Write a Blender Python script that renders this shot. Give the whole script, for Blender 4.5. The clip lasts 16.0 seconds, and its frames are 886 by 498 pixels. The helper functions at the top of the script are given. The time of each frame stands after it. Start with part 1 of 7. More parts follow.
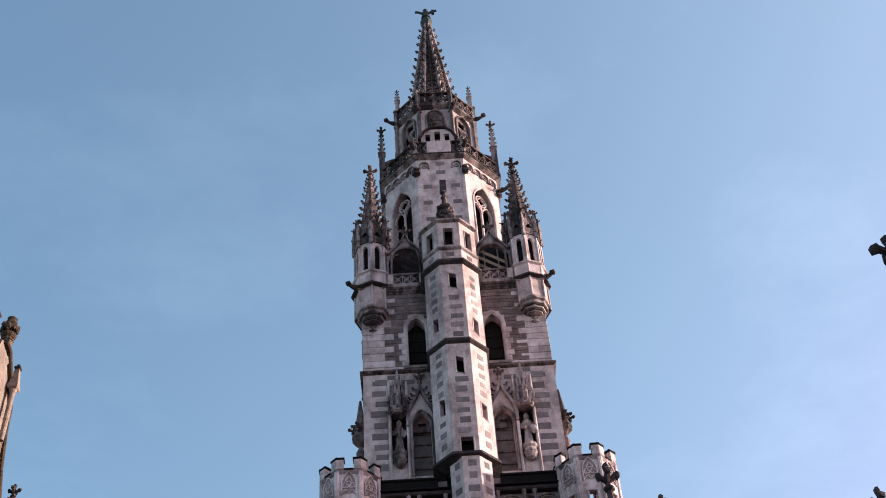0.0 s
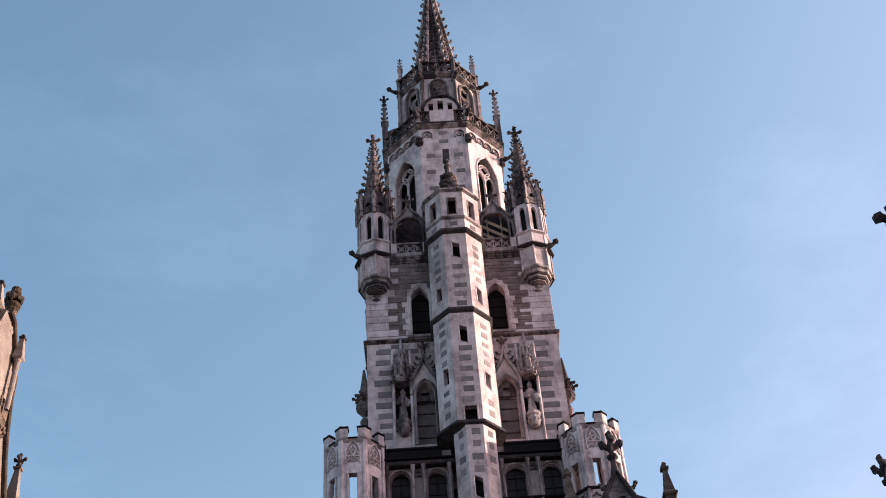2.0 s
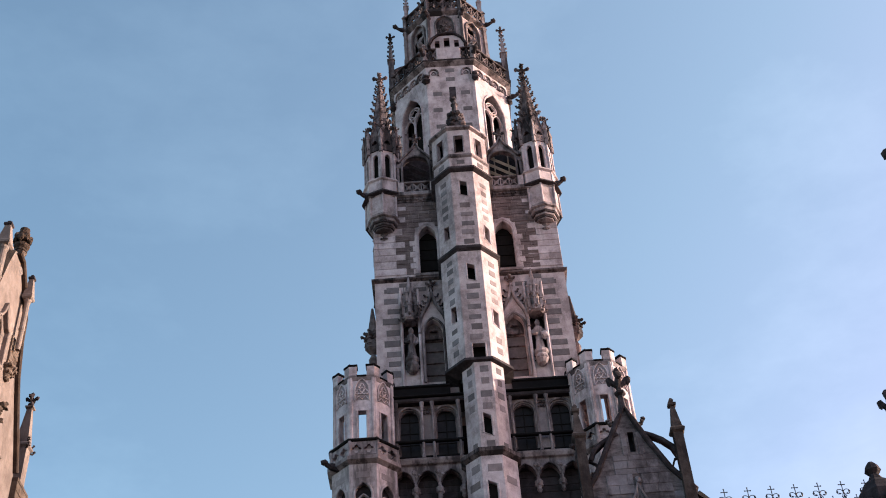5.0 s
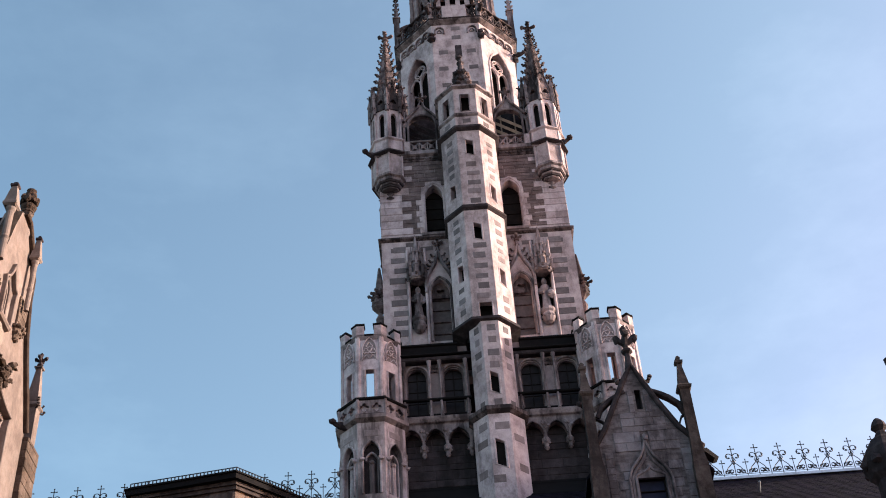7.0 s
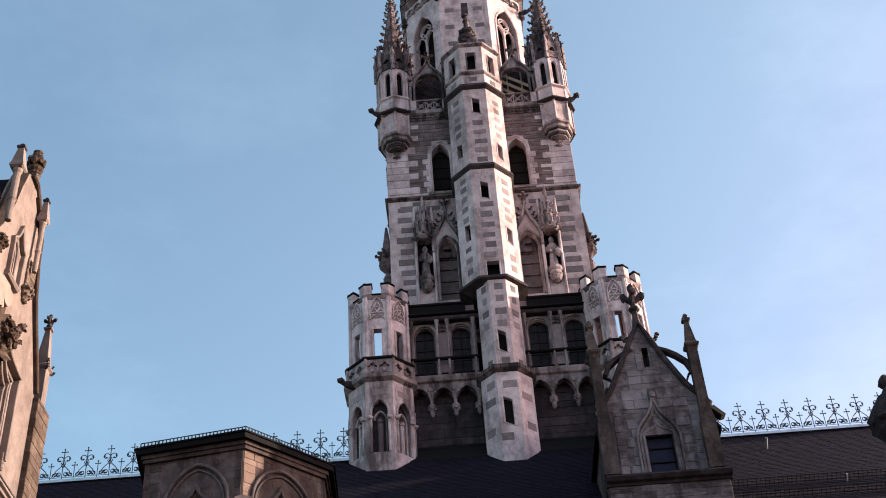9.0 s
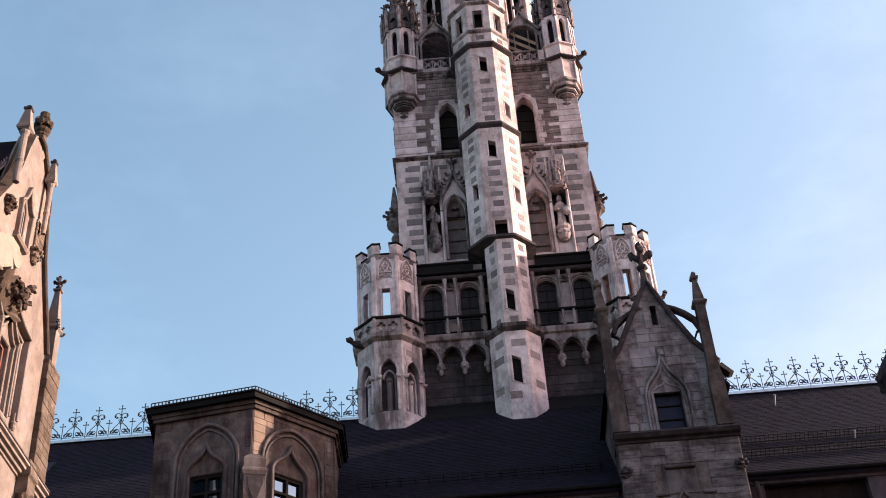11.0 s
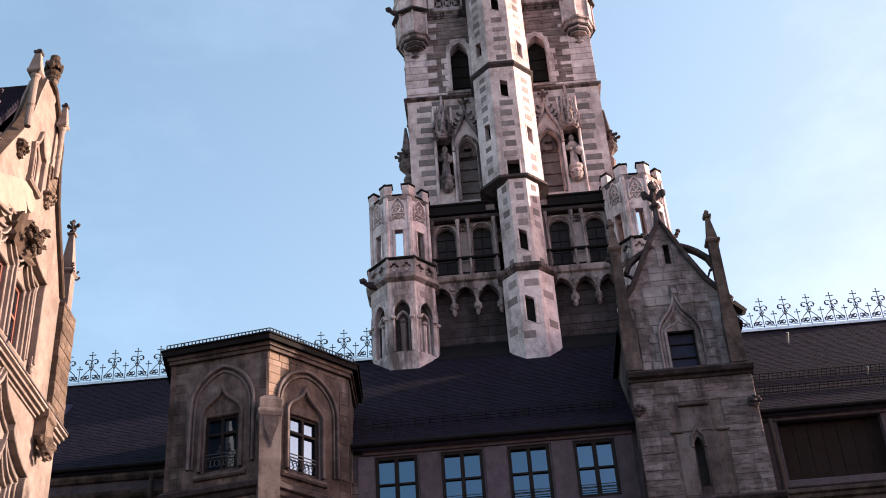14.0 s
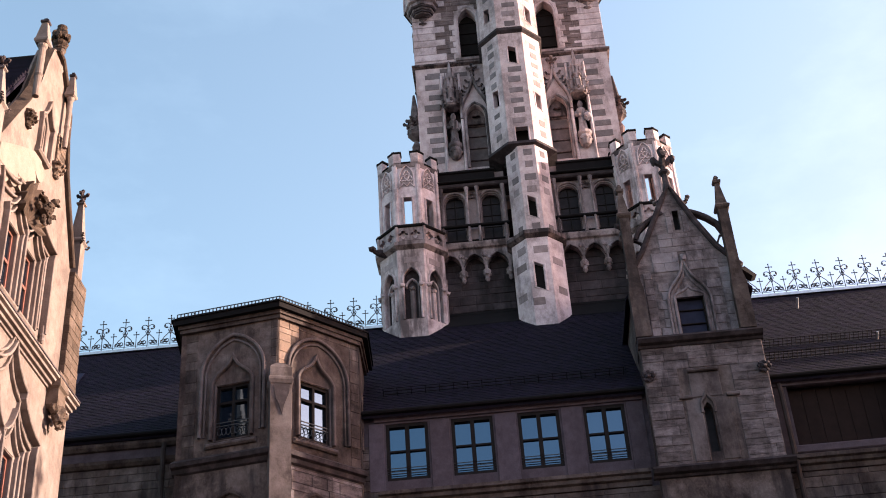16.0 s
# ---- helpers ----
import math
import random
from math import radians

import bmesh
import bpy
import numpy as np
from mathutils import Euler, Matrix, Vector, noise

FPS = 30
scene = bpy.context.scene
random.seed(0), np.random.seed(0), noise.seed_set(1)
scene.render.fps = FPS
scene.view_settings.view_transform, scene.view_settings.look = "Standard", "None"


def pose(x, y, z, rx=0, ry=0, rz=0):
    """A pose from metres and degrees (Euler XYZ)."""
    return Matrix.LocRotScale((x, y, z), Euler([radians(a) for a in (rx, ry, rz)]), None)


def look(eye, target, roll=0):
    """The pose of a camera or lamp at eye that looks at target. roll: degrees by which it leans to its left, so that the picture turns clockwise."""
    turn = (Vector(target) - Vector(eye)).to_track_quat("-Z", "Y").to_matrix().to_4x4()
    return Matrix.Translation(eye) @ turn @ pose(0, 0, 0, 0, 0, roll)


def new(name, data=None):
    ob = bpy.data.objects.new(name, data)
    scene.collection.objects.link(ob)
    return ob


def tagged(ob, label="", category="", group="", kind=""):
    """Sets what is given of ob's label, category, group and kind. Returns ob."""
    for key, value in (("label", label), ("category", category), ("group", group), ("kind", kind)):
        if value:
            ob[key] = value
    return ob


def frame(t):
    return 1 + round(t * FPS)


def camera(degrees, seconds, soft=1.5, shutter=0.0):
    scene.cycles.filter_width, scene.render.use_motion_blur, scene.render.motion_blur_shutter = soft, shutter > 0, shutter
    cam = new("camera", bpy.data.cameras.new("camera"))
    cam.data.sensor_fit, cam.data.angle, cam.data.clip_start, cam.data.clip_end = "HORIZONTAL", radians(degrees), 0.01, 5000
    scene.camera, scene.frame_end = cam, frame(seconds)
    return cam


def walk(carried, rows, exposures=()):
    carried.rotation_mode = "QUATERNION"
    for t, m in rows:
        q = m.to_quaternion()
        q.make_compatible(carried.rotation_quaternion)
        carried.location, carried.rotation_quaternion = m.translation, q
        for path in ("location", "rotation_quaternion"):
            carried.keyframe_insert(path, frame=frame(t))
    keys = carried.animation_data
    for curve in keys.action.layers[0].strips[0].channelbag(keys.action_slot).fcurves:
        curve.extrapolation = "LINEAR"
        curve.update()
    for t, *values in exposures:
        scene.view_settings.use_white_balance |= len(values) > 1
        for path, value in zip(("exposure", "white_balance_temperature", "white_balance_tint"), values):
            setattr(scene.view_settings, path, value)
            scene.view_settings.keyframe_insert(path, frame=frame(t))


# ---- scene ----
from mathutils.geometry import tessellate_polygon

# ---------------------------------------------------------------- camera
cam = camera(37.5, 16.0, soft=1.0)
EYE = (0.0, 0.0, 1.6)
ROWS = [
    (0.0, 136.747, 3.175, 1.420), (0.5, 136.460, 3.160, 1.436), (1.0, 136.118, 3.152, 1.482),
    (1.5, 135.785, 3.155, 1.548), (2.0, 135.410, 3.156, 1.608), (2.5, 135.016, 3.160, 1.670),
    (3.0, 134.580, 3.165, 1.740), (3.5, 134.135, 3.166, 1.808), (4.0, 133.650, 3.170, 1.894),
    (6.5, 131.425, 3.160, 2.362), (7.0, 130.965, 3.176, 2.472), (7.5, 130.513, 3.187, 2.577),
    (8.0, 130.060, 3.195, 2.682), (8.5, 129.625, 3.212, 2.798), (9.0, 129.200, 3.230, 2.920),
    (11.5, 126.989, 3.272, 3.510), (12.0, 126.538, 3.290, 3.636), (12.5, 126.105, 3.302, 3.754),
    (13.0, 125.684, 3.308, 3.873), (13.5, 125.274, 3.322, 4.000), (14.0, 124.879, 3.336, 4.130),
    (14.5, 124.504, 3.344, 4.260), (15.0, 124.142, 3.358, 4.392), (15.5, 123.803, 3.386, 4.526),
    (16.0, 123.482, 3.412, 4.664),
]
walk(cam, [(t, pose(*EYE, rx, ry, rz)) for t, rx, ry, rz in ROWS],
     exposures=[(0.0, 1.28, 6560, 10), (4.0, 1.32, 6640, 10), (9.0, 1.46, 6900, 11), (16.0, 1.87, 7250, 15.5)])

# ---------------------------------------------------------------- light
SUN_EL, SUN_AZ = 18.0, 5.6          # degrees above the horizon; degrees from +x towards +y
sun_dir = Vector((math.cos(radians(SUN_EL)) * math.cos(radians(SUN_AZ)), math.cos(radians(SUN_EL)) * math.sin(radians(SUN_AZ)), math.sin(radians(SUN_EL))))
world = bpy.data.worlds.new("sky")
scene.world = world
world.use_nodes = True
wn = world.node_tree.nodes
sky = wn.new("ShaderNodeTexSky")
sky.sky_type = "NISHITA"
sky.sun_disc = False
sky.sun_elevation = radians(SUN_EL)
sky.sun_rotation = radians(90.0 - SUN_AZ)
sky.altitude = 500
sky.air_density, sky.dust_density, sky.ozone_density = 1.0, 1.4, 0.3
wn["Background"].inputs["Strength"].default_value = 0.15
tcw = wn.new("ShaderNodeTexCoord")
mpw = wn.new("ShaderNodeMapping")
mpw.inputs["Scale"].default_value = (1.0, 1.0, 2.2)
nzw = wn.new("ShaderNodeTexNoise")
nzw.inputs["Scale"].default_value, nzw.inputs["Detail"].default_value, nzw.inputs["Roughness"].default_value = 3.2, 7.0, 0.6
rpw = wn.new("ShaderNodeValToRGB")
rpw.color_ramp.elements[0].position, rpw.color_ramp.elements[0].color = 0.46, (1.0, 1.0, 0.95, 1)
rpw.color_ramp.elements[1].position, rpw.color_ramp.elements[1].color = 0.80, (1.35, 1.28, 1.15, 1)
mxw = wn.new("ShaderNodeMix")
mxw.data_type, mxw.blend_type = "RGBA", "MULTIPLY"
mxw.inputs["Factor"].default_value = 1.0
wl = world.node_tree.links
wl.new(tcw.outputs["Generated"], mpw.inputs["Vector"])
wl.new(mpw.outputs[0], nzw.inputs["Vector"])
wl.new(nzw.outputs["Fac"], rpw.inputs["Fac"])
wl.new(sky.outputs[0], mxw.inputs["A"])
wl.new(rpw.outputs["Color"], mxw.inputs["B"])
# thin haze, thicker towards the sun
sxw = wn.new("ShaderNodeSeparateXYZ")
hzw = wn.new("ShaderNodeMapRange")
hzw.inputs["From Min"].default_value, hzw.inputs["From Max"].default_value = -0.6, 0.6
hrw = wn.new("ShaderNodeValToRGB")
hrw.color_ramp.elements[0].color, hrw.color_ramp.elements[1].color = (0.595, 0.75, 0.805, 1), (1.15, 1.1, 1.06, 1)
mhw = wn.new("ShaderNodeMix")
mhw.data_type, mhw.blend_type = "RGBA", "MULTIPLY"
mhw.inputs["Factor"].default_value = 1.0
wl.new(tcw.outputs["Generated"], sxw.inputs[0])
wl.new(sxw.outputs["X"], hzw.inputs["Value"])
wl.new(hzw.outputs[0], hrw.inputs["Fac"])
wl.new(mxw.outputs["Result"], mhw.inputs["A"])
wl.new(hrw.outputs["Color"], mhw.inputs["B"])
lhw = wn.new("ShaderNodeMath")
lhw.operation = "SUBTRACT"
lmw = wn.new("ShaderNodeMapRange")
lmw.inputs["From Min"].default_value, lmw.inputs["From Max"].default_value = -0.5, 0.0
lrw = wn.new("ShaderNodeValToRGB")
lrw.color_ramp.elements[0].color, lrw.color_ramp.elements[1].color = (1, 1, 1, 1), (1.01, 0.83, 0.95, 1)
mlw = wn.new("ShaderNodeMix")
mlw.data_type, mlw.blend_type = "RGBA", "MULTIPLY"
mlw.inputs["Factor"].default_value = 1.0
wl.new(sxw.outputs["X"], lhw.inputs[0])
wl.new(sxw.outputs["Z"], lhw.inputs[1])
wl.new(lhw.outputs[0], lmw.inputs["Value"])
wl.new(lmw.outputs[0], lrw.inputs["Fac"])
wl.new(mhw.outputs["Result"], mlw.inputs["A"])
wl.new(lrw.outputs["Color"], mlw.inputs["B"])
wl.new(mlw.outputs["Result"], wn["Background"].inputs["Color"])
lamp = bpy.data.lights.new("sun", "SUN")
lamp.energy, lamp.angle, lamp.color = 4.2, radians(0.6), (1.0, 0.85, 0.71)
sun = new("sun", lamp)
sun.matrix_world = look(sun_dir * 100, (0, 0, 0))

# ---------------------------------------------------------------- materials
def shader(name, rough=0.85, metallic=0.0):
    m = bpy.data.materials.new(name)
    m.use_nodes = True
    nt = m.node_tree
    b = nt.nodes["Principled BSDF"]
    b.inputs["Roughness"].default_value = rough
    b.inputs["Metallic"].default_value = metallic
    b.inputs["Specular IOR Level"].default_value = 0.5 if rough < 0.6 else 0.12
    return m, nt, b


def noise_node(nt, coord, scale, detail=6, rough=0.6, stretch=(1, 1, 1)):
    mp = nt.nodes.new("ShaderNodeMapping")
    mp.inputs["Scale"].default_value = stretch
    nt.links.new(coord, mp.inputs["Vector"])
    n = nt.nodes.new("ShaderNodeTexNoise")
    n.inputs["Scale"].default_value, n.inputs["Detail"].default_value, n.inputs["Roughness"].default_value = scale, detail, rough
    nt.links.new(mp.outputs[0], n.inputs["Vector"])
    return n.outputs["Fac"]


def ramp(nt, fac, stops):
    r = nt.nodes.new("ShaderNodeValToRGB")
    el = r.color_ramp.elements
    while len(el) < len(stops):
        el.new(0.5)
    for e, (p, c) in zip(el, stops):
        e.position, e.color = p, (*c, 1)
    nt.links.new(fac, r.inputs["Fac"])
    return r.outputs["Color"]


def mix(nt, kind, fac, a, b):
    n = nt.nodes.new("ShaderNodeMix")
    n.data_type, n.blend_type = "RGBA", kind
    for sock, v in ((n.inputs["Factor"], fac), (n.inputs["A"], a), (n.inputs["B"], b)):
        if isinstance(v, bpy.types.NodeSocket):
            nt.links.new(v, sock)
        else:
            sock.default_value = v if isinstance(v, (int, float)) else (*v, 1)
    return n.outputs["Result"]


def stone(name, dark, mid, light, soot=(0.06, 0.05, 0.05), soot_from=0.56, soot_to=0.78, soot_amount=0.75, rough=0.9, vary=0.25, bump=0.35, grime=0.0, eroded=0.0):
    """Weathered stone: block to block tone, mottling, grain, and soot running down in streaks."""
    m, nt, b = shader(name, rough)
    tc = nt.nodes.new("ShaderNodeNewGeometry")
    pos = tc.outputs["Position"]
    big = noise_node(nt, pos, 0.45, 5, 0.6)
    mid_n = noise_node(nt, pos, 2.6, 8, 0.65)
    fine = noise_node(nt, pos, 22.0, 6, 0.7)
    streak = noise_node(nt, pos, 1.5, 7, 0.65, (1.0, 1.0, 0.16))
    base = ramp(nt, mid_n, [(0.25, dark), (0.5, mid), (0.75, light)])
    base = mix(nt, "MULTIPLY", 0.5, base, ramp(nt, big, [(0.3, (0.72, 0.69, 0.67)), (0.7, (1.08, 1.06, 1.04))]))
    base = mix(nt, "MULTIPLY", 0.45, base, ramp(nt, fine, [(0.25, (0.6, 0.58, 0.56)), (0.7, (1.15, 1.14, 1.12))]))
    if grime:
        patch = noise_node(nt, pos, 0.9, 9, 0.72, (1.0, 1.0, 0.6))
        base = mix(nt, "MULTIPLY", grime, base, ramp(nt, patch, [(0.40, (0.30, 0.265, 0.26)), (0.50, (0.80, 0.76, 0.75)), (0.60, (1.0, 1.0, 1.0))]))
    if eroded:
        pits = noise_node(nt, pos, 1.7, 9, 0.72, (0.8, 0.8, 3.4))
        base = mix(nt, "MULTIPLY", eroded, base, ramp(nt, pits, [(0.42, (0.22, 0.19, 0.19)), (0.48, (0.72, 0.68, 0.67)), (0.54, (1.0, 1.0, 1.0)), (0.68, (1.3, 1.26, 1.24))]))
    # tone of each block
    oi = nt.nodes.new("ShaderNodeObjectInfo")
    add = nt.nodes.new("ShaderNodeMath")
    add.operation = "ADD"
    nt.links.new(oi.outputs["Random"], add.inputs[0])
    nt.links.new(tc.outputs["Random Per Island"], add.inputs[1])
    fr = nt.nodes.new("ShaderNodeMath")
    fr.operation = "FRACT"
    nt.links.new(add.outputs[0], fr.inputs[0])
    lo = 1 - vary
    base = mix(nt, "MULTIPLY", 1.0, base, ramp(nt, fr.outputs[0], [(0.0, (lo, lo * 0.97, lo * 0.94)), (1.0, (1.0, 1.0, 1.0))]))
    sn = nt.nodes.new("ShaderNodeMath")
    sn.operation = "MULTIPLY"
    nt.links.new(ramp(nt, streak, [(soot_from, (0, 0, 0)), (soot_to, (1, 1, 1))]), sn.inputs[0])
    sn.inputs[1].default_value = soot_amount
    base = mix(nt, "MIX", sn.outputs[0], base, soot)
    nt.links.new(base, b.inputs["Base Color"])
    bp = nt.nodes.new("ShaderNodeBump")
    bp.inputs["Strength"].default_value, bp.inputs["Distance"].default_value = bump, 0.06
    nt.links.new(mid_n, bp.inputs["Height"])
    bp2 = nt.nodes.new("ShaderNodeBump")
    bp2.inputs["Strength"].default_value, bp2.inputs["Distance"].default_value = bump, 0.015
    nt.links.new(fine, bp2.inputs["Height"])
    nt.links.new(bp.outputs[0], bp2.inputs["Normal"])
    nt.links.new(bp2.outputs[0], b.inputs["Normal"])
    return m


PALE = stone("pale_limestone", (0.4396, 0.3644, 0.3993), (0.6194, 0.5331, 0.5847), (0.7493, 0.6625, 0.7226), soot=(0.08755, 0.06798, 0.07354), soot_from=0.57, soot_to=0.72, soot_amount=0.76, vary=0.2, grime=0.68)
CARVED = stone("carved_limestone", (0.1649, 0.1367, 0.1484), (0.3298, 0.2776, 0.3031), (0.5112, 0.4442, 0.4825), soot=(0.0255, 0.0204, 0.02231), soot_from=0.47, soot_to=0.6, soot_amount=0.85, grime=0.5)
# soot plus the shade of deep carving, both put into the colour
CARVED_DARK = stone("sooty_shaded_limestone", (0.0595, 0.04505, 0.0482), (0.1615, 0.1249, 0.1339), (0.357, 0.2848, 0.3034), soot=(0.017, 0.01445, 0.01606), soot_from=0.44, soot_to=0.56, soot_amount=0.9)
BLOCK = stone("grey_brown_block", (0.1358, 0.1136, 0.1254), (0.194, 0.1678, 0.1842), (0.2619, 0.2291, 0.2506), vary=0.35)
MID_BLOCK = stone("mid_tone_block", (0.2522, 0.206, 0.2249), (0.3298, 0.2764, 0.2999), (0.4074, 0.3467, 0.377), vary=0.4, grime=0.5)
RUBBLE = stone("brown_rubble", (0.1306, 0.09946, 0.1041), (0.2009, 0.1571, 0.1662), (0.2813, 0.2247, 0.2382), vary=0.22, bump=0.7, grime=0.4, eroded=0.4)
# soot-black stone; also used where the shade of a hollow is painted
SOOT_SHADE = stone("soot_shade_stone", (0.022, 0.018, 0.02117), (0.045, 0.037, 0.04351), (0.1, 0.083, 0.09761), vary=0.3)
DARK_COURSES = stone("dark_coursed_stone", (0.0294, 0.0238, 0.02765), (0.0588, 0.0483, 0.056), (0.0994, 0.0819, 0.0952), soot=(0.0124, 0.0108, 0.01225), soot_from=0.48, soot_to=0.66, vary=0.45)
COURT = stone("court_stone", (0.07923, 0.06255, 0.06277), (0.1364, 0.1111, 0.1108), (0.22, 0.1839, 0.1834), soot=(0.02052, 0.01672, 0.01961), soot_from=0.5, soot_to=0.66, soot_amount=0.8, vary=0.42, bump=0.7, grime=0.9)
COURT_ERODED = stone("eroded_court_stone", (0.1227, 0.1064, 0.1156), (0.2045, 0.1788, 0.196), (0.3067, 0.2749, 0.3014), soot=(0.02052, 0.01672, 0.01961), soot_from=0.52, soot_to=0.68, soot_amount=0.75, vary=0.42, bump=0.8, grime=0.5, eroded=0.6)
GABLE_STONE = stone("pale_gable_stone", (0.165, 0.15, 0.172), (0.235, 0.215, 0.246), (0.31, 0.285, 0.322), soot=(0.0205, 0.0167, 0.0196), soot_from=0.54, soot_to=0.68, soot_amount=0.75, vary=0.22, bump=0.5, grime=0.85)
COURT_PLAIN = stone("court_render", (0.07344, 0.06072, 0.07891), (0.09677, 0.08096, 0.1052), (0.1253, 0.1056, 0.1373), soot=(0.03456, 0.02904, 0.03774), soot_amount=0.5, bump=0.15, grime=0.3)
COURT_DRESSED = stone("court_dressed_stone", (0.09952, 0.08448, 0.09021), (0.1409, 0.1214, 0.1301), (0.1907, 0.1672, 0.1786), soot=(0.0342, 0.02904, 0.03439), soot_from=0.54, soot_to=0.7, soot_amount=0.7, grime=0.8)
WARM = stone("warm_limestone", (0.1568, 0.127, 0.1198), (0.2176, 0.182, 0.1749), (0.2695, 0.233, 0.2268), soot=(0.07, 0.05, 0.042), soot_from=0.54, soot_to=0.76, soot_amount=0.6, vary=0.1, grime=0.45)
PALE_WARM = stone("pale_warm_limestone", (0.2, 0.168, 0.152), (0.24, 0.206, 0.19), (0.27, 0.236, 0.22), soot_amount=0.2, vary=0.1)
TUFF = stone("weathered_tuff", (0.082, 0.06, 0.0496), (0.1394, 0.1056, 0.0896), (0.205, 0.16, 0.14), soot=(0.05, 0.035, 0.03), soot_from=0.55, soot_to=0.7, soot_amount=0.6, vary=0.35, bump=0.9, grime=0.5)
COURT_SUN_PATCH = stone("sun_patch_court_stone", (0.1496, 0.1037, 0.08715), (0.198, 0.1428, 0.1228), (0.2464, 0.1826, 0.1577), soot_from=0.6, soot_to=0.75, soot_amount=0.4, vary=0.2)
PALE_BASE = stone("stained_limestone", (0.3492, 0.2931, 0.3207), (0.5354, 0.4619, 0.5055), (0.7217, 0.6392, 0.694), soot=(0.06, 0.048, 0.0504), soot_from=0.48, soot_to=0.6, soot_amount=0.8, vary=0.22, grime=0.8)
WARM_DARK = stone("brown_tuff_and_shade", (0.03938, 0.02644, 0.02222), (0.07875, 0.05625, 0.04625), (0.1294, 0.09563, 0.08112), vary=0.45, bump=0.8, grime=0.5)
TILE = stone("roof_tile", (0.006368, 0.004492, 0.01167), (0.009759, 0.00695, 0.01802), (0.01486, 0.0106, 0.02663), soot=(0.0038, 0.0034, 0.0055), rough=0.8, vary=0.55)
PAVING = stone("court_paving", (0.16, 0.15, 0.14), (0.22, 0.21, 0.2), (0.28, 0.27, 0.25))


def plain(name, color, rough, metallic=0.0, wear=0.3):
    m, nt, b = shader(name, rough, metallic)
    pos = nt.nodes.new("ShaderNodeNewGeometry").outputs["Position"]
    n = noise_node(nt, pos, 3.0, 6, 0.65)
    lo = [c * (1 - wear) for c in color]
    hi = [min(1, c * (1 + wear)) for c in color]
    nt.links.new(ramp(nt, n, [(0.3, lo), (0.7, hi)]), b.inputs["Base Color"])
    return m


LEAD = plain("dark_lead", (0.007, 0.006, 0.007), 0.9, 0.0)
ZINC = plain("zinc_capping", (0.45, 0.47, 0.5), 0.35, 0.8)
IRON = plain("wrought_iron", (0.03, 0.034, 0.042), 0.5, 0.3)
BRONZE = plain("green_bronze", (0.014, 0.02, 0.021), 0.55, 0.4)
WOOD_DARK = plain("dark_window_wood", (0.009, 0.006, 0.006), 0.6)
WOOD_RED = plain("red_brown_window_wood", (0.15, 0.05, 0.036), 0.5)
LIT_TIMBER = plain("lit_timber", (0.42, 0.35, 0.29), 0.8)
# near-black fill behind openings; the interior shade is put into its colour
INNER_SHADE = plain("painted_interior_shade", (0.012, 0.01, 0.01), 0.9)


def make_glass():
    m, nt, b = shader("window_glass", 0.03)
    b.inputs["Base Color"].default_value = (0.004, 0.007, 0.012, 1)
    b.inputs["IOR"].default_value = 2.4
    b.inputs["Specular Tint"].default_value = (0.42, 0.7, 1.0, 1)
    pos = nt.nodes.new("ShaderNodeNewGeometry").outputs["Position"]
    bp = nt.nodes.new("ShaderNodeBump")
    bp.inputs["Strength"].default_value, bp.inputs["Distance"].default_value = 0.04, 0.01
    nt.links.new(noise_node(nt, pos, 1.2, 2, 0.4), bp.inputs["Height"])
    nt.links.new(bp.outputs[0], b.inputs["Normal"])
    return m


GLASS = make_glass()
# two dull panes; a dark reflection is put into their colour
DULL_GLASS = plain("dull_dark_glass", (0.022, 0.02, 0.024), 0.75)
BLUE_GLASS = plain("dark_blue_glass", (0.016, 0.018, 0.038), 0.65)

# ---------------------------------------------------------------- building helpers
AT = {}


def thing(name, loc, label, category, group="", kind=""):
    ob = new(name)
    ob.empty_display_size = 0.3
    ob.location = loc
    AT[ob] = Matrix.Translation(loc)
    return tagged(ob, label, category, group, kind)


def to_mesh(bm, name, material, smooth=False):
    me = bpy.data.meshes.new(name)
    bmesh.ops.recalc_face_normals(bm, faces=bm.faces)
    bm.to_mesh(me)
    bm.free()
    me.materials.append(material)
    if smooth:
        me.shade_smooth()
    return me


def part(name, bm, material, parent, label="", smooth=False):
    """One mesh, given in world places, under a thing or a part."""
    return piece(name, to_mesh(bm, name, material, smooth), Matrix.Identity(4), parent, label)


def parts(name, bm, material, parent, label=""):
    """Every separate solid of bm as a part of its own."""
    left = set(bm.verts)
    while left:
        todo, isle = [next(v for v in bm.verts if v in left)], []
        left.discard(todo[0])
        while todo:
            v = todo.pop()
            isle.append(v)
            for e in v.link_edges:
                o = e.other_vert(v)
                if o in left:
                    left.discard(o)
                    todo.append(o)
        one = bmesh.new()
        at = {v: one.verts.new(v.co) for v in isle}
        for f in {f for v in isle for f in v.link_faces}:
            one.faces.new([at[v] for v in f.verts])
        part(name, one, material, parent, label)
    bm.free()


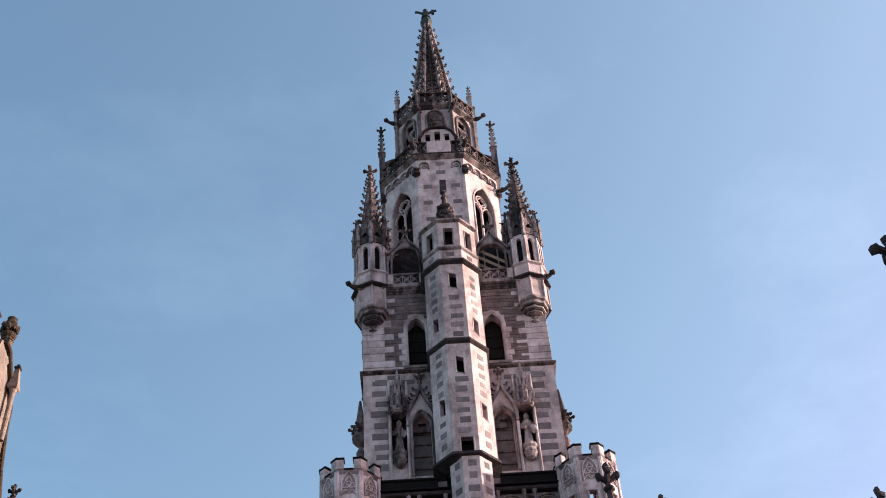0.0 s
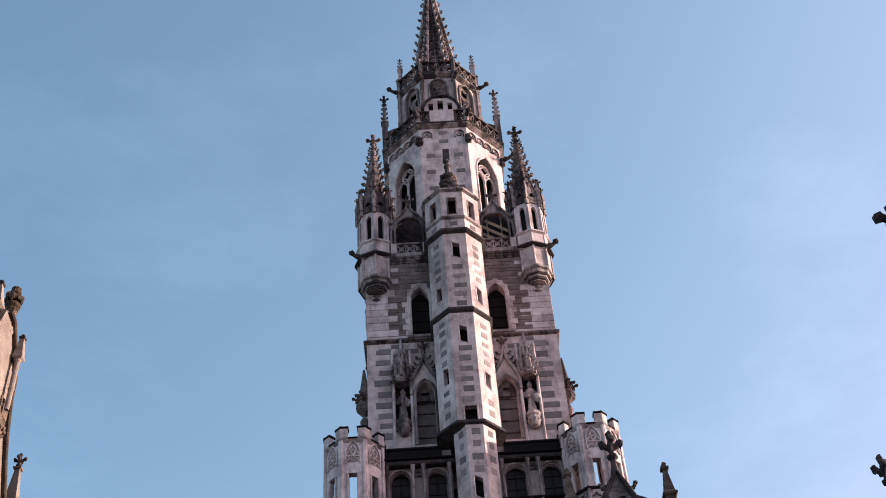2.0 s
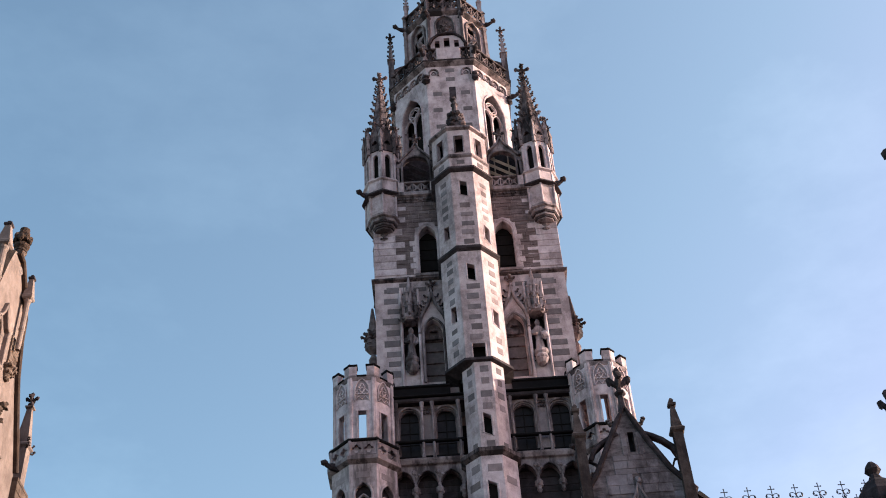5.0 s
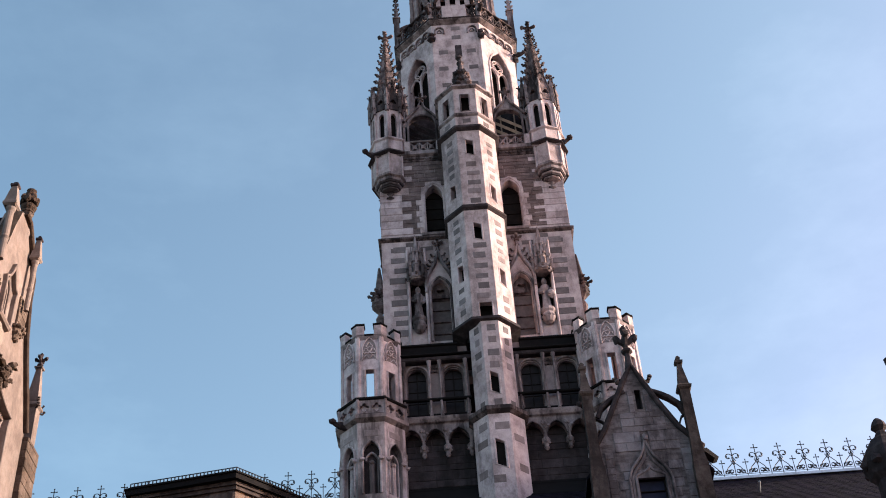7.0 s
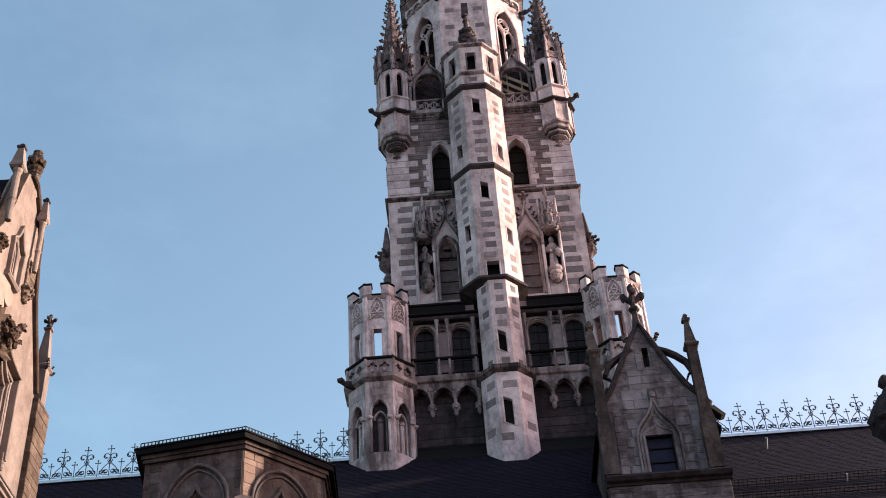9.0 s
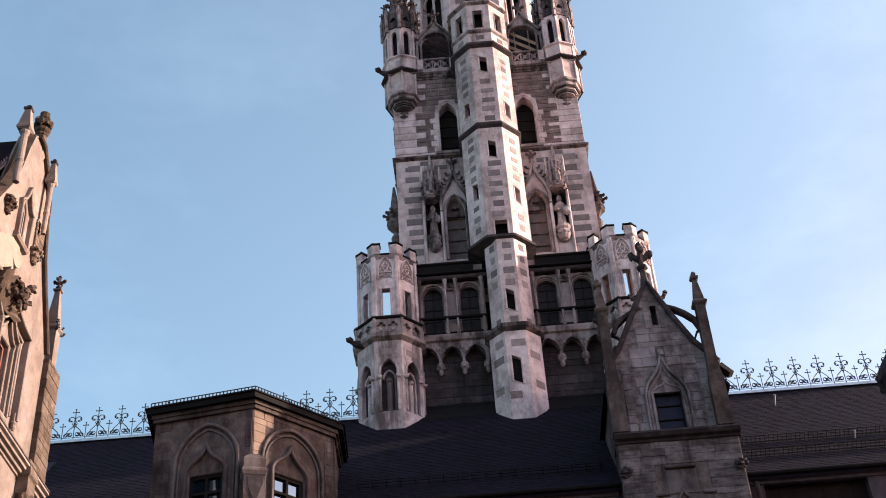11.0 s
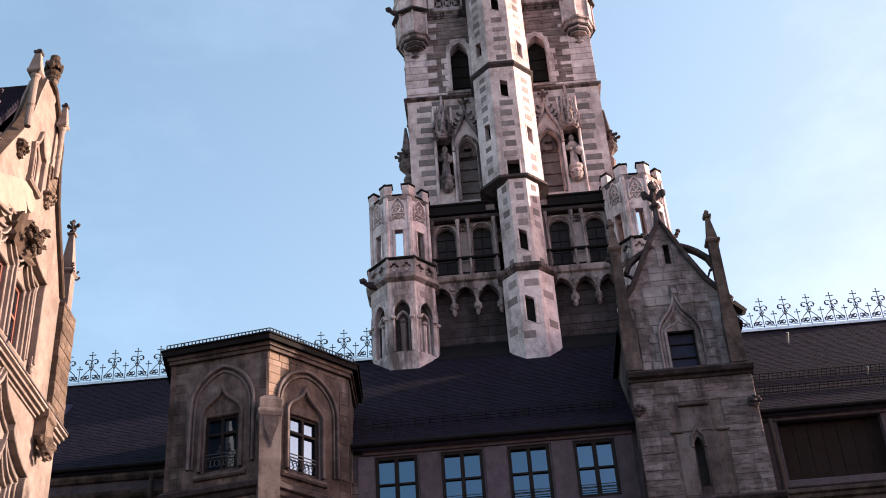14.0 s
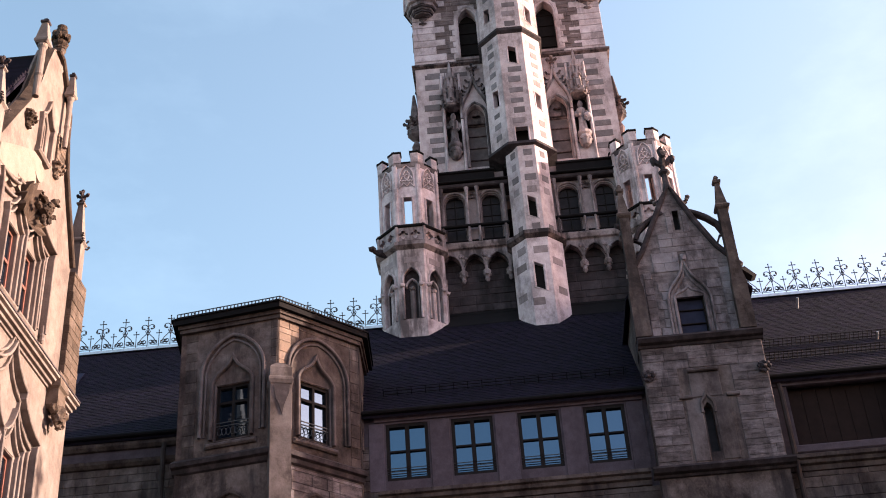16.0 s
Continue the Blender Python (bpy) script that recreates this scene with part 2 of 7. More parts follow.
def framed(name, bm, material, parent, label, bar):
    """The largest solid of bm is the part; the others are bars under it."""
    isles, left = [], set(bm.verts)
    for v0 in bm.verts:
        if v0 not in left:
            continue
        left.discard(v0)
        todo, isle = [v0], []
        while todo:
            v = todo.pop()
            isle.append(v)
            for e in v.link_edges:
                o = e.other_vert(v)
                if o in left:
                    left.discard(o)
                    todo.append(o)
        isles.append(isle)

    def size(isle):
        return sum((max(v.co[k] for v in isle) - min(v.co[k] for v in isle)) ** 2 for k in range(3))
    head = None
    for isle in sorted(isles, key=size, reverse=True):
        one = bmesh.new()
        at = {v: one.verts.new(v.co) for v in isle}
        for f in {f for v in isle for f in v.link_faces}:
            one.faces.new([at[v] for v in f.verts])
        if head is None:
            head = part(name, one, material, parent, label)
        else:
            part(bar, one, material, head)
    bm.free()
    return head


def piece(name, mesh, m, parent, label=""):
    """An object of its own on a shared mesh, at the world pose m."""
    ob = new(name, mesh)
    ob.matrix_basis = m
    if parent is not None:
        ob.parent = parent
        ob.matrix_parent_inverse = AT[parent].inverted()
    AT[ob] = m.copy()
    if label:
        ob["label"] = label
    return ob


def face_frame(c, phi, ap):
    """Local (u, v, d) -> world for an upright face with outward normal at phi degrees, ap from the centre c: u to the right seen from outside, v up, d inwards."""
    p = radians(phi)
    n = Vector((math.cos(p), math.sin(p), 0))
    u = Vector((-math.sin(p), math.cos(p), 0))
    o = Vector((c[0], c[1], 0)) + n * ap
    return Matrix(((u.x, 0, -n.x, o.x), (u.y, 0, -n.y, o.y), (0, 1, 0, 0), (0, 0, 0, 1)))


def box(bm, x0, x1, y0, y1, z0, z1, m=None):
    vs = [Vector((x, y, z)) for x in (x0, x1) for y in (y0, y1) for z in (z0, z1)]
    if m is not None:
        vs = [m @ v for v in vs]
    v = [bm.verts.new(p) for p in vs]
    for f in ((0, 1, 3, 2), (4, 6, 7, 5), (0, 4, 5, 1), (2, 3, 7, 6), (0, 2, 6, 4), (1, 5, 7, 3)):
        bm.faces.new([v[i] for i in f])


def chamfer_box(bm, u0, u1, v0, v1, d0, d1, m, c=0.02):
    """A block whose outer (d0) edges are worn off by c."""
    rings = [[(u0, v0, d1), (u1, v0, d1), (u1, v1, d1), (u0, v1, d1)],
             [(u0, v0, d0 + c), (u1, v0, d0 + c), (u1, v1, d0 + c), (u0, v1, d0 + c)],
             [(u0 + c, v0 + c, d0), (u1 - c, v0 + c, d0), (u1 - c, v1 - c, d0), (u0 + c, v1 - c, d0)]]
    rv = [[bm.verts.new(m @ Vector(p)) for p in r] for r in rings]
    for a, b in zip(rv, rv[1:]):
        for i in range(4):
            bm.faces.new((a[i], a[(i + 1) % 4], b[(i + 1) % 4], b[i]))
    bm.faces.new(rv[-1])
    bm.faces.new(rv[0][::-1])


def ring_stack(bm, c, rings, n=8, rot=22.5, cap=True):
    """Polygonal rings (apothem, z) one on another round the upright axis c."""
    k = 1 / math.cos(math.pi / n)
    rv = []
    for ap, z in rings:
        rv.append([bm.verts.new((c[0] + ap * k * math.cos(radians(rot + 360 * i / n)), c[1] + ap * k * math.sin(radians(rot + 360 * i / n)), z)) for i in range(n)])
    for a, b in zip(rv, rv[1:]):
        for i in range(n):
            bm.faces.new((a[i], a[(i + 1) % n], b[(i + 1) % n], b[i]))
    if cap:
        bm.faces.new(rv[0][::-1])
        bm.faces.new(rv[-1])


def panel(bm, outer, holes, d0, d1, m):
    """A slab from d0 to d1 with holes through it, in a face's (u, v, d)."""
    loops = [outer] + list(holes)
    flat = [p for l in loops for p in l]
    tris = tessellate_polygon([[Vector((p[0], p[1], 0)) for p in l] for l in loops])
    fr = [bm.verts.new(m @ Vector((p[0], p[1], d0))) for p in flat]
    bk = [bm.verts.new(m @ Vector((p[0], p[1], d1))) for p in flat]
    for t in tris:
        try:
            bm.faces.new([fr[i] for i in t])
            bm.faces.new([bk[i] for i in reversed(t)])
        except ValueError:
            pass
    k = 0
    for l in loops:
        for i in range(len(l)):
            a, b = k + i, k + (i + 1) % len(l)
            bm.faces.new((fr[a], fr[b], bk[b], bk[a]))
        k += len(l)


def rect(u0, u1, v0, v1):
    return [(u0, v0), (u1, v0), (u1, v1), (u0, v1)]


def pointed(cu, w, v0, apex, n=7, lift=None):
    """A pointed arch opening: centre, width, sill, apex."""
    h = w / 2
    rise = lift if lift else w * 0.8
    spring = apex - rise
    out = [(cu - h, v0), (cu + h, v0)]
    r = (h * h + rise * rise) / (2 * h)
    a1 = math.atan2(rise, r - h)
    arc = [(cu + h - r + r * math.cos(a1 * i / n), spring + r * math.sin(a1 * i / n)) for i in range(n + 1)]
    out += arc + [(2 * cu - u, v) for u, v in arc[-2::-1]]
    return out


def round_arch(cu, w, v0, apex, n=8, rise=None):
    h = w / 2
    r = rise if rise else h
    return [(cu - h, v0), (cu + h, v0)] + [(cu + h * math.cos(math.pi * i / n), apex - r + r * math.sin(math.pi * i / n)) for i in range(n + 1)]


def ogee(cu, w, v0, spring, apex, n=7):
    """An ogee hood as an open line from left foot over the tip to right foot."""
    h, r = w / 2, apex - spring
    right = [(cu + h, v0)]
    for i in range(n + 1):
        t = i / n
        uu = h * (1 - t) ** 1.15 * (1 + 0.55 * t * (1 - t))
        vv = spring + r * (0.5 * t + 0.5 * t ** 3) + 0.22 * r * math.sin(math.pi * t) * (1 - t)
        right.append((cu + uu, vv))
    return [(2 * cu - u, v) for u, v in right[:-1]] + right[::-1]


def circle(cu, cv, r, n=10):
    return [(cu + r * math.cos(2 * math.pi * i / n), cv + r * math.sin(2 * math.pi * i / n)) for i in range(n)]


def foil(cu, cv, r, lobes=4, n=20, turn=0.0):
    return [(cu + r * (0.56 + 0.44 * abs(math.cos(lobes / 2 * a))) * math.cos(a + turn), cv + r * (0.56 + 0.44 * abs(math.cos(lobes / 2 * a))) * math.sin(a + turn)) for a in (2 * math.pi * i / n for i in range(n))]


def band(bm, pts, w, d0, d1, m, closed=False):
    """A moulding of width w along a line of (u, v), from depth d0 to d1, with a bevelled outer face."""
    n = len(pts)
    P = [Vector((p[0], p[1])) for p in pts]
    sec = []
    for i in range(n):
        a = P[(i - 1) % n] if (closed or i) else P[i]
        b = P[(i + 1) % n] if (closed or i < n - 1) else P[i]
        t = b - a
        t = t.normalized() if t.length > 1e-9 else Vector((0, 1))
        s = Vector((-t.y, t.x)) * w / 2
        q = []
        for k, d in ((-1, d1), (-1, d0 + w * 0.25), (-0.5, d0), (0.5, d0), (1, d0 + w * 0.25), (1, d1)):
            e = P[i] + s * k
            q.append(bm.verts.new(m @ Vector((e.x, e.y, d))))
        sec.append(q)
    for i in range(n if closed else n - 1):
        a, b = sec[i], sec[(i + 1) % n]
        for j in range(6):
            bm.faces.new((a[j], a[(j + 1) % 6], b[(j + 1) % 6], b[j]))
    if not closed:
        bm.faces.new(sec[0][::-1])
        bm.faces.new(sec[-1])


def tube(bm, pts, r, n=5, r1=None):
    pts = [Vector(p) for p in pts]
    rings = []
    for i, p in enumerate(pts):
        t = (pts[min(i + 1, len(pts) - 1)] - pts[max(i - 1, 0)]).normalized()
        a = t.orthogonal().normalized() if abs(t.z) > 0.95 else t.cross(Vector((0, 0, 1))).normalized()
        b = t.cross(a)
        k = r if r1 is None else r + (r1 - r) * i / (len(pts) - 1)
        rings.append([bm.verts.new(p + (a * math.cos(2 * math.pi * j / n) + b * math.sin(2 * math.pi * j / n)) * k) for j in range(n)])
    for a, b in zip(rings, rings[1:]):
        for j in range(n):
            bm.faces.new((a[j], a[(j + 1) % n], b[(j + 1) % n], b[j]))
    bm.faces.new(rings[0][::-1])
    bm.faces.new(rings[-1])


def lump(bm, c, r, seed=0, sx=1.0, sy=1.0, sz=1.0, rough=0.25, fine=1):
    """A small carved knob with an uneven skin."""
    made = bmesh.ops.create_icosphere(bm, subdivisions=fine, radius=1.0)["verts"]
    rnd = random.Random(seed)
    for v in made:
        k = 1 + rough * (rnd.random() - 0.5) * 2
        v.co = Vector((c[0] + v.co.x * r * sx * k, c[1] + v.co.y * r * sy * k, c[2] + v.co.z * r * sz * k))


def crocket_mesh():
    """A leaf curling up from a gothic edge, pointing along +x, 1 unit long."""
    bm = bmesh.new()
    tube(bm, [(-0.3, 0, -0.15), (0.3, 0, 0.0), (0.75, 0, 0.25), (0.85, 0, 0.55)], 0.22, 5, 0.14)
    lump(bm, (0.82, 0, 0.62), 0.3, 1, 1.0, 1.25, 0.8)
    lump(bm, (0.62, 0.3, 0.2), 0.2, 2)
    lump(bm, (0.62, -0.3, 0.2), 0.2, 3)
    return to_mesh(bm, "crocket", CARVED_DARK)


def finial_mesh(material=None):
    """A cross flower on a stem, 1 unit high, on the ground at 0."""
    bm = bmesh.new()
    ring_stack(bm, (0, 0), [(0.13, 0), (0.09, 0.2), (0.075, 0.34), (0.15, 0.38), (0.15, 0.43), (0.07, 0.47), (0.06, 0.6), (0.1, 0.66), (0.06, 0.78), (0.085, 0.86), (0.1, 0.93), (0.03, 1.0)], 6, 0)
    for k in range(4):
        a = math.pi / 2 * k
        tube(bm, [(0, 0, 0.58), (0.16 * math.cos(a), 0.16 * math.sin(a), 0.64), (0.27 * math.cos(a), 0.27 * math.sin(a), 0.73)], 0.075, 5)
        lump(bm, (0.28 * math.cos(a), 0.28 * math.sin(a), 0.7), 0.105, k, rough=0.35)
    lump(bm, (0, 0, 0.92), 0.1, 9, rough=0.3)
    return to_mesh(bm, "finial", material or CARVED)


CROCKET = crocket_mesh()
FINIAL = finial_mesh(CARVED_DARK)


def scaled(x, y, z, s, rz=0.0):
    return Matrix.Translation((x, y, z)) @ Matrix.Rotation(radians(rz), 4, "Z") @ Matrix.Diagonal((s, s, s, 1))


def finial(x, y, z, s, parent):
    return piece("finial", FINIAL, scaled(x, y, z, s), parent)


def spirelet(parent, c, ap0, z0, ap1, z1, n=8, rot=22.5, count=7, size=0.16, edges=None, material=None, name="spirelet"):
    """A steep stone pyramid with crockets climbing its edges."""
    bm = bmesh.new()
    ring_stack(bm, c, [(ap0, z0), (ap1, z1)], n, rot)
    body = part(name, bm, material or CARVED, parent)
    k = 1 / math.cos(math.pi / n)
    for i in range(n):
        a = rot + 360 * i / n
        for j in range(count):
            t = (j + 0.5) / count
            r = (ap0 + (ap1 - ap0) * t) * k
            s = size * (1.15 - 0.4 * t)
            piece("crocket", CROCKET, scaled(c[0] + r * math.cos(radians(a)), c[1] + r * math.sin(radians(a)), z0 + (z1 - z0) * t, s, a), body if AT.get(parent) is not None and parent.parent is None else parent)
    return body


def pinnacle(parent, x, y, z0, z1, w=0.3, name="pinnacle", crockets=3, cap=None):
    """A slim square shaft with a gabled pyramid and a cross flower."""
    h = z1 - z0
    zs, zp = z0 + 0.5 * h, z0 + 0.86 * h
    bm = bmesh.new()
    ring_stack(bm, (x, y), [(w / 2, z0), (w / 2, zs), (w * 0.68, zs + 0.03), (w * 0.68, zs + 0.1), (w * 0.42, zs + 0.16), (w * 0.1, zp)], 4, 45)
    ring_stack(bm, (x, y), [(w * 0.62, z0), (w * 0.62, z0 + 0.14), (w * 0.5, z0 + 0.2)], 4, 45)
    body = part(name, bm, CARVED, parent)
    for i in range(4):
        a = 45 + 90 * i
        for j in range(crockets):
            t = (j + 0.4) / crockets
            r = w * (0.42 + (0.1 - 0.42) * t) * 1.3
            piece("crocket", CROCKET, scaled(x + r * math.cos(radians(a)), y + r * math.sin(radians(a)), zs + 0.16 + (zp - zs - 0.16) * t, w * 0.42, a), body if parent.parent is None else parent)
    piece("finial", FINIAL, scaled(x, y, zp - 0.04, z1 - zp + 0.04), body if parent.parent is None else parent)
    return body


def gargoyle(parent, x, y, z, phi, length, material=None):
    """A long-necked spout beast, as a plain carved beam with a head."""
    bm = bmesh.new()
    c, s = math.cos(radians(phi)), math.sin(radians(phi))
    L = length
    tube(bm, [(x - 0.2 * c, y - 0.2 * s, z), (x + 0.4 * L * c, y + 0.4 * L * s, z + 0.02), (x + 0.8 * L * c, y + 0.8 * L * s, z + 0.12)], 0.15, 6, 0.1)
    lump(bm, (x + 0.9 * L * c, y + 0.9 * L * s, z + 0.15), 0.17, 4, 1.1, 1.1, 0.8)
    lump(bm, (x + 0.3 * L * c, y + 0.3 * L * s, z + 0.13), 0.14, 5, 1.0, 1.0, 1.2)
    return part("gargoyle", bm, SOOT_SHADE, parent, "soot-blackened projecting stone spout")


def stones(bm, u0, u1, v0, v1, d0, d1, m, h=0.3, seed=1, wmin=0.4, wmax=0.95, gap=0.012, avoid=(), jitter=0.02):
    """Coursed stones filling a rectangle of a face, leaving out the rectangles in avoid."""
    rnd = random.Random(seed)
    v = v0
    while v < v1 - 0.05:
        hh = min(h * rnd.uniform(0.75, 1.25), v1 - v)
        if v1 - v - hh < 0.1:
            hh = v1 - v
        spans = [(u0, u1)]
        for a0, a1, b0, b1 in avoid:
            if b0 < v + hh - 0.03 and b1 > v + 0.03:
                nxt = []
                for s0, s1 in spans:
                    if a1 <= s0 or a0 >= s1:
                        nxt.append((s0, s1))
                    else:
                        if a0 > s0:
                            nxt.append((s0, a0))
                        if a1 < s1:
                            nxt.append((a1, s1))
                spans = nxt
        for s0, s1 in spans:
            u = s0
            while u < s1 - 0.02:
                w = rnd.uniform(wmin, wmax)
                if s1 - u - w < wmin * 0.5:
                    w = s1 - u
                dd = d0 - rnd.random() * jitter
                chamfer_box(bm, u + gap / 2, u + w - gap / 2, v + gap / 2, v + hh - gap / 2, dd, d1, m, 0.014)
                u += w
        v += hh


def mould(bm, u0, u1, profile, m):
    """One moulding of constant section: profile as (v, d) from the foot to the top."""
    ends = [[bm.verts.new(m @ Vector((u, v, d))) for v, d in profile] for u in (u0, u1)]
    n = len(profile)
    for i in range(n):
        bm.faces.new((ends[0][i], ends[0][(i + 1) % n], ends[1][(i + 1) % n], ends[1][i]))
    bm.faces.new(ends[0][::-1])
    bm.faces.new(ends[1])


def stone_parts(parent, material, u0, u1, v0, v1, d0, d1, m, h=0.3, seed=1, wmin=0.4, wmax=0.95, avoid=(), joint=0.009, worn=0.022):
    """The same courses with every stone a piece of its own."""
    bm = bmesh.new()
    stones(bm, u0, u1, v0, v1, d0, d1, m, h, seed, wmin, wmax, joint, avoid, worn)
    vs = [v.co.copy() for v in bm.verts]
    bm.free()
    for k in range(0, len(vs), 12):
        q = vs[k:k + 12]
        c = sum(q, Vector()) / 12
        me = bpy.data.meshes.new("stone")
        f = []
        for r in (0, 4):
            f += [(r + i, r + (i + 1) % 4, r + 4 + (i + 1) % 4, r + 4 + i) for i in range(4)]
        me.from_pydata([p - c for p in q], [], f + [(8, 9, 10, 11), (3, 2, 1, 0)])
        me.materials.append(material)
        piece("stone", me, Matrix.Translation(c), parent)

# ---------------------------------------------------------------- the tower
AX, AY = 1.9, 52.65                  # its upright axis
HW = 4.65                            # half the shaft's width
SY = AY - HW                         # the shaft's front
BY = 47.0                            # the front of the wider base
tower = thing("tower", (AX, AY, 0), "tall pale limestone gothic tower with stair turret and spire", "tower")
FRONT = face_frame((AX, AY), -90, HW)           # u from the axis
BASE = face_frame((AX, AY), -90, AY - BY)

# shaft: four walls, the front with two tall pointed windows on each storey
bm = bmesh.new()
WU = 1.93
upper = [pointed(s * WU, 0.92, 44.22, 47.5) for s in (-1, 1)]
lower = [pointed(s * WU, 0.86, 37.6, 41.3) for s in (-1, 1)]
niches = [pointed(s * 3.0, 0.7, 38.4, 41.5, lift=0.4) for s in (-1, 1)]
panel(bm, rect(-HW, HW, 35.5, 49.85), upper + lower + niches, 0.0, 0.6, FRONT)
shaft = part("shaft", bm, PALE, tower, "pale weathered limestone shaft")
for phi in (0, 90, 180):
    bm = bmesh.new()
    e = HW - (0.602 if phi != 90 else 0)
    panel(bm, rect(-e, e, 24.0, 49.85), [], 0.0, 0.6, face_frame((AX, AY), phi, HW))
    part("shaft_wall", bm, PALE, tower)
bm = bmesh.new()
panel(bm, rect(-HW + 0.7, HW - 0.7, 49.3, 49.7), [], 0.7, 8.6, FRONT)
for z in (44.0, 38.0):
    box(bm, AX - 4, AX + 4, SY + 0.65, AY + 4, z, z + 0.1)
parts("floor_deck", bm, SOOT_SHADE, tower)
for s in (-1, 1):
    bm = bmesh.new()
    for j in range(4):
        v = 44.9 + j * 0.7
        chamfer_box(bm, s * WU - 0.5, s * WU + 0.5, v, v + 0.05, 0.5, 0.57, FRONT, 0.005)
    # near-black sheet paints the shade inside the opening
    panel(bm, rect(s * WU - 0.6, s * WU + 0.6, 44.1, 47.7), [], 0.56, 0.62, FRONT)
    part("louvre", bm, INNER_SHADE, tower, "belfry louvres painted near-black for the unlit opening")
    # pale dressed surround with toothed blocks
    bm = bmesh.new()
    band(bm, pointed(s * WU, 1.16, 44.22, 47.68)[1:] + [(s * WU - 0.58, 44.22)], 0.22, -0.05, 0.02, FRONT)
    band(bm, pointed(s * WU, 0.98, 44.22, 47.54)[1:] + [(s * WU - 0.49, 44.22)], 0.1, -0.02, 0.3, FRONT)
    for j in range(6):
        v = 44.24 + j * 0.38
        ex = 0.3 if j % 2 else 0.16
        for q in (-1, 1):
            a = s * WU + q * 0.62
            chamfer_box(bm, min(a, a + q * ex), max(a, a + q * ex), v, v + 0.36, -0.045, 0.02, FRONT)
    part("window_surround", bm, PALE, tower)
    bm = bmesh.new()
    chamfer_box(bm, s * WU - 0.7, s * WU + 0.7, 44.06, 44.24, -0.12, 0.3, FRONT)
    part("sill", bm, CARVED, tower)

# brown coursed stone between pale quoins on the belfry storey
QU = 3.55
for s in (-1, 1):
    a0, a1 = (-QU, -1.2) if s < 0 else (1.2, QU)
    stone_parts(shaft, RUBBLE, a0, a1, 44.25, 49.2, -0.018, 0.02, FRONT, 0.3, 3 + s, avoid=[(s * WU - 0.62, s * WU + 0.62, 44.2, 47.2), (s * WU - 0.4, s * WU + 0.4, 47.2, 47.6)])


def block(parent, u0, u1, v0, v1, m, material, proud=0.02, name="stone_block", c=0.012):
    bm = bmesh.new()
    chamfer_box(bm, u0, u1, v0, v1, -proud, 0.03, m, c)
    return part(name, bm, material, parent)


rnd = random.Random(11)
for s in (-1, 1):
    j, v = 0, 44.25
    while v < 49.0:
        h = rnd.uniform(0.38, 0.5)
        inner = QU - (0.0 if j % 2 else rnd.uniform(0.35, 0.6))
        u = sorted((s * inner, s * (HW - 0.002)))
        block(shaft, u[0], u[1], v + 0.008, v + h - 0.008, FRONT, PALE, 0.03, "quoin")
        v += h
        j += 1
    # the storey below: grey blocks set in pale stone near the edge and beside the niche
    v = 38.0
    for j in range(9):
        h = rnd.uniform(0.3, 0.38)
        a = 3.62 + rnd.uniform(-0.05, 0.05)
        u = sorted((s * (a - 0.1), s * (a + rnd.uniform(0.45, 0.75))))
        block(shaft, u[0], u[1], v, v + h, FRONT, BLOCK)
        v += h + rnd.uniform(0.24, 0.34)
    for k in range(3):
        uu, vv = s * (2.45 + 0.72 * k + rnd.uniform(-0.04, 0.04)), 43.08 + 0.36 * (k % 2) + rnd.uniform(0, 0.06)
        block(shaft, uu - 0.3, uu + 0.3, vv, vv + 0.26, FRONT, BLOCK, 0.015)
# side faces
for phi in (0, 180):
    m = face_frame((AX, AY), phi, HW)
    for j in range(16):
        uu = (-1 if phi == 0 else 1) * (HW - 0.5 - rnd.uniform(0, 0.4))
        block(shaft, uu - 0.35, uu + 0.35, 38 + j * 0.68, 38.32 + j * 0.68, m, BLOCK)
    u = 3.0 if phi else -3.0
    c = m @ Vector((u, 0, -0.25))
    bm = bmesh.new()
    ring_stack(bm, (c.x, c.y), [(0.1, 37.9), (0.3, 38.4), (0.3, 38.6), (0.2, 38.65), (0.16, 40.0), (0.2, 40.4), (0.08, 40.7), (0.34, 41.0), (0.36, 41.4), (0.2, 41.5), (0.2, 42.2), (0.05, 43.6)], 6, 0)
    side_niche = part("side_canopy", bm, CARVED_DARK, tower, "dark carved niche canopy on the flank")
    for k in range(6):
        an = radians(60 * k)
        piece("finial", FINIAL, scaled(c.x + 0.3 * math.cos(an), c.y + 0.3 * math.sin(an), 41.2, 0.9), side_niche)
        piece("finial", FINIAL, scaled(c.x + 0.24 * math.cos(an), c.y + 0.24 * math.sin(an), 38.5, 0.7), side_niche)

# string courses round the shaft
def square_ring(bm, hw, z0, z1, out, slope=0.12):
    ring_stack(bm, (AX, AY), [(hw - 0.05, z0 - 0.12), (hw + out, z0), (hw + out, z1), (hw + 0.02, z1 + slope)], 4, 45)


bm = bmesh.new()
square_ring(bm, HW, 43.88, 43.98, 0.15)
part("string_course", bm, CARVED_DARK, tower, "soot-dark moulded string course")
bm = bmesh.new()
square_ring(bm, HW, 49.62, 49.86, 0.2, 0.04)
part("cornice", bm, CARVED, tower)
bm = bmesh.new()
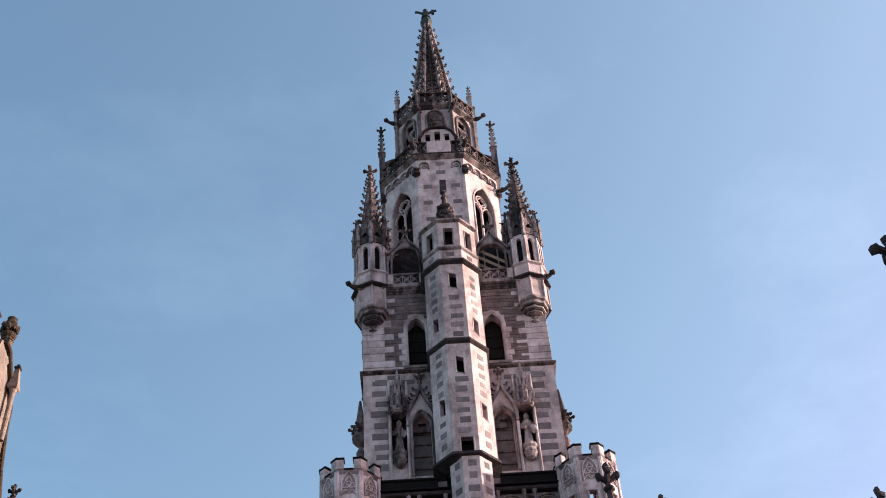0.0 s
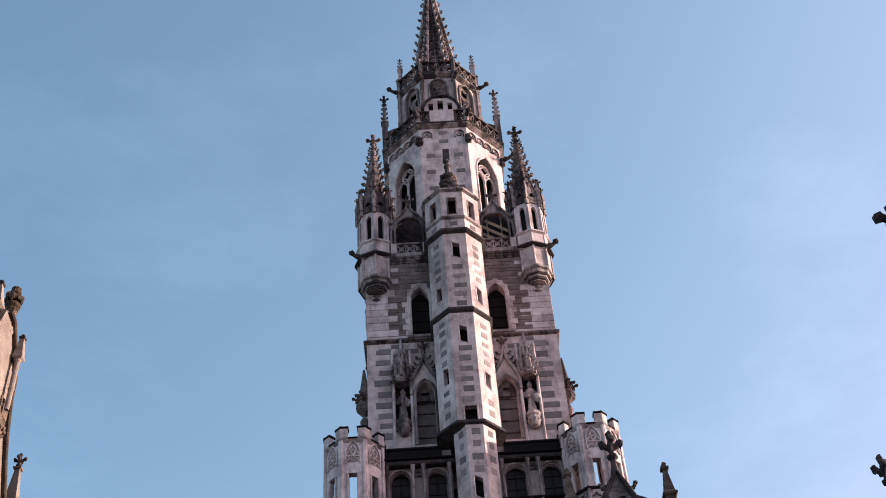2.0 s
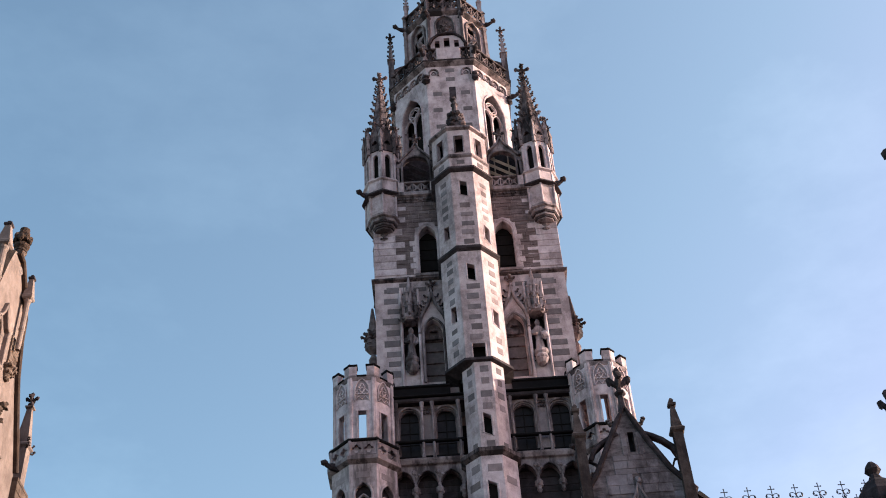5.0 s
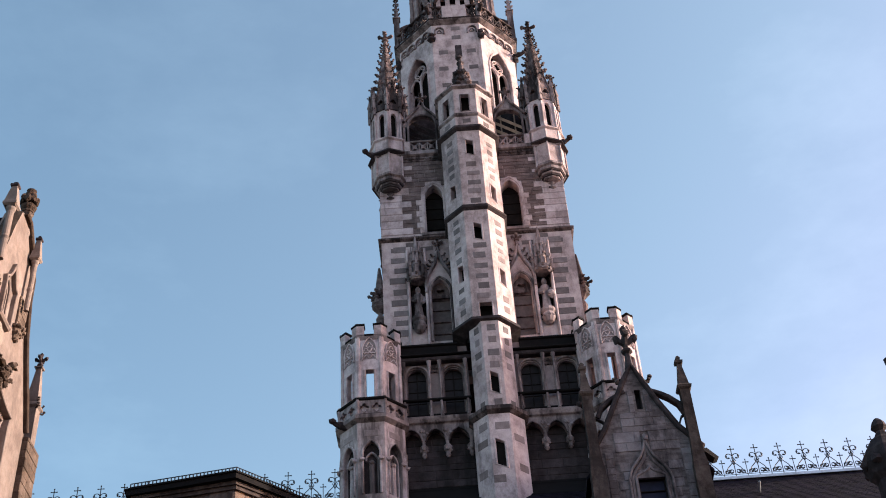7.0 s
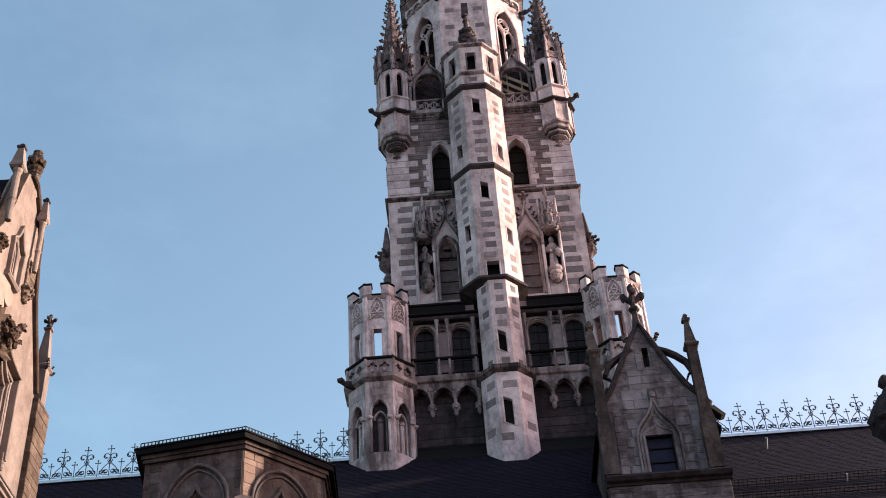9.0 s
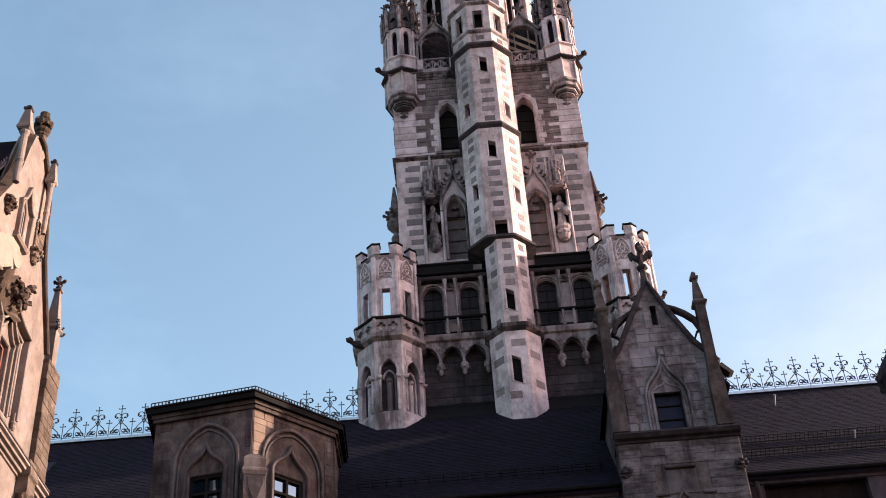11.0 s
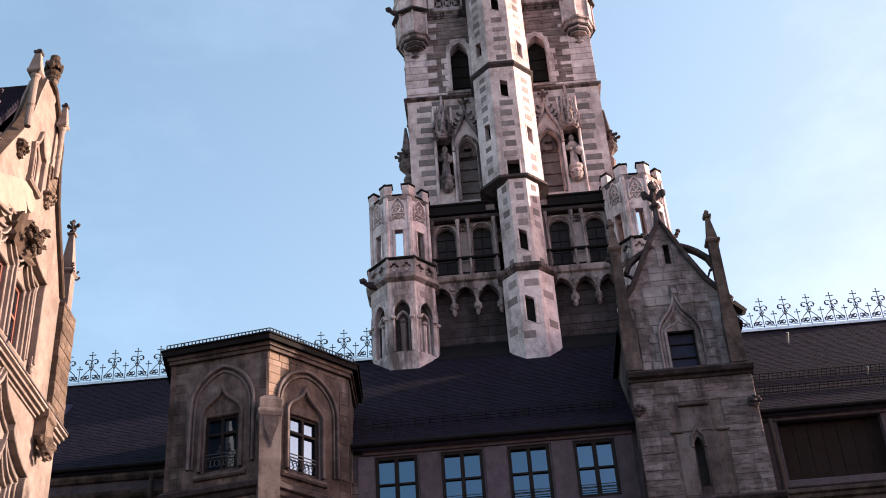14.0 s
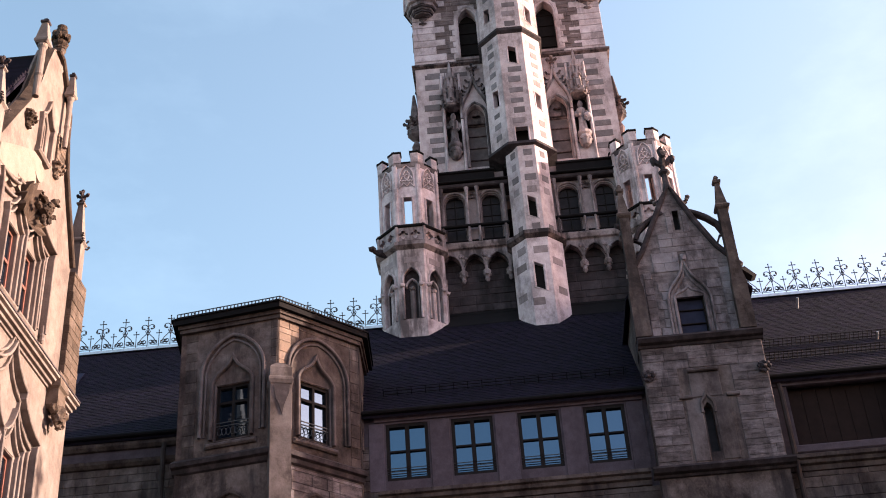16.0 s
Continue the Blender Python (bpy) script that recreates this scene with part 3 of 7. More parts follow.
for s in (-1, 1):
    mould(bm, s * 2.4 - 1.15, s * 2.4 + 1.15, [(49.2, 0.02), (49.24, -0.05), (49.3, -0.03), (49.5, -0.06), (49.56, -0.12), (49.6, 0.02)], FRONT)
    for j in range(11):
        lump(bm, FRONT @ Vector((s * 2.4 - 1.05 + j * 0.21, 49.4 + 0.03 * (j % 2), -0.06)), 0.1, j, 1.1, 0.7, 1.0, 0.35)
parts("leaf_frieze", bm, CARVED_DARK, tower, "dark carved leaf frieze")

# niches, canopies and gables of the lower storey
for s in (-1, 1):
    bm = bmesh.new()
    panel(bm, rect(s * WU - 0.7, s * WU + 0.7, 37.0, 41.6), [], 0.5, 0.58, FRONT)
    part("blind_window", bm, BLOCK, tower, "grey boarded blind window")
    # tracery is coloured dark to carry the shade inside the hood
    bm = bmesh.new()
    for v in (38.3, 39.0, 39.7, 40.3):
        chamfer_box(bm, s * WU - 0.42, s * WU + 0.42, v, v + 0.05, 0.42, 0.52, FRONT, 0.01)
    panel(bm, pointed(s * WU, 0.86, 40.35, 41.3), [foil(s * WU, 40.72, 0.22, 3, 18, 0.5)], 0.3, 0.42, FRONT)
    framed("tracery", bm, CARVED_DARK, tower, "window tracery with the hood's inner shade in its colour", "tracery_bar")
    bm = bmesh.new()
    band(bm, pointed(s * WU, 1.0, 37.6, 41.4)[1:] + [(s * WU - 0.5, 37.6)], 0.12, -0.08, 0.05, FRONT)
    g = ogee(s * WU, 1.3, 40.4, 41.0, 43.1)
    band(bm, g, 0.14, -0.22, 0.05, FRONT)
    hood = part("ogee_hood", bm, CARVED, tower, "crocketed ogee gable over the window")
    for i in range(3, len(g) - 3):
        if i != len(g) // 2:
            p = FRONT @ Vector((g[i][0] + (0.1 if g[i][0] > s * WU else -0.1), g[i][1] + 0.05, -0.12))
            piece("crocket", CROCKET, scaled(p.x, p.y, p.z, 0.2, 0 if g[i][0] > s * WU else 180), hood)
    p = FRONT @ Vector((s * WU, 43.0, -0.12))
    piece("finial", FINIAL, scaled(p.x, p.y, p.z, 0.75), hood)
    # niche: two shafts, console, canopy
    nu = s * 3.0
    bm = bmesh.new()
    for q in (-1, 1):
        tube(bm, [FRONT @ Vector((nu + q * 0.42, 37.4, -0.08)), FRONT @ Vector((nu + q * 0.42, 43.2, -0.08))], 0.07, 6)
    parts("niche_shaft", bm, PALE, tower)
    # niche back is coloured dark to carry the shade of the recess
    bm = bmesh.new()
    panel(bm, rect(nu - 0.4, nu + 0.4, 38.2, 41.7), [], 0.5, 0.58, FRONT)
    part("niche", bm, SOOT_SHADE, tower, "niche back with the recess shade in its colour")
    bm = bmesh.new()
    c = FRONT @ Vector((nu, 0, -0.12))
    ring_stack(bm, (c.x, c.y), [(0.06, 38.05), (0.2, 38.15), (0.28, 38.35), (0.29, 38.55), (0.25, 38.65), (0.32, 38.75), (0.32, 38.9)], 10)
    for k in range(5):
        a = math.pi * (1.0 + k / 4)
        lump(bm, (c.x + 0.25 * math.cos(a), c.y + 0.25 * math.sin(a), 38.45), 0.1, k)
    part("console", bm, CARVED, tower)
    bm = bmesh.new()
    ring_stack(bm, (c.x, c.y), [(0.3, 41.1), (0.4, 41.2), (0.4, 41.4), (0.24, 41.45), (0.22, 42.2), (0.28, 42.25), (0.26, 42.35), (0.15, 42.45), (0.1, 43.3), (0.03, 44.05)], 6, 0)
    canopy = part("canopy", bm, CARVED, tower, "spired stone canopy over the statue")
    slim = bmesh.new()
    ring_stack(slim, (0, 0), [(0.05, 0), (0.06, 0.6), (0.09, 0.64), (0.05, 0.7), (0.012, 1.15)], 4, 45)
    slim = to_mesh(slim, "canopy_pinnacle", CARVED)
    for k in range(5):
        an = math.pi * (1.0 + k / 4)
        piece("canopy_pinnacle", slim, scaled(c.x + 0.42 * math.cos(an), c.y + 0.36 * math.sin(an), 41.15, 1.15), canopy)
        piece("canopy_pinnacle", slim, scaled(c.x + 0.25 * math.cos(an + 0.3), c.y + 0.22 * math.sin(an + 0.3), 42.2, 0.95), canopy)
        piece("crocket", CROCKET, scaled(c.x + 0.4 * math.cos(an), c.y + 0.36 * math.sin(an), 41.25, 0.16, math.degrees(an)), canopy)
    # the statue itself, a plain robed shape
    c = FRONT @ Vector((nu, 0, 0.08))
    bm = bmesh.new()
    ring_stack(bm, (c.x, c.y), [(0.23, 38.9), (0.21, 39.25), (0.165, 39.75), (0.18, 40.0), (0.235, 40.28), (0.2, 40.42), (0.08, 40.5), (0.075, 40.56), (0.115, 40.64), (0.125, 40.78), (0.06, 40.93)], 12)
    tube(bm, [(c.x - 0.25, c.y, 40.3), (c.x - 0.3, c.y - 0.12, 40.0), (c.x - 0.08, c.y - 0.28, 39.9)], 0.08, 6)
    tube(bm, [(c.x + 0.25, c.y, 40.3), (c.x + 0.32, c.y - 0.1, 40.0), (c.x + 0.16, c.y - 0.26, 39.75)], 0.08, 6)
    if s > 0:
        lump(bm, (c.x + 0.26, c.y - 0.2, 39.85), 0.26, 7, 0.9, 0.4, 1.2, 0.08)
    me = to_mesh(bm, "statue", CARVED)
    ob = new("statue", me)
    tagged(ob, "weathered grey stone statue on a bracket in a tower niche", "statue", "tower niche statues")

# ---- stair turret in the middle of the front
SX, STY, SAP = 1.9, 47.2, 1.37
def slot(u, v0, v1, w):
    return rect(u - w / 2, u + w / 2, v0, v1)


def tilted(u, v0, v1, w, k):
    """An opening whose head and sill follow the stair inside."""
    return [(u - w / 2, v0 + k), (u + w / 2, v0 - k), (u + w / 2, v1 - k), (u - w / 2, v1 + k)]


def turret_walls(name, c, ap, z0, z1, openings, material, parent, thick=0.3, faces=(-135, -90, -45, 0, 180, 45, 90, 135), label=""):
    bm = bmesh.new()
    w = ap * math.tan(math.pi / 8)
    for phi in faces:
        m = face_frame(c, phi, ap)
        panel(bm, rect(-w, w, z0, z1), openings.get(phi, []), 0.0, thick, m)
    bmesh.ops.remove_doubles(bm, verts=bm.verts, dist=0.003)
    return part(name, bm, material, parent, label)


ops = {-90: [tilted(0.02, 47.35, 48.35, 0.42, 0.07), tilted(0.02, 41.75, 42.75, 0.42, 0.07), slot(0.05, 37.05, 37.98, 0.62)],
       -135: [tilted(0.0, 44.75, 45.6, 0.42, 0.05), tilted(0.05, 39.5, 40.45, 0.42, 0.05)],
       -45: [tilted(0.0, 44.5, 45.45, 0.4, 0.07), tilted(0.0, 39.2, 40.1, 0.4, 0.05)]}
stair = turret_walls("stair_turret", (SX, STY), SAP, 37.0, 49.1, ops, PALE, tower, label="polygonal pale stone stair turret with slanting slit windows")
# near-black core paints the shade seen through the slits
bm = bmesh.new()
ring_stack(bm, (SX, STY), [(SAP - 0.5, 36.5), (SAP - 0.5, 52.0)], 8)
part("stair_core", bm, INNER_SHADE, tower, "near-black core painting the unlit stair shaft")
for z, mat_out in ((43.72, 0.13), (49.15, 0.2), (37.0, 0.16)):
    bm = bmesh.new()
    ring_stack(bm, (SX, STY), [(SAP - 0.32, z - 0.12), (SAP + 0.02, z - 0.12), (SAP + mat_out, z), (SAP + mat_out, z + 0.12), (SAP + 0.03, z + 0.26), (SAP - 0.32, z + 0.26)] if z != 37.0 else [(SAP - 0.4, 36.7), (SAP + mat_out, 36.95), (SAP + mat_out, 37.08), (SAP - 0.05, 37.14), (SAP - 0.4, 37.14)], 8)
    part("string_course", bm, SOOT_SHADE, tower)
# grey blocks in the turret's faces
for phi in (-135, -90, -45):
    m = face_frame((SX, STY), phi, SAP)
    v, j = 37.6, 0
    holes = ops[phi]
    while v < 48.7:
        h = rnd.uniform(0.26, 0.36)
        kind = j % 4
        w = rnd.choice((0.5, 0.56, 0.62)) if phi == -90 else rnd.choice((0.36, 0.42))
        uc = rnd.uniform(-0.06, 0.1) if phi == -90 else (0.06 if phi == -45 else 0.0)
        clash = any(min(p[1] for p in q) - 0.12 < v + h and max(p[1] for p in q) + 0.12 > v for q in holes) or 43.4 < v + h and v < 44.05
        # sunlit right facet takes the paler block, its light put into the colour
        if not clash:
            block(stair, uc - w / 2, uc + w / 2, v, v + h, m, MID_BLOCK if phi == -45 or rnd.random() < 0.25 else BLOCK, 0.012)
        v += h + rnd.uniform(0.22, 0.34)
        j += 1
# slit surrounds
bm = bmesh.new()
for phi, hs in ops.items():
    m = face_frame((SX, STY), phi, SAP)
    for q in hs:
        band(bm, q, 0.09, -0.025, 0.03, m, True)
parts("slit_surround", bm, PALE, stair)
# crown: parapet, lantern storey with three windows, cap
ops2 = {p: [slot(0, 50.45, 51.7, 0.46)] for p in (-135, -90, -45, 0, 180)}
crown = turret_walls("crown", (SX, STY), SAP + 0.02, 49.4, 52.3, ops2, PALE, tower, 0.25, label="windowed crown of the stair turret")
bm = bmesh.new()
for phi in (-135, -90, -45, 0, 180):
    m = face_frame((SX, STY), phi, SAP + 0.02)
    band(bm, slot(0, 50.45, 51.7, 0.46), 0.08, -0.03, 0.03, m, True)
for z in (50.12, 52.2):
    o = 0.1 if z < 51 else 0.17
    ring_stack(bm, (SX, STY), [(SAP - 0.24, z - 0.06), (SAP + 0.02, z - 0.06), (SAP + o, z + 0.03), (SAP + o, z + 0.14), (SAP + 0.03, z + 0.22), (SAP - 0.24, z + 0.22)], 8)
part("crown_moulding", bm, CARVED, tower)
for phi in (-135, -90, -45):
    m = face_frame((SX, STY), phi, SAP + 0.02)
    for vv, ww in ((49.6, 0.4), (49.62, 0.0)):
        if ww:
            block(crown, -ww / 2, ww / 2, vv, vv + 0.3, m, BLOCK, 0.012)
bm = bmesh.new()
ring_stack(bm, (SX, STY), [(SAP + 0.05, 52.4), (0.95, 52.75), (0.75, 52.85), (0.68, 53.4), (0.42, 53.6), (0.3, 54.4), (0.34, 54.6), (0.2, 54.8), (0.14, 55.6), (0.2, 55.7), (0.1, 55.9)], 8)
for k in range(8):
    a = radians(22.5 + 45 * k)
    for r, z, q in ((0.72, 53.45, 0.2), (0.42, 54.1, 0.18), (0.35, 54.7, 0.17)):
        lump(bm, (SX + r * math.cos(a), STY + r * math.sin(a), z), q, k, 1, 1, 1.2)
cap = part("turret_cap", bm, CARVED_DARK, tower, "carved lantern cap with crockets")
bm = bmesh.new()
tube(bm, [(SX, STY, 55.8), (SX, STY, 56.4)], 0.09, 6)
box(bm, SX - 0.2, SX + 0.16, STY - 0.06, STY + 0.06, 56.3, 57.2)
lump(bm, (SX - 0.05, STY, 56.2), 0.2, 3)
part("weather_vane", bm, SOOT_SHADE, tower, "dark finial with a small flag")

# lower part of the stair turret, standing in the roof
LX, LY = 2.04, 46.72
ops3 = {-90: [tilted(-0.02, 33.05, 34.1, 0.42, 0.1)]}
low = turret_walls("turret_foot", (LX, LY), 0.92, 31.9, 36.9, ops3, PALE, tower, label="lower stage of the stair turret")
bm = bmesh.new()
band(bm, ops3[-90][0], 0.1, -0.03, 0.03, face_frame((LX, LY), -90, 0.92), True)
m = face_frame((LX, LY), -90, 1.08)
band(bm, tilted(-0.06, 29.35, 30.6, 0.46, 0.1), 0.12, -0.03, 0.03, m, True)
parts("slit_surround", bm, PALE, tower)
plinth = turret_walls("turret_plinth", (LX, LY), 1.08, 24.5, 31.95, {-90: [tilted(-0.06, 29.35, 30.6, 0.46, 0.1)]}, PALE, tower)
bm = bmesh.new()
ring_stack(bm, (LX, LY), [(0.6, 24), (0.6, 36.9)], 8)
part("stair_core", bm, INNER_SHADE, tower)
bm = bmesh.new()
m = face_frame((LX, LY), -90, 1.08)
panel(bm, rect(-0.3, 0.2, 29.2, 30.7), [], 0.2, 0.24, m)
part("window_pane", bm, INNER_SHADE, tower, "pane painted in the near-black interior shade")
bm = bmesh.new()
ring_stack(bm, (LX, LY), [(0.8, 31.85), (1.1, 31.88), (1.26, 32.02), (1.26, 32.2), (0.95, 32.34), (0.8, 32.34)], 8)
part("string_course", bm, CARVED_DARK, tower)
for phi in (-90, -45, -135):
    m = face_frame((LX, LY), phi, 0.92)
    for j, v in enumerate((32.4, 34.35, 35.0, 35.7, 36.35)):
        w = (0.34, 0.42, 0.5, 0.34, 0.38)[j] * (1 if phi == -90 else 0.8)
        if not (phi == -90 and 32.9 < v < 34.2):
            block(low, -w / 2 + 0.05, w / 2 + 0.05, v, v + 0.34, m, (BLOCK, MID_BLOCK)[j % 2], 0.012)

for phi, u, v, wd in ((-90, 0.1, 31.1, 0.6), (-90, -0.2, 28.6, 0.5), (-45, 0.0, 30.6, 0.6), (-45, 0.1, 29.2, 0.5), (-135, 0.0, 30.4, 0.6), (-135, -0.1, 29.0, 0.5), (-135, 0.1, 31.2, 0.5)):
    block(plinth, u - wd / 2, u + wd / 2, v, v + 0.36, face_frame((LX, LY), phi, 1.08), MID_BLOCK, 0.01)

# ---- corner turrets (bartizans) of the belfry storey
def bartizan(x, y):
    c = (x, y)
    ap = 0.88
    bm = bmesh.new()
    sides = [22.5 + 45 * k for k in range(8)]
    sy = -1 if y < AY else 1
    cc = (x, AY + sy * (HW - 0.1))
    ring_stack(bm, cc, [(0.3, 47.1), (0.46, 47.16), (0.48, 47.28), (0.44, 47.31), (0.58, 47.36), (0.6, 47.5), (0.56, 47.53), (0.7, 47.58), (0.72, 47.74), (0.68, 47.77), (0.8, 47.84), (0.8, 47.97)], 8, 0.0)
    ring_stack(bm, cc, [(0.06, 46.55), (0.16, 46.66), (0.2, 46.8), (0.14, 46.9), (0.24, 47.02)], 8, 0.0)
    for k in range(8):
        a = radians(45 * k)
        lump(bm, (cc[0] + 0.18 * math.cos(a), cc[1] + 0.18 * math.sin(a), 46.76), 0.09, k)
    ring_stack(bm, c, [(0.55, 47.55), (0.8, 47.95), (0.86, 48.0), (0.82, 48.08)], 8, 0.0)
    t = part("corner_turret", bm, CARVED, tower, "corbelled eight-sided corner turret with a crocketed spirelet")
    # dark rings paint the soffit shade below the corbel steps
    for rr, zz in ((0.86, 47.98), (0.62, 47.5), (0.5, 47.26)):
        bm = bmesh.new()
        ring_stack(bm, cc if rr < 0.8 else c, [(rr - 0.1, zz - 0.04), (rr + 0.03, zz - 0.02), (rr + 0.04, zz + 0.06), (rr - 0.1, zz + 0.1)], 8, 0.0)
        part("corbel_rim", bm, SOOT_SHADE, t, "dark rim painting the shade under a corbel step")
    turret_walls("turret_drum", c, 0.84, 48.0, 49.7, {}, PALE, t, 0.2, sides)
    bm = bmesh.new()
    for k in range(8):
        a = radians(45 * k)
        r = 0.86 / math.cos(math.pi / 8)
        tube(bm, [(x + r * math.cos(a), y + r * math.sin(a), 48.0), (x + r * math.cos(a), y + r * math.sin(a), 53.6)], 0.06, 6)
    parts("corner_shaft", bm, PALE, t)
    bm = bmesh.new()
    ring_stack(bm, c, [(0.7, 49.6), (1.02, 49.72), (1.04, 49.84), (0.9, 49.95), (0.9, 50.65), (1.0, 50.72), (1.0, 50.8), (0.7, 50.86)], 8, 0.0)
    part("parapet", bm, PALE, t)
    bm = bmesh.new()
    ring_stack(bm, c, [(0.86, 49.66), (1.06, 49.72), (1.06, 49.82), (0.9, 49.9)], 8, 0.0)
    part("ledge", bm, SOOT_SHADE, t)
    w = 0.84 * math.tan(math.pi / 8)
    op = {p: [pointed(0, 0.3, 50.95, 52.75, lift=0.26)] for p in sides}
    turret_walls("turret_lantern", c, 0.84, 50.8, 53.5, op, PALE, t, 0.16, sides)
    bm = bmesh.new()
    ring_stack(bm, c, [(0.55, 50.8), (0.55, 53.4)], 8, 0.0)
    part("turret_core", bm, INNER_SHADE, t, "near-black core painting the lantern's shaded hollow")
    # gablets all round
    for p in sides:
        m = face_frame(c, p, 0.88)
        bm = bmesh.new()
        panel(bm, [(-0.42, 53.0), (0.42, 53.0), (0.42, 53.3), (0.0, 54.85), (-0.42, 53.3)], [foil(0, 53.6, 0.2, 3, 15, 1.57)], -0.02, 0.1, m)
        band(bm, [(-0.44, 53.2), (0, 54.9), (0.44, 53.2)], 0.1, -0.08, 0.05, m)
        part("gablet", bm, CARVED_DARK, t)
        q = m @ Vector((0, 54.8, 0))
        piece("finial", FINIAL, scaled(q.x, q.y, q.z, 0.55), t)
    for k in range(8):
        a = radians(45 * k)
        r = 0.98
        bm = bmesh.new()
        ring_stack(bm, (x + r * math.cos(a), y + r * math.sin(a)), [(0.08, 52.8), (0.08, 54.0), (0.11, 54.05), (0.02, 54.7)], 4, 45 * k)
        part("corner_pinnacle", bm, CARVED, t)
        piece("finial", FINIAL, scaled(x + r * math.cos(a), y + r * math.sin(a), 54.6, 0.42), t)
    spirelet(t, c, 0.74, 53.5, 0.09, 59.3, 8, 0.0, 10, 0.24, material=CARVED_DARK)
    piece("finial", FINIAL, scaled(x, y, 59.15, 1.2), t)
    return t


for dx in (-1, 1):
    for dy in (-1, 1):
        bartizan(AX + dx * 4.1, AY + dy * 4.1)
    gargoyle(tower, AX + dx * 4.85, AY - 4.6, 49.85, -90 + dx * 62, 0.6)

# ---- belfry gallery: balustrades and gabled arches between the turrets
def lattice(bm, u0, u1, v0, v1, m, d0=-0.06, d1=0.06, n=None):
    """A pierced parapet: crossed bars and small rings between two rails."""
    h = v1 - v0 - 0.16
    n = n or max(2, round((u1 - u0) / (h * 0.62)))
    s = (u1 - u0) / n
    lo, hi = v0 + 0.1, v0 + 0.1 + h
    chamfer_box(bm, u0, u1, v0, lo, d0 - 0.02, d1 + 0.02, m, 0.02)
    chamfer_box(bm, u0 - 0.02, u1 + 0.02, hi, v1 + 0.06, d0 - 0.06, d1 + 0.06, m, 0.03)
    for i in range(n + 1):
        u = u0 + i * s
        chamfer_box(bm, max(u0, u - 0.035), min(u1, u + 0.035), lo, hi, d0, d1, m, 0.01)
    for i in range(n):
        a, b = u0 + i * s, u0 + (i + 1) * s
        mid = (lo + hi) / 2
        band(bm, [(a, lo), (b, hi)], 0.07, d0, d1, m)
        band(bm, [(b, lo), (a, hi)], 0.07, d0 + 0.01, d1 - 0.01, m)
        band(bm, circle((a + b) / 2, mid, min(s, h) * 0.24, 10), 0.06, d0 + 0.005, d1 - 0.005, m, True)


for s in (-1, 1):
    a0, a1 = (-3.3, -1.35) if s < 0 else (1.35, 3.3)
    bm = bmesh.new()
    lattice(bm, s * 2.3 - 0.66, s * 2.3 + 0.66, 49.9, 50.65, FRONT, -0.05, 0.08, 3)
    framed("balustrade", bm, CARVED, tower, "pierced stone balustrade", "lattice_bar")
    for q0, q1 in ((a0, s * 2.3 - 0.68), (s * 2.3 + 0.68, a1)):
        bm = bmesh.new()
        chamfer_box(bm, q0, q1, 49.9, 50.7, -0.08, 0.1, FRONT, 0.03)
        part("balustrade_pier", bm, PALE, tower, "solid end of the balustrade")
    cu = s * 2.3
    bm = bmesh.new()
    o = round_arch(cu, 1.5, 50.8, 52.95)
    panel(bm, [(cu - 0.9, 50.7), (cu + 0.9, 50.7), (cu + 0.9, 52.7), (cu + 0.45, 53.15), (cu, 53.8), (cu - 0.45, 53.15), (cu - 0.9, 52.7)], [o], 0.25, 0.55, FRONT)
    band(bm, o[1:] + [o[0]], 0.12, 0.17, 0.3, FRONT)
    band(bm, [(cu - 0.95, 52.5), (cu - 0.5, 53.1), (cu - 0.18, 53.5), (cu, 54.0), (cu + 0.18, 53.5), (cu + 0.5, 53.1), (cu + 0.95, 52.5)], 0.12, 0.12, 0.5, FRONT)
    arch = part("gallery_arch", bm, CARVED, tower, "gabled arch of the bell gallery")
    p = FRONT @ Vector((cu, 53.85, 0.35))
    piece("finial", FINIAL, scaled(p.x, p.y, p.z, 0.9), arch)
    for q in (-1, 1):
        p = FRONT @ Vector((cu + q * 0.92, 0, 0.35))
        pinnacle(arch, p.x, p.y, 50.2, 54.0, 0.2, crockets=2)
    # added dark sheet: hides the sky and paints the arch's inner shade
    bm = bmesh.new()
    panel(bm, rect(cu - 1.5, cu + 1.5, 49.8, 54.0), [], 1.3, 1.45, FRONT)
    part("gallery_wall", bm, SOOT_SHADE, tower, "dark sheet added to shade the gallery arch")
    bm = bmesh.new()
    for j in range(4):
        a = FRONT @ Vector((cu - 0.95, 53.15 - j * 0.5, 0.66 + 0.06 * j))
        b = FRONT @ Vector((cu + 0.95, 51.75 - j * 0.5, 0.66 + 0.06 * j))
        tube(bm, [a, b], 0.1, 4)
    for q in (-0.35, 0.4):
        tube(bm, [FRONT @ Vector((cu + q, 50.3, 0.95)), FRONT @ Vector((cu + q, 53.3, 0.95))], 0.05, 4)
    # right beams are painted pale as lit, left ones dark as shaded
    parts("timber_beam", bm, LIT_TIMBER if s > 0 else SOOT_SHADE, tower, "slanting timber stair behind the arch")

# ---- octagon
OA = 3.37
ow = OA * math.tan(math.pi / 8)
owin = [pointed(0, 1.75, 52.0, 59.9, lift=1.7)]
ops4 = {p: owin for p in (-135, -45, 45, 135)}
octagon = turret_walls("octagon", (AX, AY), OA, 49.8, 61.6, ops4, PALE, tower, 0.5, label="pale eight-sided belfry with traceried windows")
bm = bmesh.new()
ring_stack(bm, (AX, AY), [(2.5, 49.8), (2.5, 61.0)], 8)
part("belfry_core", bm, INNER_SHADE, tower, "near-black core painting the belfry's inner shade")
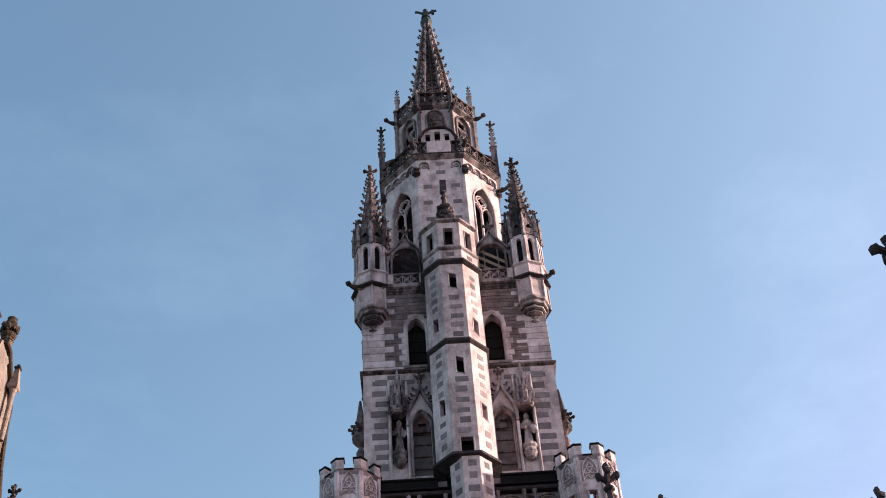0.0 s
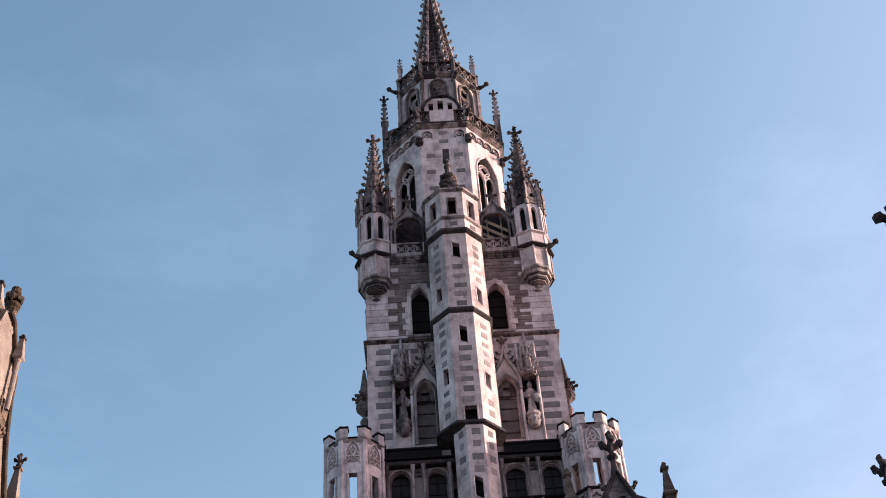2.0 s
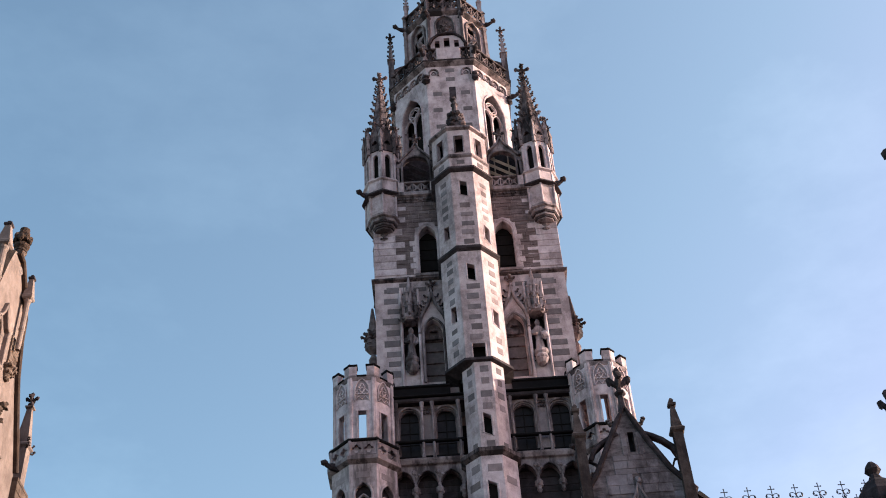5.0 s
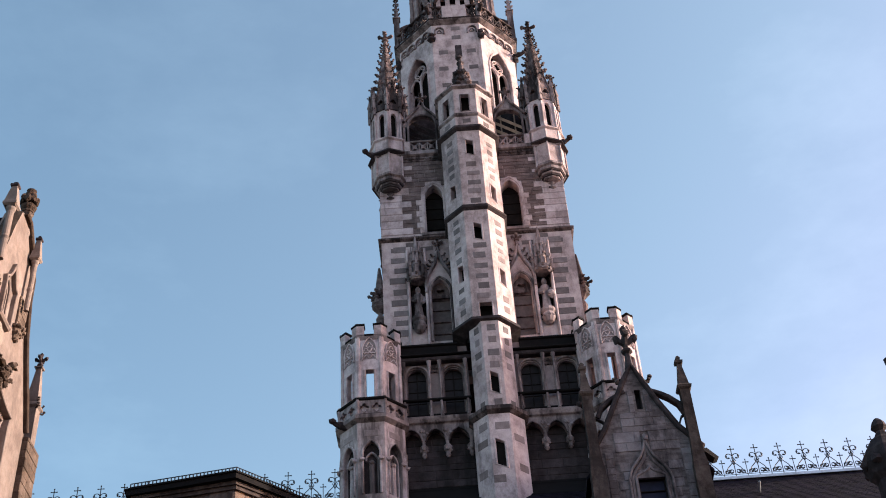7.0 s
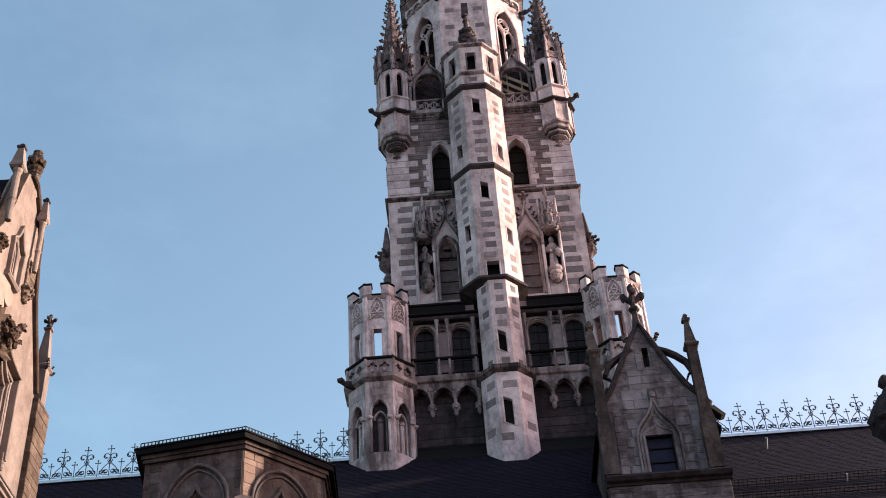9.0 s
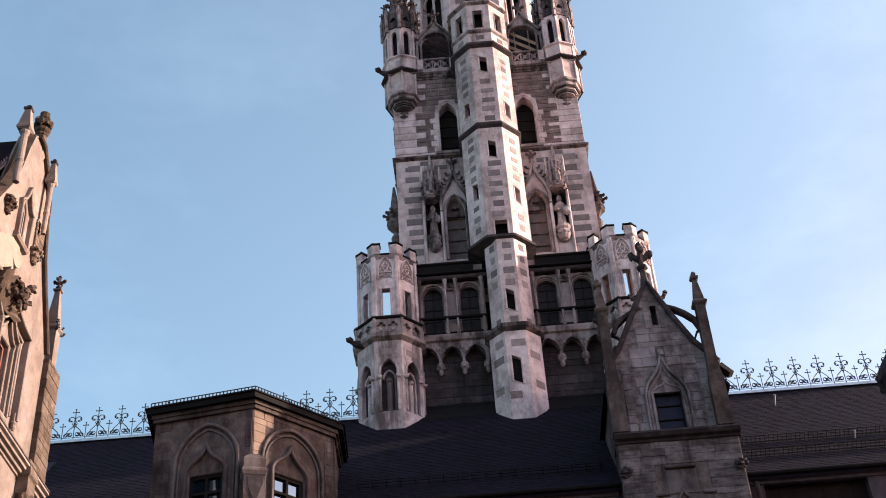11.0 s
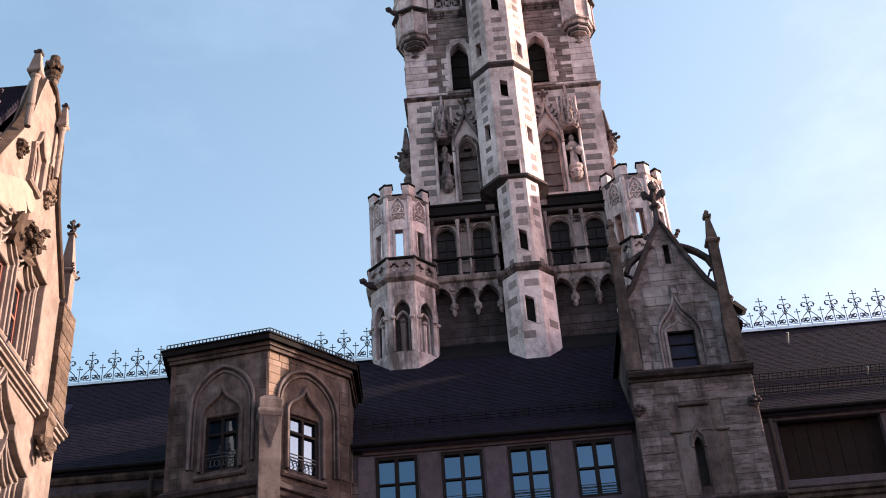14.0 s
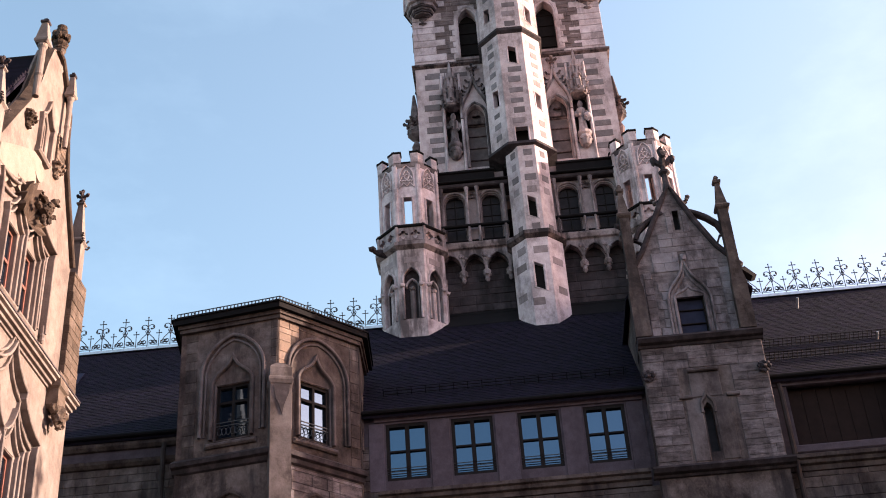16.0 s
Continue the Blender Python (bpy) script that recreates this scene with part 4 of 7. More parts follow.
for p in (-135, -45):
    m = face_frame((AX, AY), p, OA)
    bm = bmesh.new()
    band(bm, owin[0][1:] + [owin[0][0]], 0.14, -0.05, 0.1, m)
    tube(bm, [m @ Vector((0, 52, 0.25)), m @ Vector((0, 58.5, 0.25))], 0.07, 6)
    for q in (-1, 1):
        band(bm, pointed(q * 0.43, 0.8, 52, 58.5, lift=0.7)[1:], 0.08, 0.18, 0.3, m)
    band(bm, circle(0, 58.85, 0.42, 14), 0.09, 0.18, 0.3, m, True)
    band(bm, foil(0, 58.85, 0.32, 4, 20), 0.05, 0.2, 0.28, m, True)
    framed("tracery", bm, PALE, tower, "carved window tracery", "tracery_bar")
# blocks on the octagon's front
m = face_frame((AX, AY), -90, OA)
for vv, us in ((61.05, (0.0,)), (60.25, (0.0,)), (59.0, (-0.8, 0.8)), (57.6, (-0.85, 0.85)), (56.2, (-0.75, 0.75)), (54.9, (-0.85, 0.85)), (53.6, (-0.8, 0.8))):
    for u in us:
        block(octagon, u - 0.26, u + 0.26, vv, vv + 0.34, m, BLOCK, 0.012)
for p in (0, 180, -135, -45):
    m = face_frame((AX, AY), p, OA)
    for j in range(7):
        for q in (-1, 1):
            block(octagon, q * 1.15 - 0.2, q * 1.15 + 0.2, 52.5 + j * 1.1 + 0.4 * (q > 0), 52.84 + j * 1.1 + 0.4 * (q > 0), m, BLOCK, 0.012) if p in (0, 180) else None
# blind arcade frieze under the gallery, corner heads
bm = bmesh.new()
for p in (-135, -90, -45, 0, 180):
    m = face_frame((AX, AY), p, OA)
    for u in ((-0.95, 0.95) if p == -90 else (-0.95, -0.32, 0.32, 0.95)):
        band(bm, round_arch(u, 0.52, 60.75, 61.3)[1:] + [(u - 0.26, 60.75)], 0.09, -0.1, 0.03, m)
        band(bm, foil(u, 60.95, 0.14, 3, 15, 1.57), 0.05, -0.06, 0.03, m, True)
parts("frieze_arch", bm, CARVED, tower)
bm = bmesh.new()
for k in range(8):
    a = radians(22.5 + 45 * k)
    r = OA / math.cos(math.pi / 8) + 0.1
    for z, q in ((60.3, 0.24), (60.65, 0.2)):
        lump(bm, (AX + r * math.cos(a), AY + r * math.sin(a), z), q, k)
parts("corner_head", bm, SOOT_SHADE, tower)
bm = bmesh.new()
ring_stack(bm, (AX, AY), [(OA - 0.4, 61.58), (OA + 0.02, 61.6), (OA + 0.24, 61.8), (OA + 0.26, 61.92), (OA - 0.4, 61.95)], 8)
cornice = part("cornice", bm, CARVED, tower, "moulded gallery cornice")
bm = bmesh.new()
ring_stack(bm, (AX, AY), [(OA - 0.3, 61.84), (OA + 0.28, 61.86), (OA + 0.3, 61.93), (OA - 0.3, 61.956)], 8)
part("drip_edge", bm, SOOT_SHADE, cornice, "thin dark cornice edge")
for p in (-135, -90, -45, 0, 180, 45, 90, 135):
    m = face_frame((AX, AY), p, OA + 0.14)
    g = (OA + 0.14) * math.tan(math.pi / 8)
    bm = bmesh.new()
    if p == -90:
        lattice(bm, -g, -0.72, 61.93, 63.0, m)
        lattice(bm, 0.72, g, 61.93, 63.0, m)
        mid_panel = bmesh.new()
        chamfer_box(mid_panel, -0.72, 0.72, 61.93, 63.1, -0.1, 0.1, m, 0.03)
        part("parapet_panel", mid_panel, PALE, tower, "solid pale parapet panel")
    else:
        lattice(bm, -g, g, 61.93, 63.0, m)
    framed("balustrade", bm, CARVED_DARK, tower, "pierced gallery balustrade", "lattice_bar")
for k in range(8):
    a = 22.5 + 45 * k
    r = (OA + 0.1) / math.cos(math.pi / 8)
    x, y = AX + r * math.cos(radians(a)), AY + r * math.sin(radians(a))
    if k in (3, 0, 4, 7):
        pinnacle(tower, x, y, 61.9, 67.4, 0.34, crockets=4)
        bm = bmesh.new()
        r2 = 2.5
        pts = []
        for i in range(7):
            t = i / 6
            rr = r + (r2 - r) * t
            pts.append((AX + rr * math.cos(radians(a)), AY + rr * math.sin(radians(a)), 63.6 + 1.0 * math.sin(math.pi / 2 * t)))
        tube(bm, pts, 0.12, 6)
        part("flying_buttress", bm, CARVED_DARK, tower)
    else:
        bm = bmesh.new()
        ring_stack(bm, (x, y), [(0.16, 61.9), (0.16, 63.2), (0.22, 63.25), (0.05, 63.6)], 8)
        part("gallery_post", bm, CARVED, tower)
        gargoyle(tower, x, y, 62.4, a, 0.5)
    if k in (3, 7):
        gargoyle(tower, x, y, 60.6 if k == 7 else 61.4, a, 0.8)
# small pavilion on the gallery
m = face_frame((AX, AY), -90, OA + 0.05)
bm = bmesh.new()
panel(bm, [(-1.0, 63.0), (1.0, 63.0), (1.0, 63.6), (0.8, 64.1), (0.45, 64.42), (-0.45, 64.42), (-0.8, 64.1), (-1.0, 63.6)], [slot(-0.6, 63.2, 63.95, 0.28), slot(-0.02, 63.2, 64.2, 0.34), slot(0.56, 63.2, 63.95, 0.28)], 0.0, 0.2, m)
part("lookout_pavilion", bm, PALE, tower, "small look-out pavilion on the gallery")
bm = bmesh.new()
band(bm, [(-1.15, 63.5), (-0.92, 64.1), (-0.5, 64.5), (0.0, 64.62), (0.5, 64.5), (0.92, 64.1), (1.15, 63.5)], 0.12, -0.14, 0.9, m)
part("pavilion_roof", bm, SOOT_SHADE, tower, "dark curved pavilion roof")

# ---- upper octagon
UA = 2.38
ops5 = {p: [pointed(0, 1.2, 64.3, 67.72, lift=0.95)] for p in (-90, -135, -45, 0, 180, 45, 90, 135)}
upperoct = turret_walls("upper_octagon", (AX, AY), UA, 61.9, 68.2, ops5, PALE, tower, 0.3, label="smaller eight-sided lantern storey")
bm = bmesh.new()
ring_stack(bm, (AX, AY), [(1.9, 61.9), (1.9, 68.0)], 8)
part("lantern_core", bm, INNER_SHADE, tower, "near-black core painting the upper lantern's inner shade")
for p in (-135, -90, -45, 0, 180):
    m = face_frame((AX, AY), p, UA)
    bm = bmesh.new()
    o = pointed(0, 1.2, 64.3, 67.72, lift=0.95)
    band(bm, o[1:] + [o[0]], 0.12, -0.1, 0.05, m)
    panel(bm, pointed(0, 1.2, 65.4, 67.72, lift=0.95), [foil(0, 66.88, 0.36, 4, 20, 0.78), pointed(-0.3, 0.42, 65.5, 66.42, lift=0.3), pointed(0.3, 0.42, 65.5, 66.42, lift=0.3)], 0.1, 0.2, m)
    lump(bm, m @ Vector((0, 65.9, 0.05)), 0.24, 2)
    framed("tracery", bm, CARVED, tower, "carved window tracery", "tracery_bar")
    if p == -90:
        bm = bmesh.new()
        panel(bm, pointed(0, 1.16, 64.4, 67.68, lift=0.95), [], 0.04, 0.09, m)
        rr = random.Random(8)
        for k, (u, v, r) in enumerate(((0, 67.1, 0.15), (-0.2, 66.72, 0.16), (0.2, 66.72, 0.16), (0, 66.4, 0.22), (-0.34, 66.2, 0.14), (0.34, 66.2, 0.14), (-0.16, 65.9, 0.16), (0.16, 65.9, 0.16), (0, 65.5, 0.2))):
            lump(bm, m @ Vector((u, v, 0.03)), r, k, 1, 0.6, 1, 0.3, 2)
            for j in range(3):
                lump(bm, m @ Vector((u + rr.uniform(-r, r), v + rr.uniform(-r, r), -0.06)), r * 0.4, k + j, 1, 0.8, 1, 0.3)
        part("carved_relief", bm, CARVED_DARK, tower, "carved relief in the pointed blind window")
bm = bmesh.new()
ring_stack(bm, (AX, AY), [(UA - 0.3, 67.75), (UA + 0.02, 67.75), (UA + 0.22, 68.0), (UA + 0.22, 68.2), (UA - 0.3, 68.25)], 8)
part("cornice", bm, CARVED_DARK, tower, "dark moulded cornice")
for p in (-135, -90, -45, 0, 180, 45, 90, 135):
    m = face_frame((AX, AY), p, UA + 0.1)
    g = (UA + 0.1) * math.tan(math.pi / 8)
    bm = bmesh.new()
    lattice(bm, -g, g, 68.2, 69.3, m, n=4)
    framed("balustrade", bm, CARVED_DARK, tower, "pierced gallery balustrade", "lattice_bar")
for k in range(8):
    a = 22.5 + 45 * k
    r = (UA + 0.12) / math.cos(math.pi / 8)
    x, y = AX + r * math.cos(radians(a)), AY + r * math.sin(radians(a))
    bm = bmesh.new()
    ring_stack(bm, (x, y), [(0.12, 62.0), (0.12, 65.2), (0.09, 65.35), (0.09, 67.5), (0.14, 67.8), (0.1, 67.9), (0.1, 69.35), (0.15, 69.4), (0.03, 69.75)], 4, a)
    part("corner_buttress", bm, CARVED, tower)
    if k in (0, 3, 4, 7):
        pinnacle(tower, x - 0.15 * math.cos(radians(a)), y - 0.15 * math.sin(radians(a)), 69.3, 71.9, 0.26, crockets=2)
    if k in (4, 7):
        gargoyle(tower, x, y, 68.15, a, 0.75)
    elif k in (5, 6):
        gargoyle(tower, x, y, 67.5, a, 0.4)

# ---- openwork spire
S0, S1, Z0, Z1 = 1.64, 0.2, 68.3, 81.0
bm = bmesh.new()
k8 = 1 / math.cos(math.pi / 8)
for i in range(8):
    a = radians(22.5 + 45 * i)
    tube(bm, [(AX + S0 * k8 * math.cos(a), AY + S0 * k8 * math.sin(a), Z0), (AX + S1 * k8 * math.cos(a), AY + S1 * k8 * math.sin(a), Z1)], 0.13, 6, 0.09)
# solid dark core; the hollow spire's inner shade is put into its colour
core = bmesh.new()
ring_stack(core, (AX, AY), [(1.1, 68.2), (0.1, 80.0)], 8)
spire = part("spire", core, SOOT_SHADE, tower, "openwork crocketed stone spire")
parts("rib", bm, CARVED, spire)
for i in range(8):
    a = radians(45 * i)
    n = Vector((math.cos(a), math.sin(a), 0))
    t = Vector((-math.sin(a), math.cos(a), 0))
    bm = bmesh.new()
    def at(u, z, d=0.0):
        f = (z - Z0) / (Z1 - Z0)
        r = S0 + (S1 - S0) * f - d
        return Vector((AX, AY, z)) + n * r + t * u
    for j in range(9):
        z = Z0 + 0.9 + j * 1.15
        f = (z - Z0) / (Z1 - Z0)
        half = (S0 + (S1 - S0) * f) * math.tan(math.pi / 8)
        tube(bm, [at(-half, z), at(0, z + 0.12), at(half, z)], 0.06, 5)
        rr = half * 0.62
        ring = [at(rr * math.cos(2 * math.pi * q / 10), z + 0.55 + rr * 1.1 * math.sin(2 * math.pi * q / 10), 0.03) for q in range(11)]
        tube(bm, ring, 0.05, 5)
        tube(bm, [at(0, z), at(0, z + 1.15)], 0.045, 5)
    parts("tracery_bar", bm, CARVED_DARK, spire)
    aa = 22.5 + 45 * i
    for j in range(13):
        f = (j + 0.3) / 13.5
        r = (S0 + (S1 - S0) * f) * k8 + 0.05
        piece("crocket", CROCKET, scaled(AX + r * math.cos(radians(aa)), AY + r * math.sin(radians(aa)), Z0 + (Z1 - Z0) * f, 0.3 - 0.08 * f, aa), spire)
bm = bmesh.new()
ring_stack(bm, (AX, AY), [(0.22, 80.6), (0.36, 80.9), (0.42, 81.2), (0.25, 81.35), (0.3, 81.6), (0.2, 81.7)], 8)
part("spire_knob", bm, BRONZE, tower, "dark bronze knob under the statue")
bm = bmesh.new()
ring_stack(bm, (AX, AY), [(0.34, 81.68), (0.28, 82.0), (0.24, 82.3), (0.26, 82.45), (0.1, 82.55), (0.16, 82.65), (0.18, 82.8), (0.05, 82.95)], 8)
tube(bm, [(AX - 0.2, AY, 82.4), (AX - 0.5, AY - 0.05, 82.55), (AX - 0.75, AY - 0.1, 82.5)], 0.1, 6)
tube(bm, [(AX + 0.2, AY, 82.4), (AX + 0.45, AY - 0.05, 82.55), (AX + 0.8, AY - 0.1, 82.6)], 0.1, 6)
box(bm, AX + 0.42, AX + 0.62, AY - 0.2, AY, 82.2, 82.6)
me = to_mesh(bm, "statue", BRONZE)
tagged(new("statue", me), "small dark bronze statue with spread arms on the spire tip", "statue")

# ---- base: battlemented octagonal corner turrets and loggias
def base_turret(x, y):
    c, ap = (x, y), 1.27
    w = ap * math.tan(math.pi / 8)
    allf = (-135, -90, -45, 0, 45, 90, 135, 180)
    t = turret_walls("battlement_turret", c, ap, 31.9, 36.45, {**{p: [slot(0, 33.2, 34.62, 0.44)] for p in (-135, -90, -45)}, **{p: [slot(0, 34.4, 36.3, 0.9)] for p in (45, 90, 135)}}, PALE, tower, 0.28, label="octagonal corner turret with battlements and blind tracery")
    for p in allf:
        m = face_frame(c, p, ap)
        for q0, q1 in ((-w - 0.04, -w * 0.42), (w * 0.42, w + 0.04)):
            bm = bmesh.new()
            chamfer_box(bm, q0, q1, 36.45, 37.0, -0.06, 0.24, m, 0.02)
            part("merlon", bm, PALE, t)
            bm = bmesh.new()
            chamfer_box(bm, q0 - 0.04, q1 + 0.04, 37.0, 37.11, -0.1, 0.3, m, 0.04)
            part("coping", bm, LEAD, t, "dark weathered coping")
        bm = bmesh.new()
        chamfer_box(bm, -w * 0.4, w * 0.4, 36.42, 36.52, -0.1, 0.28, m, 0.03)
        part("crenel_sill", bm, LEAD, t)
        bm = bmesh.new()
        if p not in (45, 90, 135):
            # flush grey sheet stands in for the shade of a tracery recess
            inner = bmesh.new()
            panel(inner, pointed(0, 0.6, 35.2, 36.3, lift=0.65), [], -0.006, 0.02, m)
            part("tracery_ground", inner, MID_BLOCK, t, "grey ground painting the shade of the tracery recess")
            for cc, cv in ((0, 35.9), (-0.15, 35.6), (0.15, 35.6)):
                band(bm, foil(cc, cv, 0.15, 3, 12, 1.57), 0.055, -0.06, 0.03, m, True)
            band(bm, [(-0.3, 35.2), (-0.14, 35.4), (0, 35.22), (0.14, 35.4), (0.3, 35.2)], 0.05, -0.05, 0.03, m)
            band(bm, pointed(0, 0.62, 35.15, 36.34, lift=0.66)[1:] + [(-0.31, 35.15)], 0.055, -0.06, 0.03, m)
        if p in (-135, -90, -45):
            band(bm, slot(0, 33.2, 34.62, 0.44), 0.1, -0.05, 0.04, m, True)
        chamfer_box(bm, -w - 0.02, -w + 0.12, 33.0, 36.4, -0.06, 0.02, m, 0.03)
        chamfer_box(bm, w - 0.12, w + 0.02, 33.0, 36.4, -0.06, 0.02, m, 0.03)
        part("blind_tracery", bm, PALE, t)
        bm = bmesh.new()
        panel(bm, rect(-w - 0.05, w + 0.05, 32.3, 32.95), [foil(-0.26, 32.6, 0.22, 4, 16), foil(0.26, 32.6, 0.22, 4, 16)], -0.16, -0.02, m)
        chamfer_box(bm, -w - 0.08, -w + 0.06, 32.2, 33.15, -0.22, 0.0, m, 0.03)
        parapet = part("parapet", bm, CARVED, t)
        bm = bmesh.new()
        chamfer_box(bm, -w - 0.1, w + 0.1, 32.96, 33.1, -0.24, 0.0, m, 0.04)
        part("parapet_rail", bm, LEAD, parapet, "blackened parapet rail")
        # pointed niches of the foot
        ap2 = 1.36
        m2 = face_frame(c, p, ap2)
        w2 = ap2 * math.tan(math.pi / 8)
        bm = bmesh.new()
        o = pointed(0, 0.74, 28.5, 31.0, lift=0.6)
        panel(bm, rect(-w2, w2, 24.5, 32.0), [o], 0.0, 0.3, m2)
        band(bm, o[1:] + [o[0]], 0.1, -0.05, 0.05, m2)
        band(bm, pointed(0, 0.5, 28.5, 30.5, lift=0.4)[1:], 0.07, 0.12, 0.3, m2)
        tube(bm, [m2 @ Vector((0, 28.4, 0.2)), m2 @ Vector((0, 29.9, 0.2))], 0.12, 8)
        lump(bm, m2 @ Vector((0, 30.0, 0.18)), 0.16, 4, 1, 1, 0.8)
        for q in (-1, 1):
            lump(bm, m2 @ Vector((q * 0.4, 30.1, -0.04)), 0.13, 3)
        part("foot_face", bm, PALE_BASE, t)
        block(t, -0.3, 0.3, 31.2, 31.5, m2, MID_BLOCK, 0.012)
    # dark core paints the shade at the back of the foot niches
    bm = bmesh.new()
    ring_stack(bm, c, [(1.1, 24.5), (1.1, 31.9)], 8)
    part("turret_core", bm, SOOT_SHADE, t, "core painting the shade behind the foot niches")
    bm = bmesh.new()
    ring_stack(bm, c, [(1.1, 31.85), (1.36, 31.88), (1.55, 32.02), (1.55, 32.2), (1.3, 32.32), (1.0, 32.32)], 8)
    part("string_course", bm, CARVED, t)
    bm = bmesh.new()
    ring_stack(bm, c, [(1.2, 36.2), (1.29, 36.25), (1.33, 36.4), (1.33, 36.5), (0.9, 36.5)], 8)
    part("string_course", bm, CARVED, t)
    gargoyle(tower, x + 1.2 * math.cos(radians(-135)) - 0.3, y - 0.9, 32.0, -150, 0.6)
    return t


for s in (-1, 1):
    base_turret(AX + s * 5.2, BY)

bm = bmesh.new()
# base walls round the sides and back, and the front below the loggias
box(bm, AX - 5.6, AX - 5.2, BY + 0.9, AY + 5.2, 24, 33.0)
box(bm, AX + 5.2, AX + 5.6, BY + 0.9, AY + 5.2, 24, 33.0)
box(bm, AX - 5.6, AX + 5.6, AY + 5.2, AY + 5.6, 24, 33.0)
part("base_wall", bm, PALE, tower)
COLUMN = bmesh.new()
ring_stack(COLUMN, (0, 0), [(0.08, 32.6), (0.08, 32.76), (0.05, 32.84), (0.045, 33.3), (0.06, 33.36), (0.042, 33.45), (0.042, 35.0), (0.065, 35.08), (0.05, 35.16), (0.085, 35.34), (0.1, 35.5)], 8)
COLUMN = to_mesh(COLUMN, "loggia_column", CARVED)
for s in (-1, 1):
    u0, u1 = (-4.35, -0.95) if s < 0 else (0.95, 4.35)
    cu = s * 2.5 + 0.07
    # corbelled blind arcade under the balcony
    bm = bmesh.new()
    cs = [s * 2.57 + j for j in (-1.0, 0.0, 1.0)]
    top = [(u1, 31.4), (u1, 32.45), (u0, 32.45), (u0, 31.4)]
    low = []
    for c in cs:
        a = pointed(c, 0.88, 31.25, 32.1, lift=0.62)
        low += [(c - 0.5, 31.25), (c - 0.44, 31.25)] + a[2:][::-1] + [(c + 0.44, 31.25), (c + 0.5, 31.25)]
    low = [p for i, p in enumerate(low) if i == 0 or (abs(p[0] - low[i - 1][0]) + abs(p[1] - low[i - 1][1])) > 1e-4]
    panel(bm, top + low, [], -0.22, 0.16, BASE)
    arcade = part("corbel_arcade", bm, CARVED, tower, "small corbelled pointed arcade")
    for j in range(4):
        u = s * 2.57 - 1.5 + j
        bm = bmesh.new()
        q = BASE @ Vector((u, 0, -0.08))
        ring_stack(bm, (q.x, q.y), [(0.04, 30.72), (0.1, 30.85), (0.08, 30.95), (0.13, 31.1), (0.16, 31.25), (0.14, 31.3)], 6, 0)
        for k in range(4):
            lump(bm, (q.x + 0.11 * math.cos(k * 1.57), q.y + 0.11 * math.sin(k * 1.57), 31.08), 0.08, k + j)
        part("corbel", bm, CARVED, arcade)
    for j, c in enumerate(cs):
        bm = bmesh.new()
        band(bm, pointed(c, 0.86, 31.3, 32.08, lift=0.6)[2:], 0.05, -0.27, -0.2, BASE)
        part("cusping", bm, CARVED_DARK, arcade)
        # leaf carving in the spandrels
        if j < 2:
            bm = bmesh.new()
            for k in range(7):
                lump(bm, BASE @ Vector((c + 0.5 + 0.09 * math.cos(k * 2.4) * (k % 3), 32.0 + 0.1 * math.sin(k * 2.4) * (k % 3) - 0.02, -0.24)), 0.09, k, 1, 0.6, 1, 0.35)
            part("leaf_carving", bm, CARVED, arcade)
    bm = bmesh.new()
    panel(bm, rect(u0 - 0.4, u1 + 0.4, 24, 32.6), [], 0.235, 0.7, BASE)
    backing = part("backing_wall", bm, DARK_COURSES, tower, "dark stone wall between the turrets")
    stone_parts(backing, DARK_COURSES, u0, u1, 27.5, 32.4, 0.22, 0.4, BASE, 0.36, 21 + s, 0.6, 1.3, joint=0.035)
    bm = bmesh.new()
    mould(bm, u0 - 0.3, u1 + 0.3, [(27.8, 0.3), (27.8, -0.1), (29.3, 0.08), (29.42, 0.14), (29.44, 0.3)], BASE)
    part("lead_apron", bm, LEAD, tower, "dark lead apron at the foot of the wall")
    # balcony floor, rail, columns, inner wall, roof
    bm = bmesh.new()
    mould(bm, u0 - 0.1, u1 + 0.1, [(32.24, 1.3), (32.24, -0.2), (32.32, -0.24), (32.36, -0.34), (32.5, -0.42), (32.58, -0.44), (32.62, -0.4), (32.62, 1.3)], BASE)
    part("loggia_floor", bm, CARVED, tower)
    bm = bmesh.new()
    chamfer_box(bm, u0 - 0.05, u1 + 0.05, 33.4, 33.52, -0.46, -0.3, BASE, 0.03)
    chamfer_box(bm, u0, u1, 32.64, 32.72, -0.42, -0.34, BASE, 0.02)
    rail = framed("loggia_rail", bm, LEAD, tower, "dark open stone railing", "lower_rail")
    for u in (cu - 1.36, cu - 0.23, cu + 0.23, cu + 1.36) + ((u0 + 0.08,) if s < 0 else (u1 - 0.08,)):
        q = BASE @ Vector((u, 0, -0.38))
        piece("loggia_column", COLUMN, Matrix.Translation((q.x, q.y, 0)), tower, "slim stone column")
    bm = bmesh.new()
    ar = [round_arch(cu + q * 0.8, 0.9, 32.8, 35.3, 10, rise=0.43) for q in (-1, 1)]
    panel(bm, rect(u0, u1, 32.6, 36.4), ar, -0.12, 0.2, BASE)
    part("loggia_wall", bm, MID_BLOCK, tower, "weathered wall with two round-headed openings")
    for a, q in zip(ar, (-1, 1)):
        c = cu + q * 0.8
        bm = bmesh.new()
        band(bm, round_arch(c, 1.04, 32.8, 35.4, 10, rise=0.5)[1:] + [(c - 0.52, 32.8)], 0.1, -0.22, -0.08, BASE)
        part("arch_moulding", bm, CARVED, tower)
        bm = bmesh.new()
